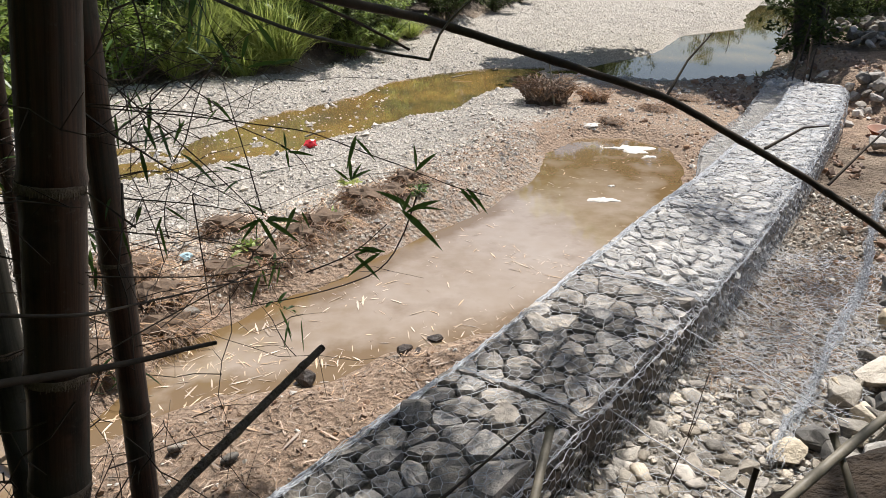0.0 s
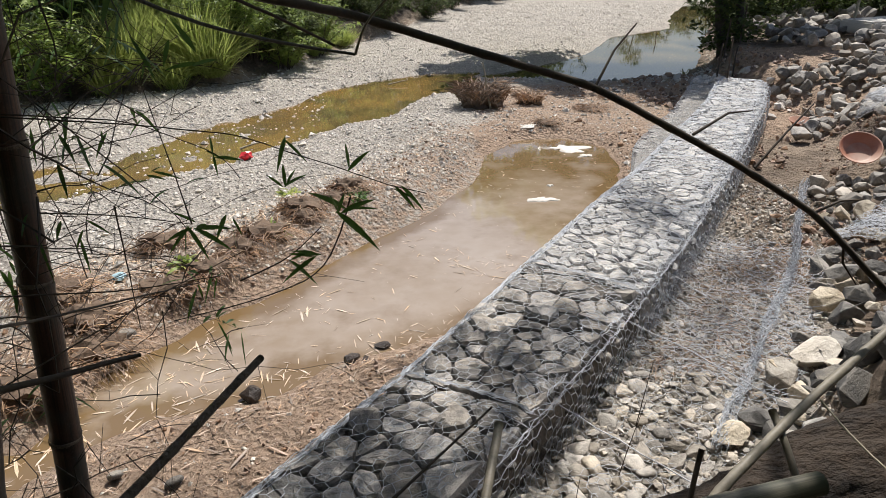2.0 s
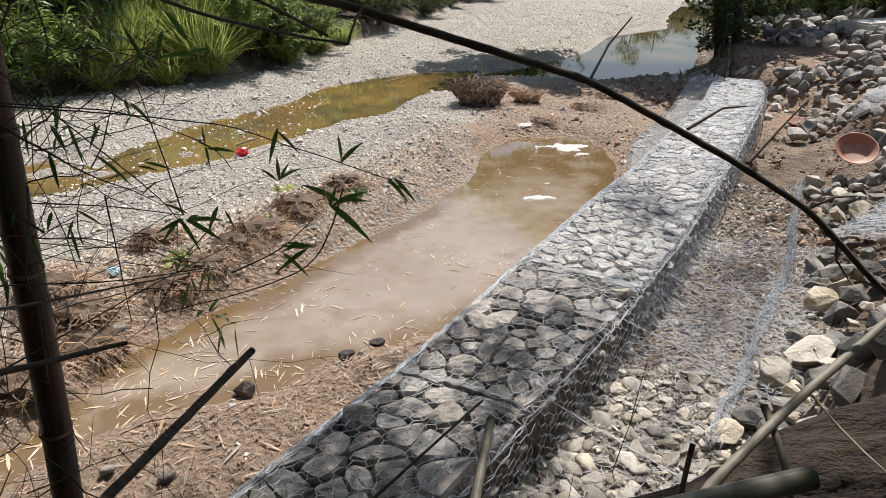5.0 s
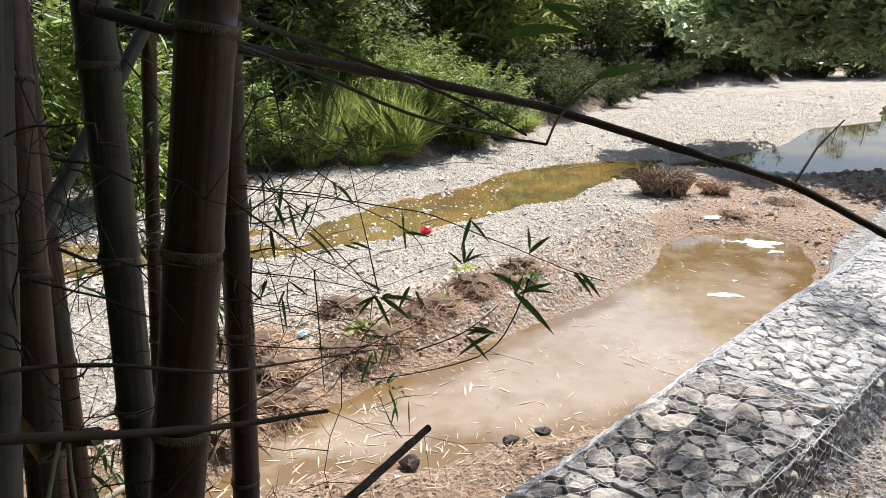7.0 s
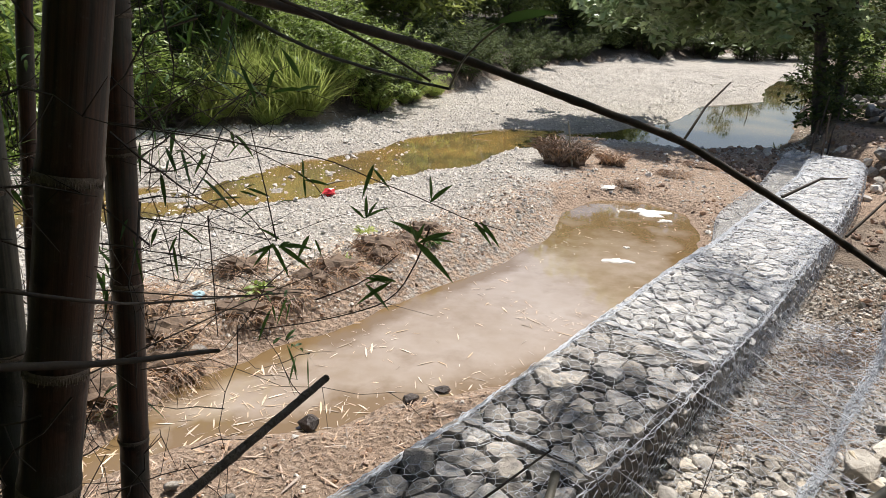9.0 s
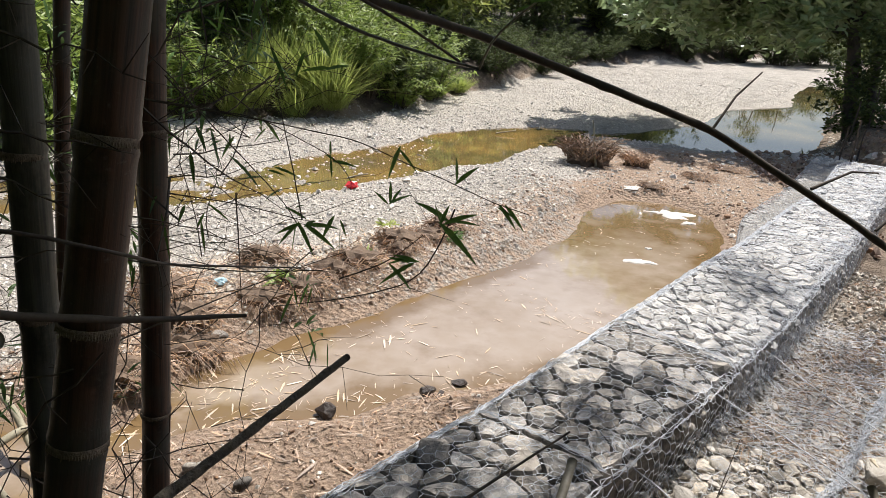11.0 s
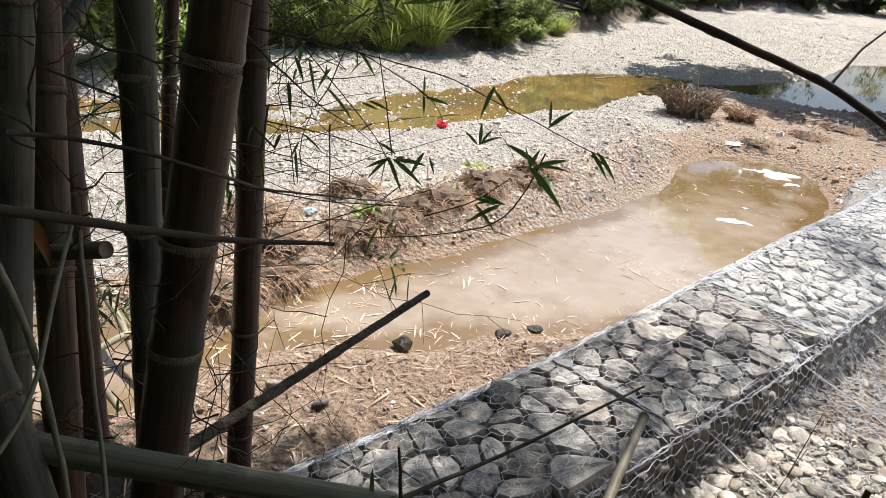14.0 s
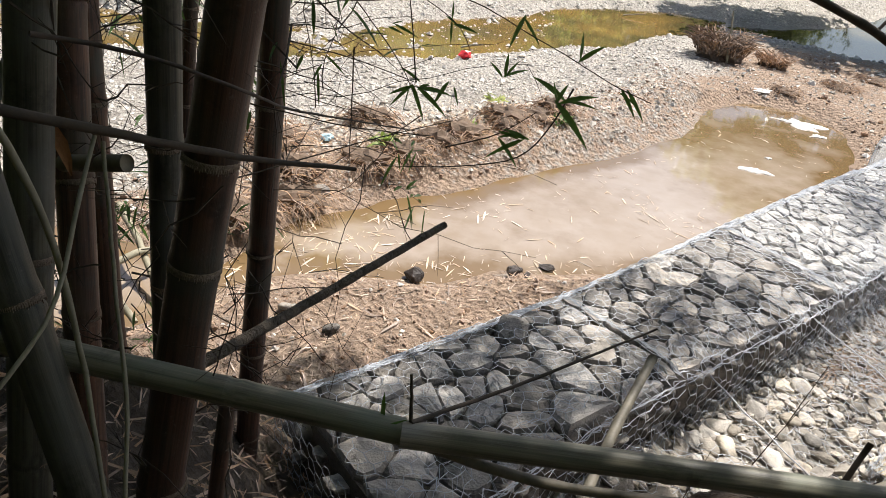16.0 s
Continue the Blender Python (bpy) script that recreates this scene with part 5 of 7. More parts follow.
def build_straw():
    """Chopped dry bamboo leaf and straw, drifting on the pool and lying on the mud."""
    rng = np.random.default_rng(71)
    blade = np.array([(-0.5, 0, 0), (-0.2, -0.07, 0.01), (0.25, -0.06, 0.015), (0.5, 0, 0.0), (0.25, 0.06, 0.02), (-0.2, 0.07, 0.01)])
    face = np.array([[0, 1, 2, 5], [5, 2, 3, 4]])

    def lay(name, x, y, z, s, label, tilt, mat=M_STRAW):
        v, f = strewn(blade, face, np.column_stack([x, y, z]), spins(len(x), tilt, rng), np.column_stack([s * 1.15, s * rng.uniform(0.4, 0.9, len(x)), s]))
        tagged(part(name, mesh_of(name, v, f, mat)), label, "straw", kind="stuff")

    n = 9500
    x, y = rng.uniform(-2.6, 3.6, n), rng.uniform(3.4, 11, n)
    d = to_line(x, y, POOL, True)
    drift = np.clip(1.2 - (y - 4) / 3.4, 0.1, 1) * (0.12 + 0.75 * (fbm(x * 1.3, y * 1.3, 7) > 0.02))
    keep = (d < -0.05) & (rng.uniform(0, 1, n) < drift)
    lay("floating_straw", x[keep], y[keep], 0.004 + 0 * x[keep], rng.lognormal(-2.55, 0.45, keep.sum()).clip(0.03, 0.2), "dry straw floating on the pool", 0.04)
    n = 15000
    x, y = rng.uniform(-2.6, 1.2, n), rng.uniform(3.0, 5.8, n)
    d = to_line(x, y, POOL, True)
    keep = (d > 0.02) & (to_line(x, y, GAB_L) > 0.02) & (to_line(x, y, RIGHT_BANK) < 0.3) & (rng.uniform(0, 1, n) < 0.6)
    x, y = x[keep], y[keep]
    lay("mud_straw", x, y, ground_height(x, y) + 0.014, rng.lognormal(-3.4, 0.6, len(x)).clip(0.015, 0.2), "dry straw lying on brown mud", 0.3, M_CHAFF)
    n = 32000
    x, y = rng.uniform(-4.2, 1.6, n), rng.uniform(4.3, 12, n)
    d, r = to_line(x, y, POOL, True), np.abs(to_line(x, y, BAR_RIDGE))
    keep = (d > 0.02) & (r < 1.1) & (rng.uniform(0, 1, n) < np.clip(1.1 - r, 0, 1) * np.clip(1.5 - (y - 4.5) / 5, 0.15, 1))
    x, y = x[keep], y[keep]
    lay("bar_straw", x, y, ground_height(x, y) + 0.018, rng.uniform(0.03, 0.11, len(x)), "pale plant litter on the gravel bar", 0.5)
    n = 4800
    x, y = rng.uniform(-2.6, 1.2, n), rng.uniform(0.2, 3.0, n)
    keep = (to_line(x, y, RIGHT_BANK) > 0.0) & (x < 0.1)
    x, y = x[keep], y[keep]
    lay("leaf_litter", x, y, ground_height(x, y) + 0.02, rng.uniform(0.04, 0.13, len(x)), "dead bamboo leaves on dark soil", 0.5, M_DRYGRASS)


def build_root_clumps():
    for n, (x, y, r, h, stems) in enumerate(((2.05, 14.1, 0.62, 0.62, 420), (3.05, 14.2, 0.34, 0.4, 200), (-0.42, 8.56, 0.28, 0.2, 150), (-1.32, 7.28, 0.34, 0.2, 200), (-1.77, 6.54, 0.34, 0.18, 200), (-2.31, 7.01, 0.32, 0.18, 190),
                                            (-2.45, 5.3, 0.4, 0.2, 220), (-2.7, 4.7, 0.4, 0.2, 200), (-0.9, 7.7, 0.22, 0.13, 120), (-3.0, 6.0, 0.4, 0.18, 200), (4.1, 13.4, 0.35, 0.12, 150), (4.9, 14.3, 0.4, 0.12, 150), (3.0, 12.4, 0.28, 0.1, 110),
                                            (-0.95, 7.95, 0.32, 0.2, 220), (-1.55, 6.95, 0.3, 0.2, 220), (-2.05, 6.2, 0.36, 0.2, 240), (-2.6, 5.65, 0.36, 0.2, 240), (-0.6, 8.25, 0.26, 0.16, 160))):
        z = float(ground_height(x, y))
        thing = tagged(empty("root_clump", (x, y, z)), "uprooted brown clump of roots and earth" if n < 2 else "low tuft of dead grass on the gravel bar", "root clump", "clumps on the gravel bar")
        bm = bmesh.new()
        bmesh.ops.create_icosphere(bm, subdivisions=3, radius=1)
        for v in bm.verts:
            k = 1 + 0.5 * noise.noise(v.co * 2.2 + Vector((n * 7, 0, 0))) + 0.25 * noise.noise(v.co * 6 + Vector((0, n * 5, 0)))
            v.co = Vector((v.co.x * r * (0.75 if n > 1 else 0.66) * k, v.co.y * r * 0.6 * k, max(v.co.z, -0.25) * h * (0.62 if n > 1 else 0.42) * k))
        me = bpy.data.meshes.new("earth")
        bm.to_mesh(me)
        bm.free()
        me.materials.append(M_ROOT)
        part("earth", me, thing)
        v, f = tuft(200 + n, stems, r * 0.8, r * (0.85 if n < 2 else 1.0), 0.7 if n < 2 else 0.9, 0.011 if n < 2 else 0.0045, 1.15 if n < 2 else 0.6)
        if n < 2:
            v[:, 2] += h * 0.16
        part("root_mass", mesh_of("root_mass", v, f, M_ROOT_TIP if n == 0 else M_DRYGRASS), thing)
        if n == 0:
            v, f = tube(wavy((0.12, -0.4, 0.0), (0.0, -0.1, 0.85), 6, 0.02, 0, 3), 0.022, 0.014, 6)
            part("stick", mesh_of("stick", v, f, M_TWIG_PALE, True), thing)


def build_scraps():
    rng = np.random.default_rng(81)
    for x, y, sx, sy in ((2.13, 8.79, 0.2, 0.12), (3.0, 11.2, 0.42, 0.25), (3.25, 10.75, 0.14, 0.09), (2.6, 12.3, 0.3, 0.15), (2.35, 9.35, 0.06, 0.05)):
        a = np.arange(28) * 2 * math.pi / 28
        k = 0.75 + 1.1 * fbm(np.cos(a) * 1.9 + x * 9, np.sin(a) * 1.5, 3)
        ring = np.column_stack([np.cos(a) * sx * k, np.sin(a) * sy * k])
        v = np.concatenate([np.column_stack([ring, np.full(28, 0.003)]), np.column_stack([ring * 0.92, np.full(28, 0.012)]), [[0, 0, 0.016]]])
        j = np.arange(28)
        q = np.column_stack([j, (j + 1) % 28, 28 + (j + 1) % 28, 28 + j])
        t = np.column_stack([28 + j, 28 + (j + 1) % 28, np.full(28, 56)])
        ob = tagged(part("scum_patch", mesh_of("scum_patch", v, [q, t], M_FOAM, True)), "white scum patch floating on the pool", "scum", "scum on the pool")
        ob.location = (x, y, max(0.0, float(ground_height(x, y))))
    v, f = COBBLES[3]
    v = v * (1 + 0.3 * rng.normal(0, 1, (len(v), 1)))
    ob = tagged(part("plastic_bag", mesh_of("plastic_bag", v, f, M_RED, False)), "crumpled red plastic bag on the gravel", "bag")
    ob.matrix_basis = pose(-2.17, 11.16, float(ground_height(-2.17, 11.16)) + 0.06, 0, 0, 30) @ Matrix.Diagonal((0.24, 0.15, 0.2, 1))
    for n, (x, y, s) in enumerate(((0.2, 17.4, 0.5), (-2.4, 11.9, 0.35))):
        v, f = tube(wavy((x, y, 0.03), (x + s, y + 0.4 * s, 0.1), 6, 0.05, 0, n), 0.02, 0.012, 6)
        tagged(part("driftwood", mesh_of("driftwood", v, f, M_TWIG_PALE, True)), "pale driftwood stick in shallow water", "driftwood", "driftwood sticks")


def build_clods():
    """Broken mud along the pool's margin and over the gravel bar."""
    rng = np.random.default_rng(66)
    n = 60000
    x, y = rng.uniform(-4.5, 4.5, n), rng.uniform(2.8, 16, n)
    pool, ridge = to_line(x, y, POOL, True), np.abs(to_line(x, y, BAR_RIDGE))
    want = np.maximum(0.6 * np.clip(1 - ridge / 0.9, 0, 1), 0.5 * np.clip(1 - pool / 0.8, 0, 1)) * (0.35 + 1.2 * np.clip(fbm(x * 1.1, y * 1.1, 19) + 0.25, 0, 1))
    want = np.where((y < 5.2) & (x > -2.4), 0.55, want)
    flat = (x > 1.4) & (y > 11) & (y < 16)
    want = np.where(flat, 0.2 * (fbm(x * 1.4, y * 1.4, 29) > 0.1), want)
    keep = (pool > 0.03) & (to_line(x, y, GAB_L) > 0.0) & (to_line(x, y, RIGHT_BANK) < 0.1) & (rng.uniform(0, 1, n) < want)
    x, y = x[keep], y[keep]
    bx, by = rng.uniform(3.2, 9.5, 16000), rng.uniform(5.6, 17, 16000)
    side, heaps = -to_line(bx, by, GAB_R), to_line(bx, by, RIGHT_BANK)
    keep = ((side > 0.05) | (by > 13)) & (heaps > -2.2) & (heaps < 1.2) & (rng.uniform(0, 1, 16000) < 0.3 + 1.5 * fbm(bx * 0.9, by * 0.9, 37))
    x, y = np.concatenate([x, bx[keep]]), np.concatenate([y, by[keep]])
    s = rng.lognormal(-3.4, 0.5, len(x)).clip(0.012, 0.12) * (1 + 0.7 * (x > 3.2) * (y > 5.6)) * (1 - 0.45 * (y < 5.6) * (x > -2.4)) * (1 - 0.35 * (y > 5.6) * (x < 4.5))
    v, f = heap(CRUMBS, np.column_stack([x, y, ground_height(x, y) + s * 0.15]), s, 0.8, rng)
    tagged(part("mud_clods", mesh_of("mud_clods", v, f, M_CLOD)), "broken brown mud clods beside the pool", "mud", kind="stuff")


build_pebbles()
build_clods()
build_single_stones()
build_straw()
build_root_clumps()
build_scraps()

# ---- foliage ----
FINE = ((0.0, 0.12), (0.22, 0.85), (0.5, 1.0), (0.78, 0.6), (1.0, 0.03))
COARSE = ((0.0, 0.15), (0.4, 1.0), (1.0, 0.03))


def blades(places, ways, lengths, widths, bend, rng, rows=FINE):
    """Long leaves, each a few quads bent along their way: base places (n,3), ways (n,3). Returns (verts, quads)."""
    n = len(places)
    d = ways / (np.linalg.norm(ways, axis=1, keepdims=True) + 1e-9)
    side = np.cross(d, np.array([0, 0, 1.0]) + rng.normal(0, 0.35, (n, 3)))
    side /= np.linalg.norm(side, axis=1, keepdims=True) + 1e-9
    up = np.cross(side, d)
    out = []
    for t, w in rows:
        c = places + d * (lengths * t)[:, None] + np.array([0, 0, -1.0]) * (bend * lengths * t * t)[:, None]
        out.append(c + side * (widths * w * 0.5)[:, None] + up * (widths * w * 0.12)[:, None])
        out.append(c - side * (widths * w * 0.5)[:, None] + up * (widths * w * 0.12)[:, None])
    v = np.stack(out, 1)
    m = len(rows)
    q = np.array([[2 * k, 2 * k + 1, 2 * k + 3, 2 * k + 2] for k in range(m - 1)])
    return v.reshape(-1, 3), (q[None] + (np.arange(n) * 2 * m)[:, None, None]).reshape(-1, 4)


def sprays(centres, per, radius, size, rng, flat=0.7, long=2.2):
    """Loose leaves round many centres, one quad-pair each."""
    n = len(centres) * per
    c = np.repeat(centres, per, 0)
    off = rng.normal(0, 1, (n, 3))
    off /= np.linalg.norm(off, axis=1, keepdims=True)
    off *= (np.repeat(np.broadcast_to(radius, len(centres)), per) * rng.uniform(0.2, 1, n) ** 0.5)[:, None] * [1, 1, flat]
    s = size * rng.uniform(0.6, 1.4, n)
    leaf = np.array([(0, 0, 0), (0.5 * long, -0.5, 0.08), (long, 0, -0.1), (0.5 * long, 0.5, 0.08)]) * 0.5
    v, f = strewn(leaf, np.array([[0, 1, 2, 3]]), c + off, spins(n, 0.9, rng), s)
    return v, f


def limb_tree(name, seed, height, spread, trunk_r, leaf, per, clumps, material, label, category="tree", lean=(0, 0), low=0.35, long=2.2, clump_r=0.55, bark=M_TRUNK, stems=1):
    """A tree: tapered crooked trunks, limbs, and a crown of many leaf clumps with gaps."""
    rng = np.random.default_rng(seed)
    thing = tagged(empty(name), label, category)
    wood, tips = [], []
    for s in range(stems):
        foot = rng.normal(0, 0.25 * (stems > 1), 2)
        top = np.array([foot[0] + lean[0] * height + rng.normal(0, 0.08 * height), foot[1] + lean[1] * height + rng.normal(0, 0.08 * height), height * rng.uniform(0.7, 0.9)])
        p = wavy((foot[0], foot[1], -0.4), top, 9, 0.06, 0, seed + s)
        wood.append(tube(p, trunk_r, trunk_r * 0.25, 8))
        for k in range(9 if stems == 1 else 5):
            t = rng.uniform(low, 0.98)
            a = p[min(int(t * 8), 8)]
            g = rng.uniform(0, 2 * math.pi)
            l = spread * rng.uniform(0.5, 1.0)
            b = a + np.array([math.cos(g) * l, math.sin(g) * l, rng.uniform(-0.05, 0.55) * l])
            br = wavy(a, b, 6, 0.08, 0.05 * l, seed * 31 + k + 100 * s)
            wood.append(tube(br, trunk_r * 0.38, trunk_r * 0.06, 4))
            tips += [br[3], br[4], br[5]]
            for _ in range(2):
                c = br[4] + rng.normal(0, 0.4 * l, 3) * [1, 1, 0.6]
                wood.append(tube(wavy(br[3], c, 4, 0.08, 0, k), trunk_r * 0.12, 0.006, 3))
                tips.append(c)
    v, f = joined(wood)
    part("trunk", mesh_of("trunk", v, f, bark, True), thing)
    tips = np.array(tips)
    c = tips[rng.integers(0, len(tips), clumps)] + rng.normal(0, 0.16 * spread, (clumps, 3))
    v, f = sprays(c, per, clump_r * rng.uniform(0.5, 1.2, clumps), leaf, rng, long=long)
    part("crown", mesh_of("crown", v, f, material), thing)
    return thing


def shrub(seed, height, radius, label, leaf_material=M_SHRUB):
    """A leafy bank shrub: thin stems and fern-like sprays."""
    rng = np.random.default_rng(seed)
    thing = tagged(empty("shrub"), label, "shrub", "shrubs on the far bank")
    wood, P, W = [], [], []
    for k in range(30):
        g, l = rng.uniform(0, 2 * math.pi), radius * rng.uniform(0.4, 1.1)
        tip = np.array([math.cos(g) * l, math.sin(g) * l, height * rng.uniform(0.35, 1.0)])
        p = wavy((tip[0] * 0.1, tip[1] * 0.1, -0.1), tip, 9, 0.05, 0.12 * height, seed * 50 + k)
        wood.append(tube(p, 0.012, 0.003, 3))
        for q in range(2, 9):
            way = p[q] - p[q - 1]
            fan = np.cross(way, (0, 0, 1))
            fan /= np.linalg.norm(fan) + 1e-9
            for k2 in range(10):
                P.append(p[q] - way * k2 / 10 + rng.normal(0, 0.03, 3))
                W.append(way / np.linalg.norm(way) * 0.5 + fan * (1 if k2 % 2 else -1) + rng.normal(0, 0.35, 3))
    v, f = joined(wood)
    part("woody_base", mesh_of("woody_base", v, f, M_TWIG), thing)
    P, W = np.array(P), np.array(W)
    v, f = blades(P, W, rng.uniform(0.1, 0.26, len(P)), rng.uniform(0.025, 0.055, len(P)), 0.3, rng, COARSE)
    part("foliage", mesh_of("foliage", v, f, leaf_material), thing)
    return thing


def grass_tussock(seed, height, label):
    rng = np.random.default_rng(seed)
    n = 230
    thing = tagged(empty("grass_tussock"), label, "grass", "tussocks on the far bank")
    g = rng.uniform(0, 2 * math.pi, n)
    P = np.column_stack([rng.normal(0, 0.12, (n, 2)), np.zeros(n)])
    tilt = rng.uniform(0.15, 0.95, n)
    W = np.column_stack([np.cos(g) * tilt, np.sin(g) * tilt, np.ones(n)])
    v, f = blades(P, W, height * rng.uniform(0.6, 1.25, n), rng.uniform(0.014, 0.03, n), rng.uniform(0.15, 0.6, n), rng, COARSE)
    part("tussock_grass", mesh_of("tussock_grass", v, f, M_GRASS), thing)
    return thing


def place_at(ob, x, y, scale=1.0, turn=0.0, first=False, dz=0.0):
    m = pose(x, y, float(ground_height(x, y)) + dz, 0, 0, turn)
    ob = ob if first else copy_thing(ob, m)
    ob.matrix_basis = m @ Matrix.Diagonal((scale, scale, scale, 1))
    return ob


def build_far_bank():
    rng = np.random.default_rng(91)
    line = np.array(LEFT_BANK[1:11])
    seg = np.concatenate([[0], np.cumsum(np.linalg.norm(np.diff(line, axis=0), axis=1))])

    def bank_point(s, off):
        p = np.array([np.interp(s, seg, line[:, k]) for k in (0, 1)])
        q = np.array([np.interp(s + 0.5, seg, line[:, k]) for k in (0, 1)])
        d = (q - p) / np.linalg.norm(q - p)
        return p + np.array([-d[1], d[0]]) * off

    shrubs = [shrub(400 + k, 1.5 + 0.3 * k, 1.1 + 0.15 * k, "leafy green shrub overhanging the far bank") for k in range(4)]
    # same shrubs in a darker leaf colour that stands in for the wood's shade
    shaded = [shrub(410 + k, 1.3 + 0.4 * k, 1.2, "dark leafy undergrowth in the shade of the wood", M_UNDER_SHADED) for k in range(2)]
    tussocks = [grass_tussock(420 + k, 1.2 + 0.25 * k, "tall arching yellow-green grass on the far bank") for k in range(3)]
    used = set()
    for n in range(92):
        s, off = (rng.uniform(1.0, 22), rng.uniform(0.4, 5.5)) if n < 56 else (rng.uniform(20, 46), rng.uniform(0.1, 3.5))
        if n < 30:
            s, off = rng.uniform(3.0, 17), rng.uniform(0.1, 2.6)
        if 8.2 < s < 11.8 and off < 2.6:
            off += 2.6
        x, y = bank_point(s, off)
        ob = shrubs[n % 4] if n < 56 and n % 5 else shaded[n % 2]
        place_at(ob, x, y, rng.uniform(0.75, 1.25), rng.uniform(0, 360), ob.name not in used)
        used.add(ob.name)
    used = set()
    for n in range(112):
        s, off = rng.uniform(2.0, 13.5), rng.uniform(0.7, 4.4)
        if n < 30:
            s, off = rng.uniform(8.4, 11.6), rng.uniform(0.2, 2.4)
        if n > 70:
            s, off = rng.uniform(13.5, 19), rng.uniform(0.1, 1.8)
        x, y = bank_point(s, off)
        k = n % 3
        place_at(tussocks[k], x, y, rng.uniform(0.8, 1.35) * (0.5 if n > 70 else 1.0), rng.uniform(0, 360), k not in used, 0.05)
        used.add(k)
    # the wood behind
    woods = [limb_tree("bank_tree", 440 + k, 8.5 + 1.2 * k, 3.0, 0.16, 0.235, 24, 190, M_FOREST, "dark leafy tree in the wood behind the river", clump_r=0.8, low=0.15) for k in range(3)]
    canes = [limb_tree("bamboo_grove", 460 + k, 8.0 + k, 1.5, 0.045, 0.23, 22, 190, M_GROVE, "clump of tall bamboo with fine drooping leaves", "bamboo", low=0.1, long=4.5, clump_r=0.7, bark=M_CULM_DRY, stems=9) for k in range(2)]
    used = set()
    for n in range(40):
        s = 1.0 + n * 1.25 + rng.uniform(-0.4, 0.4)
        off = (6.0, 8.5, 11.5)[n % 3] + rng.uniform(-0.6, 1.0) - 2.0 * (s > 22)
        x, y = bank_point(min(s, seg[-1] - 0.6), off)
        ob = (canes[n % 2] if n % 5 in (1, 3) else woods[n % 3])
        place_at(ob, x, y, rng.uniform(0.9, 1.2) * (1.05 if y < 33 else 0.95), rng.uniform(0, 360), ob.name not in used)
        used.add(ob.name)
    for n in range(17):
        x, y = (14 + 2.6 * n + rng.uniform(-1, 1), 58 - 2.0 * n + rng.uniform(-2, 2)) if n < 9 else (16 + 3.0 * (n - 9), 30 - 2.2 * (n - 9) + rng.uniform(-1, 1))
        place_at(woods[n % 3], x, y, rng.uniform(0.9, 1.2) * (0.55 if n < 6 else 1.0), rng.uniform(0, 360))
    for n in range(34):
        x, y = 6 + 1.0 * n + rng.uniform(-1, 1), 43.5 + 0.45 * n + rng.uniform(0, 5)
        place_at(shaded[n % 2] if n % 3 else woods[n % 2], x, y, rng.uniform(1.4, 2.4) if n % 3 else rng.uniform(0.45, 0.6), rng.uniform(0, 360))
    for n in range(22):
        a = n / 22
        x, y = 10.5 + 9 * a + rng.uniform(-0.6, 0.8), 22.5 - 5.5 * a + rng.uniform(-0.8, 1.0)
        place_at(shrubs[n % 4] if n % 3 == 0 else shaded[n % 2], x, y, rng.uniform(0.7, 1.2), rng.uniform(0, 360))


def build_river_tree():
    """The broad-leaved tree that leans out from the bank beyond the wall."""
    rng = np.random.default_rng(501)
    x, y = 9.0, 18.1
    z = float(ground_height(x, y))
    thing = tagged(empty("river_tree", (x, y, z)), "broad-leaved tree with dark forked trunks leaning over water", "tree")
    wood, tips = [], []
    stem = wavy((0, 0, -0.4), (-0.35, 0.9, 3.0), 9, 0.03, 0.0, 600)
    wood.append(tube(stem, 0.19, 0.13, 10))
    wood.append(tube(wavy((0.35, 0.1, -0.4), (0.7, 1.1, 3.2), 9, 0.04, 0, 601), 0.13, 0.07, 9))
    for n, (dx, dy, h, r) in enumerate(((-1.8, 2.2, 3.4, 0.1), (-0.5, 1.5, 5.8, 0.12), (1.4, 1.4, 5.6, 0.11), (-3.0, 2.6, 3.0, 0.1), (2.6, 1.2, 4.4, 0.1), (-4.2, 3.0, 3.2, 0.1), (-5.2, 2.8, 2.8, 0.09), (-2.4, 3.4, 4.4, 0.09), (-3.8, 2.0, 4.2, 0.09), (-1.0, 1.2, 2.6, 0.08))):
        p = wavy(stem[6 + n % 3], (dx, dy, h), 9, 0.04, 0.3, 610 + n)
        wood.append(tube(p, r, 0.03, 9))
        for k in range(12):
            a = p[rng.integers(3, 9)]
            g, l = rng.uniform(0, 2 * math.pi), rng.uniform(0.8, 2.4)
            b = a + np.array([math.cos(g) * l - 0.3, math.sin(g) * l, rng.uniform(-0.55, 0.9)])
            br = wavy(a, b, 6, 0.08, 0.1, 640 + 20 * n + k)
            wood.append(tube(br, 0.035, 0.006, 5))
            tips += [br[2], br[3], br[4], br[5], br[5]]
    v, f = joined(wood)
    part("trunk", mesh_of("trunk", v, f, M_TRUNK, True), thing)
    tips = np.array(tips)
    n = 1000
    c = tips[rng.integers(0, len(tips), n)] + rng.normal(0, 0.3, (n, 3))
    c = c[c[:, 2] > 1.1 + 0.5 * (c[:, 0] < -2.2)]
    v, f = sprays(c, 26, 0.42 * rng.uniform(0.5, 1.2, len(c)), 0.27, rng, long=2.1)
    part("crown", mesh_of("crown", v, f, M_TREE_LEAF), thing)
    # dark leaf colour stands in for shade round the trunk
    low = np.column_stack([rng.normal(-0.1, 0.45, 90), rng.normal(-0.2, 0.4, 90), rng.uniform(-0.1, 2.4, 90)])
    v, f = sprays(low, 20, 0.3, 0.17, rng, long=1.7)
    part("undergrowth", mesh_of("undergrowth", v, f, M_UNDER_SHADED), thing)


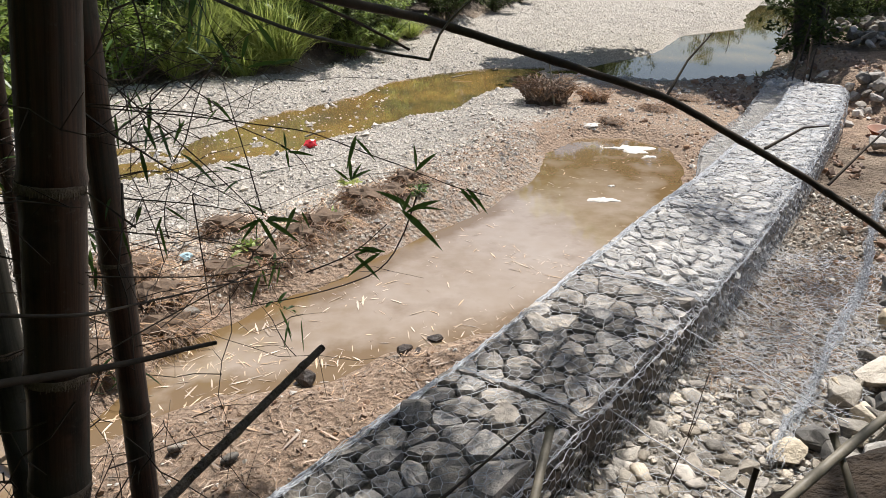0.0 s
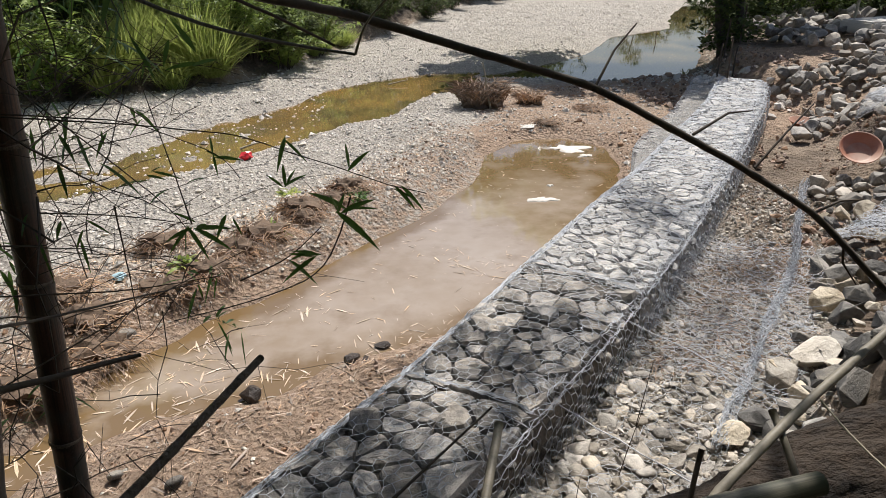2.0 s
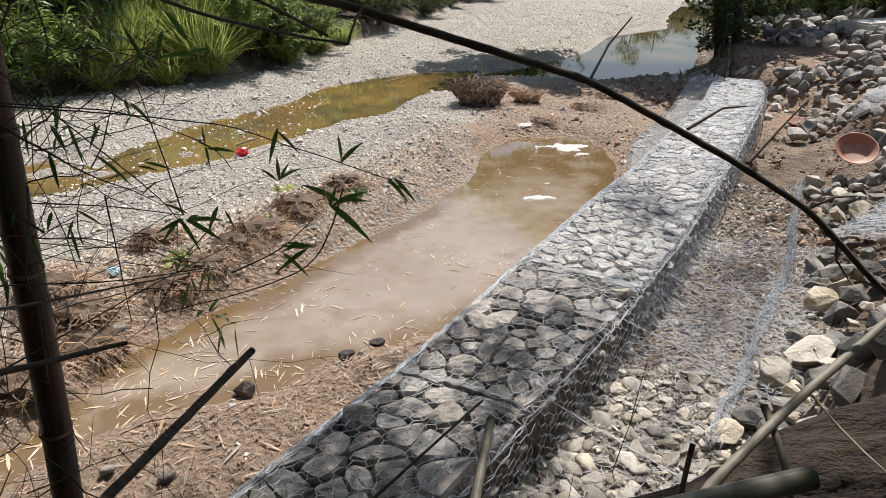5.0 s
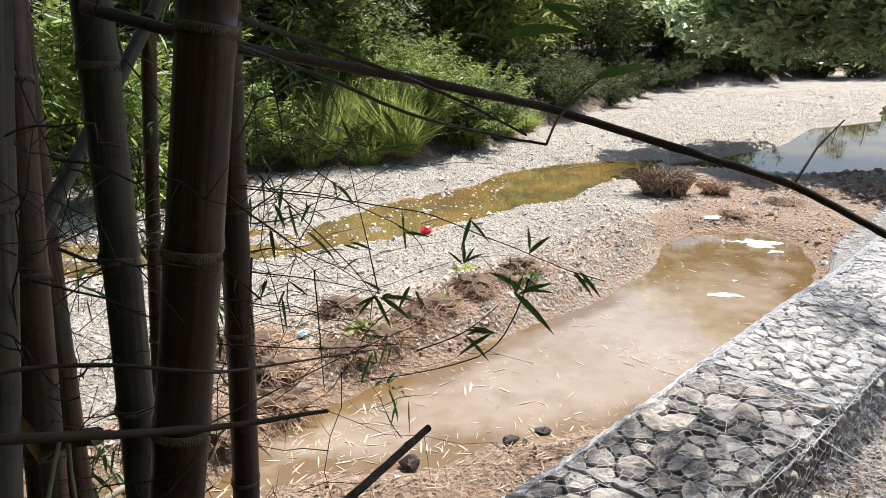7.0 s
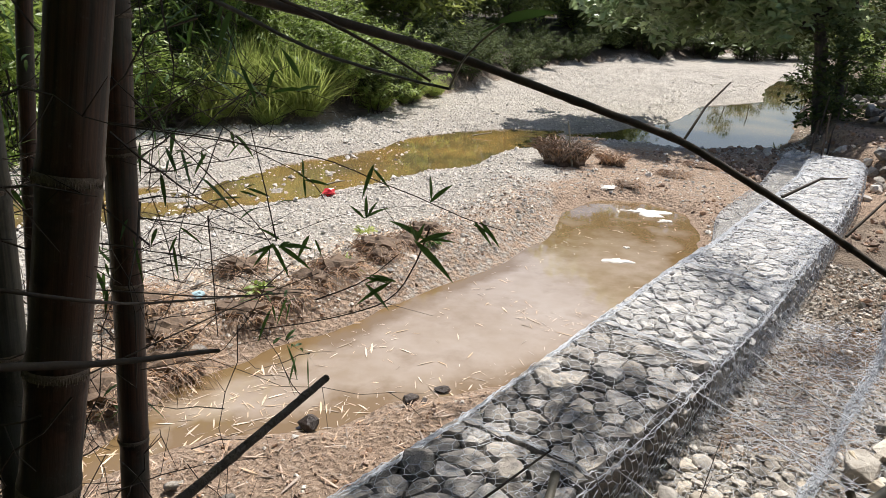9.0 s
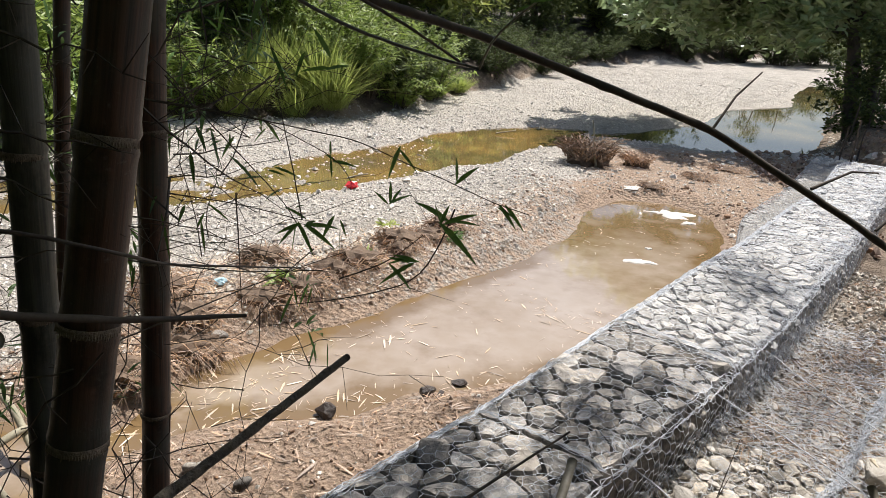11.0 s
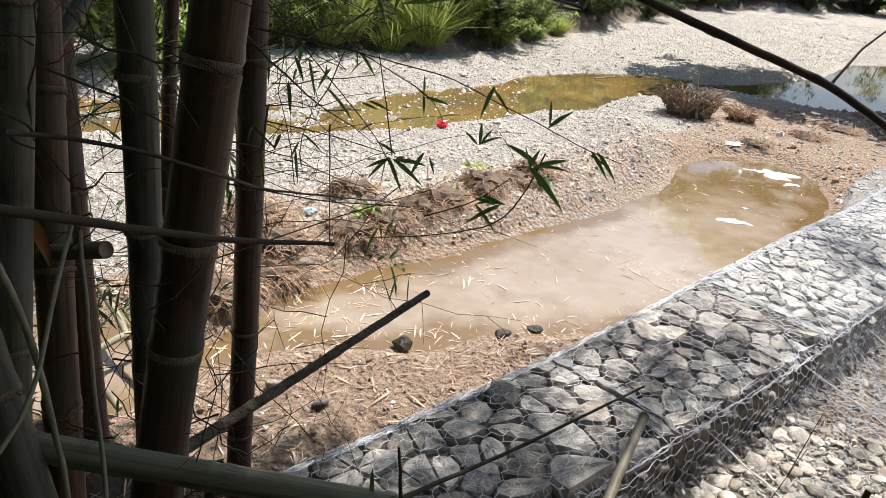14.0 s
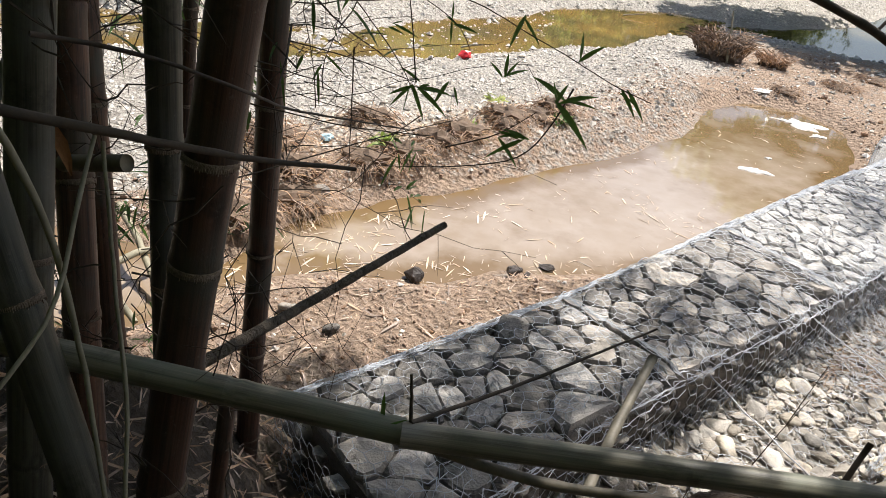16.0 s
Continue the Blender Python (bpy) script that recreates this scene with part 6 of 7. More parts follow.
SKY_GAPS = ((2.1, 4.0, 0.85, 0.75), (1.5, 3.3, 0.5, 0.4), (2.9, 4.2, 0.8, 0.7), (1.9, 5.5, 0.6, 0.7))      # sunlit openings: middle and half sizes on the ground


def build_canopy():
    """Arching tops of the bamboo clump, high over the bank, that dapple the ground."""
    rng = np.random.default_rng(521)
    thing = tagged(empty("bamboo_canopy", (0, 0, 0)), "arching leafy bamboo tops above the bank", "bamboo")
    wood, P = [], []
    for n, (bx, by, ex, ey, ez) in enumerate(((-0.5, 0.9, 0.7, 5.8, 5.9), (-0.9, 1.3, 1.7, 6.7, 6.0), (-1.0, 1.0, 0.2, 4.4, 6.2), (-1.2, 1.6, 2.2, 7.6, 6.3), (-0.8, 0.4, 1.4, 2.6, 5.6), (-0.9, 1.0, 5.2, 9.2, 6.6), (-1.2, 0.8, -1.4, 3.2, 6.0), (0.4, 0.6, 5.6, 9.6, 6.6), (0.3, 0.2, 3.2, 3.2, 6.0), (-0.2, 1.2, 3.9, 9.3, 6.4), (0.0, 1.0, 5.0, 10.9, 6.6), (0.3, 0.1, 2.6, 2.9, 5.8), (0.5, -0.2, 3.4, 2.5, 6.0), (0.1, 1.2, 1.9, 6.1, 6.2), (-0.3, 1.2, 1.3, 5.6, 6.0), (0.2, 1.2, 2.2, 5.6, 6.0), (0.3, 1.0, 2.5, 6.4, 6.2), (0.0, 1.2, 1.7, 5.9, 6.4), (-0.8, 1.2, -0.3, 6.0, 6.2), (-0.6, 1.2, 0.5, 6.3, 6.0), (-0.7, 1.2, 0.0, 6.6, 6.2), (-0.9, 1.3, -0.6, 6.4, 6.2), (-0.5, 1.3, 0.3, 6.1, 6.1),
                                               (0.3, -0.5, 2.8, 0.4, 5.2), (-0.3, -0.6, 1.5, 1.0, 5.0), (0.2, -1.0, 3.5, 1.0, 5.4), (-0.5, -1.2, 0.5, 0.6, 5.2), (0.4, -0.2, 3.6, 1.3, 4.6), (0.8, -1.4, 3.8, -0.4, 4.8), (0.0, -0.8, 2.0, 0.3, 4.8))):
        p = wavy((bx, by, 5.0), (ex, ey, ez), 14, 0.02, 1.0, 700 + n)
        wood.append(tube(p, 0.03, 0.008, 6))
        lit = rng.uniform(0, 1, 14)
        for k in range(3, 14):
            if (n in (5, 7) and k < 10) or lit[k] < 0.45:
                continue
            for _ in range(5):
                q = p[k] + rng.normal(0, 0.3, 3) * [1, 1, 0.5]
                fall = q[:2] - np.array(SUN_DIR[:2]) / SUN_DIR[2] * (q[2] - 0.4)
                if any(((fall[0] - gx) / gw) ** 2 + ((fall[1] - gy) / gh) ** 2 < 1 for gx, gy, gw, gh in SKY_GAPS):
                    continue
                wood.append(tube([p[k], (p[k] + q) / 2 + [0, 0, 0.05], q], 0.005, 0.002, 3))
                P.append(q)
    v, f = joined(wood)
    part("arching_top", mesh_of("arching_top", v, f, M_CULM_GREEN, True), thing)
    P = np.array(P)
    n = len(P) * 30
    c = np.repeat(P, 30, 0) + rng.normal(0, 0.16, (n, 3))
    W = rng.normal(0, 1, (n, 3)) * [1, 1, 0.5] + [0, 0, -0.3]
    v, f = blades(c, W, rng.uniform(0.12, 0.24, n), rng.uniform(0.024, 0.044, n), 0.3, rng, COARSE)
    part("foliage", mesh_of("foliage", v, f, M_BAMBOO_LEAF), thing)


# ---- branches, twigs and leaves of the clump ----
def twig(name, points, r0, r1, label, material=M_TWIG, category="twig", group="twigs of the clump", knots=True, seed=0):
    """A thin branch through a few points, with small swellings at its joints."""
    p = np.array(points, float)
    t = np.concatenate([[0], np.cumsum(np.linalg.norm(np.diff(p, axis=0), axis=1))])
    n = max(8, int(t[-1] / 0.03))
    s = np.linspace(0, t[-1], n)
    q = np.column_stack([np.interp(s, t, p[:, k]) for k in range(3)])
    for _ in range(3):
        q[1:-1] = (q[:-2] + 2 * q[1:-1] + q[2:]) / 4
    rng = np.random.default_rng(seed + len(name) + n)
    q[1:-1] += rng.normal(0, 0.0004, (n - 2, 3))
    rad = np.linspace(r0, r1, n)
    if knots:
        rad[::9] *= 1.12
    v, f = tube(q, r0, radii=rad, sides=7 if r0 > 0.004 else 5)
    faces = [f]
    k = 7 if r0 > 0.004 else 5
    faces.append(np.array([list(range(k))[::-1], list(range(len(v) - k, len(v)))]))
    return tagged(part(name, mesh_of(name, v, faces, material, True)), label, category, group)


def sprig(place, count, size, seed, face=(0, -1, 0.1), way=(0.2, 0, -0.5), spread=1.2, label="sprig of narrow green bamboo leaves on a thin twig"):
    """A fan of bamboo leaves at the end of a twig: each leaf an object of its own under the sprig."""
    rng = np.random.default_rng(seed)
    thing = tagged(empty("bamboo_sprig", place), label, "bamboo leaves", "sprigs of bamboo leaves")
    base = math.atan2(way[2], way[0])
    for k in range(count):
        a = base + spread * (k / max(count - 1, 1) - 0.5) * 2 + rng.normal(0, 0.12)
        d = np.array([[math.cos(a), rng.normal(0, 0.3), math.sin(a)]])
        o = np.array([[rng.normal(0, 0.008), rng.normal(0, 0.01), rng.normal(0, 0.008)]])
        l = size * rng.uniform(0.65, 1.15)
        n = 1
        dd = d / np.linalg.norm(d)
        side = np.cross(dd, np.array([face]) + rng.normal(0, 0.45, (1, 3)))
        side /= np.linalg.norm(side)
        up = np.cross(side, dd)
        rows = []
        for t, w in ((0, 0.1), (0.1, 0.55), (0.3, 1), (0.55, 0.9), (0.8, 0.5), (1, 0.02)):
            c = o + dd * l * t + np.array([[0, 0, -0.18 * l * t * t]])
            rows += [c + side * l * 0.065 * w + up * 0.012 * w * l, c, c - side * l * 0.065 * w + up * 0.012 * w * l]
        v = np.concatenate(rows)
        q = np.array([[3 * i + j, 3 * i + j + 1, 3 * i + j + 4, 3 * i + j + 3] for i in range(5) for j in (0, 1)])
        part("leaf", mesh_of("leaf", v, q, M_BAMBOO_LEAF, True), thing)
    return thing


def build_branches():
    main = twig("bamboo_branch", [(-0.80, 1.15, 3.26), (-0.57, 1.21, 3.19), (-0.33, 1.5, 3.12), (-0.02, 1.73, 3.03), (0.59, 1.81, 2.83), (0.98, 1.78, 2.62), (1.19, 1.7, 2.49), (1.34, 1.58, 2.32), (1.43, 1.52, 2.24), (1.6, 1.4, 2.08)],
                0.0115, 0.0085, "long thin dark bamboo branch hanging across the view", M_TWIG, "branch", "branches of the clump")
    for n, pts in enumerate(([(0.59, 1.81, 2.83), (0.66, 1.89, 2.91), (0.74, 1.96, 2.97)], [(1.03, 1.76, 2.61), (1.14, 1.82, 2.69), (1.24, 1.88, 2.75)], [(0.86, 1.79, 2.70), (0.98, 1.85, 2.74), (1.08, 1.91, 2.73)], [(1.19, 1.71, 2.49), (1.28, 1.74, 2.51), (1.37, 1.77, 2.5)], [(1.26, 1.66, 2.42), (1.27, 1.66, 2.36), (1.31, 1.64, 2.30)])):
        v, f = tube(np.array(pts), 0.0045, 0.002, 6)
        part("side_twig", mesh_of("side_twig", v, f, M_TWIG, True), main)
    twig("bamboo_branch", [(-0.56, 1.06, 3.22), (-0.39, 1.28, 3.12), (-0.28, 1.37, 3.05), (-0.14, 1.47, 3.0), (-0.01, 1.52, 2.97)], 0.0042, 0.003, "green side branch of the bamboo clump", M_CULM_GREEN, "branch", "branches of the clump")
    twig("bamboo_branch", [(-0.56, 1.02, 3.27), (-0.52, 1.12, 3.24), (-0.44, 1.31, 3.19), (-0.28, 1.46, 3.11), (-0.16, 1.57, 3.04), (-0.06, 1.67, 2.97)], 0.0055, 0.003, "brown side branch of the bamboo clump", M_TWIG, "branch", "branches of the clump")
    twig("leaf_twig", [(-0.01, 1.52, 2.97), (0.01, 1.48, 3.04), (0.13, 1.44, 3.14)], 0.003, 0.002, "thin pale twig with long fresh leaves", M_TWIG_PALE)
    sprig((0.08, 1.46, 3.115), 1, 0.17, 3, way=(1, 0, 0.2), spread=0, label="long bright green bamboo leaf on a twig")
    sprig((0.08, 1.46, 3.12), 1, 0.06, 4, way=(-1, 0, -0.3), spread=0, label="short bright green bamboo leaf on a twig")
    sprig((-0.1, 1.49, 3.19), 1, 0.21, 5, way=(1, 0, 0.3), spread=0, label="long green bamboo leaf in sunlight")
    sprig((-0.1, 1.49, 3.18), 1, 0.1, 6, way=(-1, 0, 0.6), spread=0, label="green bamboo leaf in sunlight")
    sprig((-0.02, 1.49, 3.26), 2, 0.11, 7, way=(1, 0, -0.2), spread=0.25)
    sprig((-0.39, 1.76, 2.94), 3, 0.1, 8, way=(-0.3, 0, 0.8), spread=1.3)
    twig("snag", [(-0.66, 0.58, 2.775), (-0.58, 0.67, 2.73), (-0.47, 0.84, 2.65), (-0.36, 1.01, 2.59)], 0.0075, 0.0035, "bare dark snag branch across the culms")
    for n, pts in enumerate(([(-0.550, 0.556, 2.878), (-0.508, 0.626, 2.858), (-0.456, 0.679, 2.830), (-0.416, 0.748, 2.789), (-0.452, 0.934, 2.702), (-0.365, 1.405, 2.524)], [(-0.89, 1.88, 2.53), (-0.67, 1.86, 2.52), (-0.49, 1.85, 2.49)], [(-0.49, 1.85, 2.49), (-0.52, 1.88, 2.61), (-0.59, 1.96, 2.84)],
                             [(-0.9, 1.93, 2.86), (-0.7, 1.89, 2.68), (-0.54, 1.85, 2.54), (-0.46, 1.85, 2.4)], [(-1.0, 1.9, 2.8), (-0.63, 1.93, 2.76), (-0.5, 1.96, 2.69), (-0.4, 1.97, 2.64), (-0.37, 1.96, 2.58)],
                             [(-1.0, 1.8, 2.82), (-0.6, 1.84, 2.77), (-0.33, 1.85, 2.73), (-0.2, 1.8, 2.69), (-0.08, 1.76, 2.66), (0.04, 1.72, 2.62), (0.14, 1.7, 2.6)], [(-0.9, 1.5, 2.47), (-0.6, 1.62, 2.41), (-0.39, 1.68, 2.41)],
                             [(-0.9, 1.3, 2.28), (-0.8, 1.36, 2.32), (-0.58, 1.61, 2.37), (-0.49, 1.7, 2.39), (-0.36, 1.8, 2.42)], [(-0.65, 1.77, 2.58), (-0.63, 1.72, 2.4), (-0.61, 1.67, 2.27)],
                             [(-0.05, 1.7, 2.6), (-0.09, 1.7, 2.48), (-0.14, 1.67, 2.4), (-0.3, 1.63, 2.36), (-0.5, 1.6, 2.33)], [(-0.36, 1.75, 2.36), (-0.21, 1.68, 2.45), (-0.13, 1.71, 2.52)])):
        twig("twig", pts, 0.0023 if n else 0.003, 0.0012, "thin bare bamboo twig", seed=n)
    rows = (((-0.49, 1.85, 2.49), 8, 0.125, (0.2, 0, -1), 2.2), ((-0.39, 1.87, 2.5), 3, 0.09, (-0.1, 0, -1), 0.5), ((-0.08, 1.71, 2.55), 6, 0.12, (0.4, 0, 0.6), 1.4), ((-0.21, 1.68, 2.45), 4, 0.08, (0.6, 0, 0.1), 1.0),
            ((0.07, 1.72, 2.62), 3, 0.085, (1, 0, -0.75), 0.35), ((-0.05, 1.74, 2.66), 2, 0.12, (0.5, 0, 1), 0.3), ((-0.22, 1.8, 2.72), 2, 0.1, (0.3, 0, -1), 0.4), ((-0.59, 1.91, 2.62), 3, 0.07, (1, 0, 0.1), 0.5),
            ((-0.43, 1.96, 2.65), 4, 0.07, (0.4, 0, 0.3), 2.0), ((-0.76, 1.82, 2.5), 3, 0.09, (0.2, 0, -1), 0.7), ((-0.36, 2.73, 2.3), 4, 0.11, (0.3, 0, 1), 0.9), ((-0.14, 1.66, 2.46), 3, 0.11, (-1, 0, -0.1), 0.4))
    for n, (c, k, size, way, spread) in enumerate(rows):
        sprig(c, k, size, 20 + n, way=way, spread=spread)


def build_sticks():
    twig("broken_stick", [(-0.62, 0.84, 2.18), (-0.56, 1.21, 2.10), (-0.33, 1.73, 2.13)], 0.0135, 0.0105, "broken dark bamboo stick jutting over the pool", M_BARK, "stick", "sticks on the bank")
    twig("broken_stick", [(0.33, 1.66, 1.9), (0.24, 1.36, 1.86), (0.18, 1.12, 1.8), (0.1, 0.9, 1.55)], 0.013, 0.015, "weathered grey stick standing in the bank", M_CULM_DRY, "stick", "sticks on the bank")
    twig("thorn_twig", [forward(p) for p in ((-0.19, 0.92, 2.14), (-0.03, 1.11, 2.12), (0.27, 1.42, 2.15))], 0.0045, 0.0022, "thin dark twig growing from the pole")
    twig("thorn_twig", [forward(p) for p in ((-0.19, 0.92, 2.13), (-0.2, 0.94, 2.18), (-0.21, 0.96, 2.22))], 0.004, 0.0025, "short dark thorn growing from the pole")
    twig("low_branch", [forward(p) for p in ((-0.2, 0.9, 2.12), (-0.03, 0.94, 2.06), (0.12, 0.98, 2.02), (0.55, 1.06, 2.03))], 0.011, 0.008, "thin weathered branch under the pole", M_CULM_DRY, "branch")
    twig("broken_stick", [(1.44, 1.61, 2.2), (1.05, 1.38, 2.12), (0.74, 1.17, 2.07), (0.5, 0.98, 1.95), (0.3, 0.84, 1.5)], 0.0115, 0.0135, "weathered stick leaning over the bank's lip", M_CULM_DRY, "stick", "sticks on the bank")
    twig("spike", [(0.72, 1.24, 2.12), (0.67, 1.17, 2.01), (0.64, 1.12, 1.85), (0.62, 1.05, 1.45)], 0.006, 0.008, "short dark stem sticking up from soil", M_TWIG, "stick", "sticks on the bank")
    twig("peg", [(0.95, 1.36, 2.12), (0.95, 1.25, 2.06), (0.95, 1.15, 1.95), (0.95, 1.08, 1.45)], 0.009, 0.011, "short pale wooden peg in the soil", M_CULM_DRY, "stick", "sticks on the bank")
    twig("dry_stalk", [(1.08, 1.13, 2.42), (1.04, 1.06, 2.33), (0.98, 0.96, 2.22), (0.95, 0.9, 2.0), (0.93, 0.86, 1.45)], 0.0045, 0.006, "thin dry stalk at the bank's lip", M_TWIG_PALE)
    twig("dry_stalk", [(0.97, 1.23, 2.24), (0.97, 1.1, 2.23), (0.97, 0.98, 2.24)], 0.0025, 0.002, "thin dry stalk at the bank's lip", M_TWIG_PALE)
    for n, pts in enumerate(([(-0.64, 0.54, 2.84), (-0.6, 0.55, 2.76), (-0.57, 0.56, 2.64), (-0.54, 0.54, 2.48), (-0.46, 0.45, 2.3)], [(-0.56, 0.38, 2.49), (-0.53, 0.5, 2.57), (-0.58, 0.62, 2.66), (-0.62, 0.71, 2.7)], [(-0.6, 0.7, 2.7), (-0.57, 0.66, 2.66), (-0.53, 0.6, 2.54), (-0.48, 0.54, 2.44), (-0.44, 0.45, 2.3)])):
        twig("vine", pts, 0.005 if n == 0 else 0.003, 0.003, "pale dry bamboo shoot among the culms", M_TWIG_PALE, seed=n)
    bamboo("cut_stub", (-1.04, 1.11, 2.41), (-0.86, 1.08, 2.46), 0.018, 0.5, 0.4, "short sawn bamboo stub on a culm", M_CULM_DRY, "sticks on the bank", ring=False, ends=True)
    bamboo("leaning_culm", (-1.2, 1.17, 2.56), (-1.17, 1.4, 2.79), 0.019, 0.3, 0.1, "slim leaning bamboo culm between the others", M_CULM_GREEN, low=0.5, high=1.2)
    for n, (a, b) in enumerate((((-3.5, 4.3), (-2.6, 3.5)), ((-3.1, 3.3), (-2.75, 4.2)), ((-3.4, 3.6), (-2.6, 3.2)))):
        za, zb = float(ground_height(*a)), float(ground_height(*b))
        twig("dead_cane", [(*a, max(za, 0) + 0.2), ((a[0] + b[0]) / 2, (a[1] + b[1]) / 2, 0.25), (*b, max(zb, 0) + 0.05)], 0.03, 0.022, "pale dead bamboo cane lying by the water", M_TWIG_PALE, "cane", "dead canes by the water")


def build_thicket():
    """The mess of fine bare twigs and leaf tufts between the culms."""
    rng = np.random.default_rng(541)
    thing = tagged(empty("twig_thicket", (-1.2, 1.6, 0.6)), "tangle of fine bare twigs and leaves in the clump", "twigs")
    o = np.array([-1.2, 1.6, 0.6])
    parts = []
    P = []
    for n in range(300):
        a = np.array([rng.uniform(-2.6, -0.7), rng.uniform(1.3, 3.2), rng.uniform(1.2, 3.7)])
        d = rng.normal(0, 1, 3) * [1, 0.6, 0.6]
        d /= np.linalg.norm(d)
        l = rng.uniform(0.25, 0.9)
        p = wavy(a, a + d * l, 7, 0.08, 0, 800 + n)
        if p[:, 0].max() > -0.55 or np.any((p[:, 1] < 1.15)):
            continue
        parts.append(tube(p, rng.uniform(0.0015, 0.004), 0.001, 4))
        for k in (2, 4, 6):
            q = p[k] + rng.normal(0, 0.09, 3)
            parts.append(tube([p[k], q], 0.0015, 0.0008, 3))
        if rng.uniform() < 0.22:
            P += [p[5], p[6], p[4]]
    for n in range(16):
        a = np.array([rng.uniform(-1.15, -0.9), rng.uniform(1.9, 2.3), rng.uniform(1.9, 3.0)])
        l = rng.uniform(0.3, 0.95)
        b = a + np.array([l, rng.normal(0, 0.12), rng.normal(0.02, 0.16)])
        p = wavy(a, b, 10, 0.05, rng.uniform(-0.02, 0.1), 1000 + n)
        parts.append(tube(p, rng.uniform(0.001, 0.002), 0.0006, 4))
        for k in (4, 6, 8):
            if rng.uniform() < 0.6:
                q = p[k] + rng.normal(0, 0.07, 3) + [0.04, 0, -0.03]
                parts.append(tube([p[k], (p[k] + q) / 2 + [0, 0, 0.01], q], 0.0012, 0.0007, 3))
                if rng.uniform() < 0.14:
                    P += [q]
    # thorny side shoots close round the culms
    for n in range(90):
        a = np.array([rng.uniform(-1.25, -0.5), rng.uniform(0.72, 1.25), rng.uniform(1.9, 3.2)])
        if a[0] / a[1] > -0.52:
            continue
        l = rng.uniform(0.12, 0.42)
        d = rng.normal(0, 1, 3) * [1, 0.35, 0.75]
        b = a + d / np.linalg.norm(d) * l
        if b[0] / max(b[1], 0.3) > -0.38 or b[1] < 0.6:
            continue
        p = wavy(a, b, 8, 0.09, 0, 1100 + n)
        parts.append(tube(p, rng.uniform(0.0012, 0.0026), 0.0007, 4))
        for k in (2, 3, 5, 6):
            q = p[k] + rng.normal(0, 0.035, 3)
            parts.append(tube([p[k], q], 0.0011, 0.0005, 3))
    for n in range(170):
        P += [np.array([rng.uniform(-3.4, -1.25), rng.uniform(2.0, 4.2), rng.uniform(2.5, 4.3)])]
    v, f = joined(parts)
    tagged(part("twigwork", mesh_of("twigwork", v - o, f, M_TWIG), thing), kind="stuff")
    P = np.array(P)
    n = len(P) * 4
    c = np.repeat(P, 4, 0) + rng.normal(0, 0.03, (n, 3))
    v, f = blades(c - o, rng.normal(0, 1, (n, 3)) + [0, 0, -0.5], rng.uniform(0.06, 0.15, n), rng.uniform(0.009, 0.018, n), 0.3, rng)
    tagged(part("foliage", mesh_of("foliage", v, f, M_BAMBOO_LEAF), thing), kind="stuff")
    # unseen bamboo beside and behind the way, added to block sky light
    back = [limb_tree("bamboo_grove", 580 + k, 7.5, 1.8, 0.045, 0.27, 22, 180, M_FOREST, "unseen clump of tall bamboo added behind the path", "bamboo", low=0.05, long=4.5, clump_r=0.8, bark=M_CULM_GREEN, stems=9) for k in range(2)]
    for k, (x, y) in enumerate(((-3.4, -0.6), (0.6, -3.2), (-2.2, -3.0), (3.2, -2.2), (-5.2, 0.4), (-0.8, -5.5), (4.6, -4.6))):
        place_at(back[k % 2], x, y, 0.9 + 0.05 * k, 47 * k, k < 2)
    # greenery further left behind the clump
    for k, (x, y) in enumerate(((-8.6, 12.6), (-10.5, 10.6), (-12.5, 9.0))):
        g = limb_tree("bamboo_grove", 560 + k, 4.2, 1.1, 0.03, 0.16, 22, 190, M_SHRUB, "young leafy bamboo beside the water", "bamboo", low=0.1, long=5.0, clump_r=0.5, bark=M_CULM_GREEN, stems=6)
        place_at(g, x, y, 1.0, 40 * k, True)


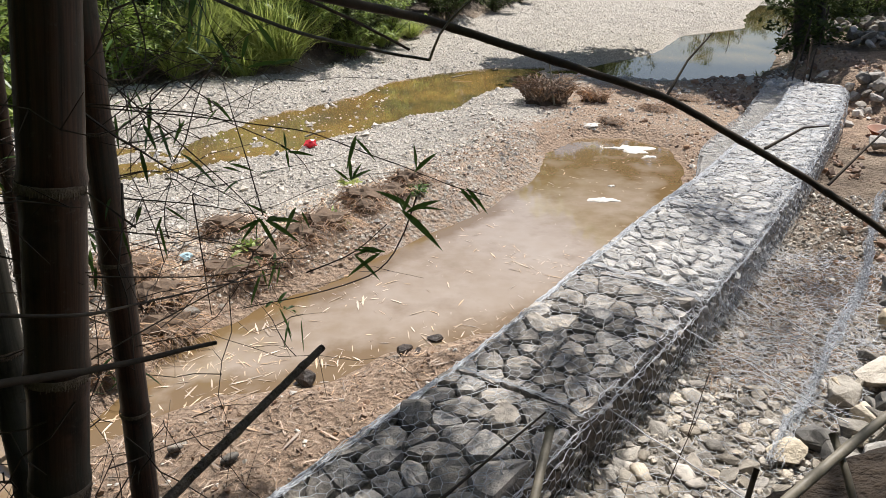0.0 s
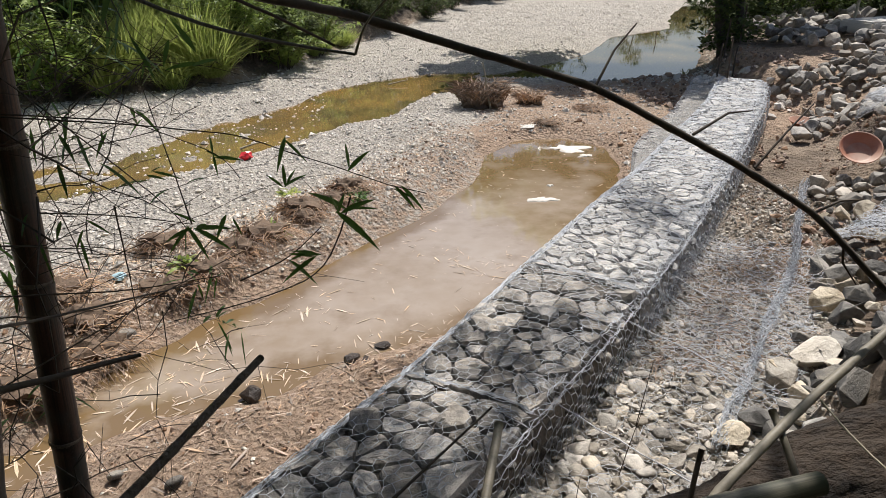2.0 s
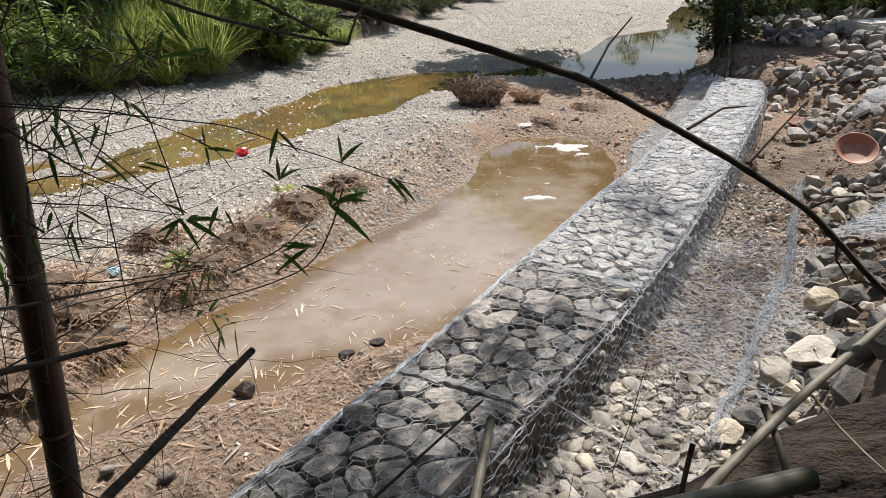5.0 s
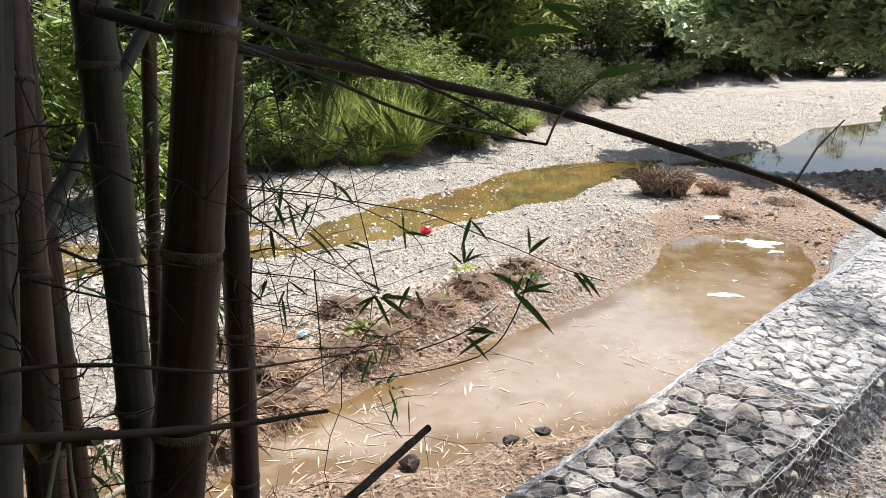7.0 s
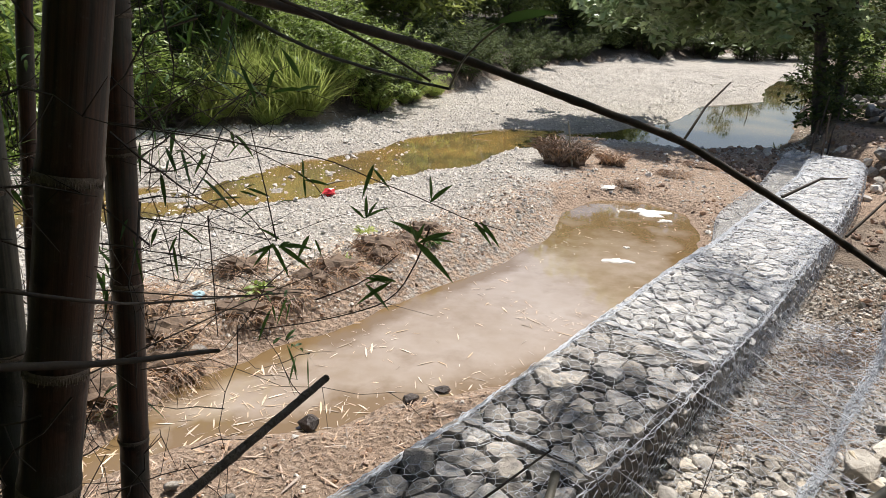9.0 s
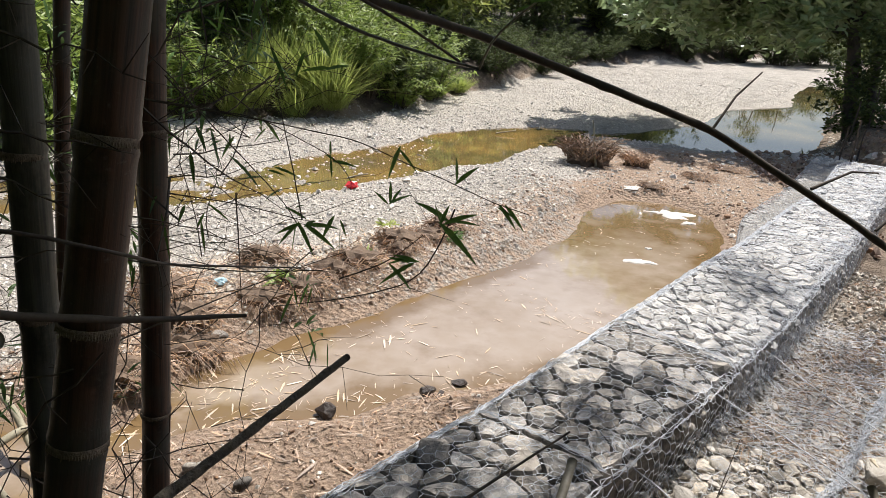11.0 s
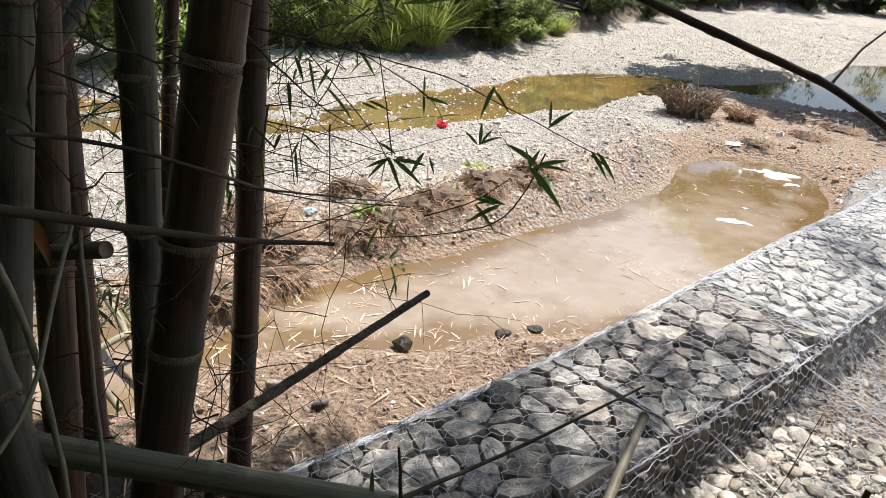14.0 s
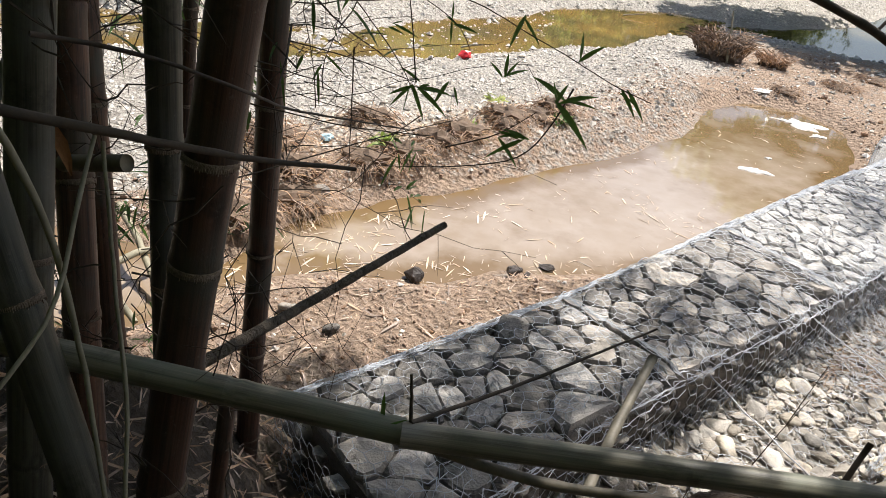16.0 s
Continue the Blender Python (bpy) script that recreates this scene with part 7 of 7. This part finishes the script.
def build_small_things():
    """A dry sheath, a leafy shoot on the pole, a scrap on the soil and stems among the stones."""
    rows = ((0.0, 0.004), (0.15, 0.014), (0.45, 0.02), (0.75, 0.013), (1.0, 0.002))
    at = Vector((-0.9, 0.93, 2.6))
    v = np.array([(w * k + 0.01 * math.sin(t * 3), 0.006 * (k == 0), -0.2 * t) for t, w in rows for k in (-1, 0, 1)])
    q = np.array([[3 * i + j, 3 * i + j + 1, 3 * i + j + 4, 3 * i + j + 3] for i in range(4) for j in (0, 1)])
    ob = tagged(part("dry_sheath", mesh_of("dry_sheath", v, q, M_SHEATH, True)), "hanging orange-brown dry bamboo sheath", "bamboo sheath")
    ob.matrix_basis = pose(*at, 0, -12, 40) @ Matrix.Diagonal((0.6, 0.6, 0.6, 1))
    sprig(forward((-0.25, 0.9, 2.13)), 4, 0.07, 63, way=(0.6, 0, 0.3), spread=1.0, label="small green leafy shoot on the bamboo pole")
    x, y = -0.86, 1.35
    v, f = COBBLES[7]
    ob = tagged(part("foil_scrap", mesh_of("foil_scrap", v, f, M_FOAM, False)), "crumpled pale foil scrap on dark soil", "scrap")
    ob.matrix_basis = pose(x, y, float(ground_height(x, y)) + 0.02, 20, 0, 30) @ Matrix.Diagonal((0.07, 0.05, 0.03, 1))
    for n, (x, y, h, lean) in enumerate(((1.35, 3.3, 0.55, 0.16), (1.62, 3.75, 0.5, 0.1), (0.95, 2.9, 0.35, 0.06))):
        z = float(ground_height(x, y))
        twig("thin_stem", [(x, y, z - 0.05), (x + lean * 0.4, y, z + h * 0.5), (x + lean, y + 0.05, z + h)], 0.004, 0.0015, "thin dark upright stem among the cobbles", M_TWIG, "stem", "stems among the cobbles", seed=n)


def build_bar_weeds():
    """Small weeds on the gravel bar and a scrap of blue plastic."""
    rng = np.random.default_rng(611)
    for x, y, h, n, mat, words in ((-1.26, 9.0, 0.3, 26, M_GRASS, "bright yellow-green seedling on pale gravel"), (-0.34, 8.3, 0.26, 60, M_BAMBOO_LEAF, "dark green weed on the gravel bar"),
                                   (-1.26, 7.34, 0.24, 46, M_SHRUB, "low green weed beside dead grass"), (-2.0, 6.6, 0.18, 24, M_SHRUB, "low green weed beside dead grass")):
        thing = tagged(empty("weed", (x, y, float(ground_height(x, y)))), words, "weed", "weeds on the gravel bar")
        W = np.column_stack([rng.normal(0, 0.8, (n, 2)), rng.uniform(0.3, 1.2, n)])
        v, f = blades(rng.normal(0, 0.05, (n, 3)) * [1, 1, 0.2], W, h * rng.uniform(0.5, 1.1, n), rng.uniform(0.02, 0.045, n), 0.4, rng)
        part("weed_leaves", mesh_of("weed_leaves", v, f, mat), thing)
    v, f = COBBLES[5]
    v = v * (1 + 0.3 * rng.normal(0, 1, (len(v), 1)))
    ob = tagged(part("plastic_scrap", mesh_of("plastic_scrap", v, f, M_BLUE, False)), "crumpled pale blue plastic scrap in dead grass", "scrap")
    ob.matrix_basis = pose(-2.52, 6.31, float(ground_height(-2.52, 6.31)) + 0.05, 0, 0, 10) @ Matrix.Diagonal((0.13, 0.1, 0.12, 1))


build_far_bank()
build_bar_weeds()
build_river_tree()
build_canopy()
build_branches()
build_sticks()
build_thicket()
build_small_things()
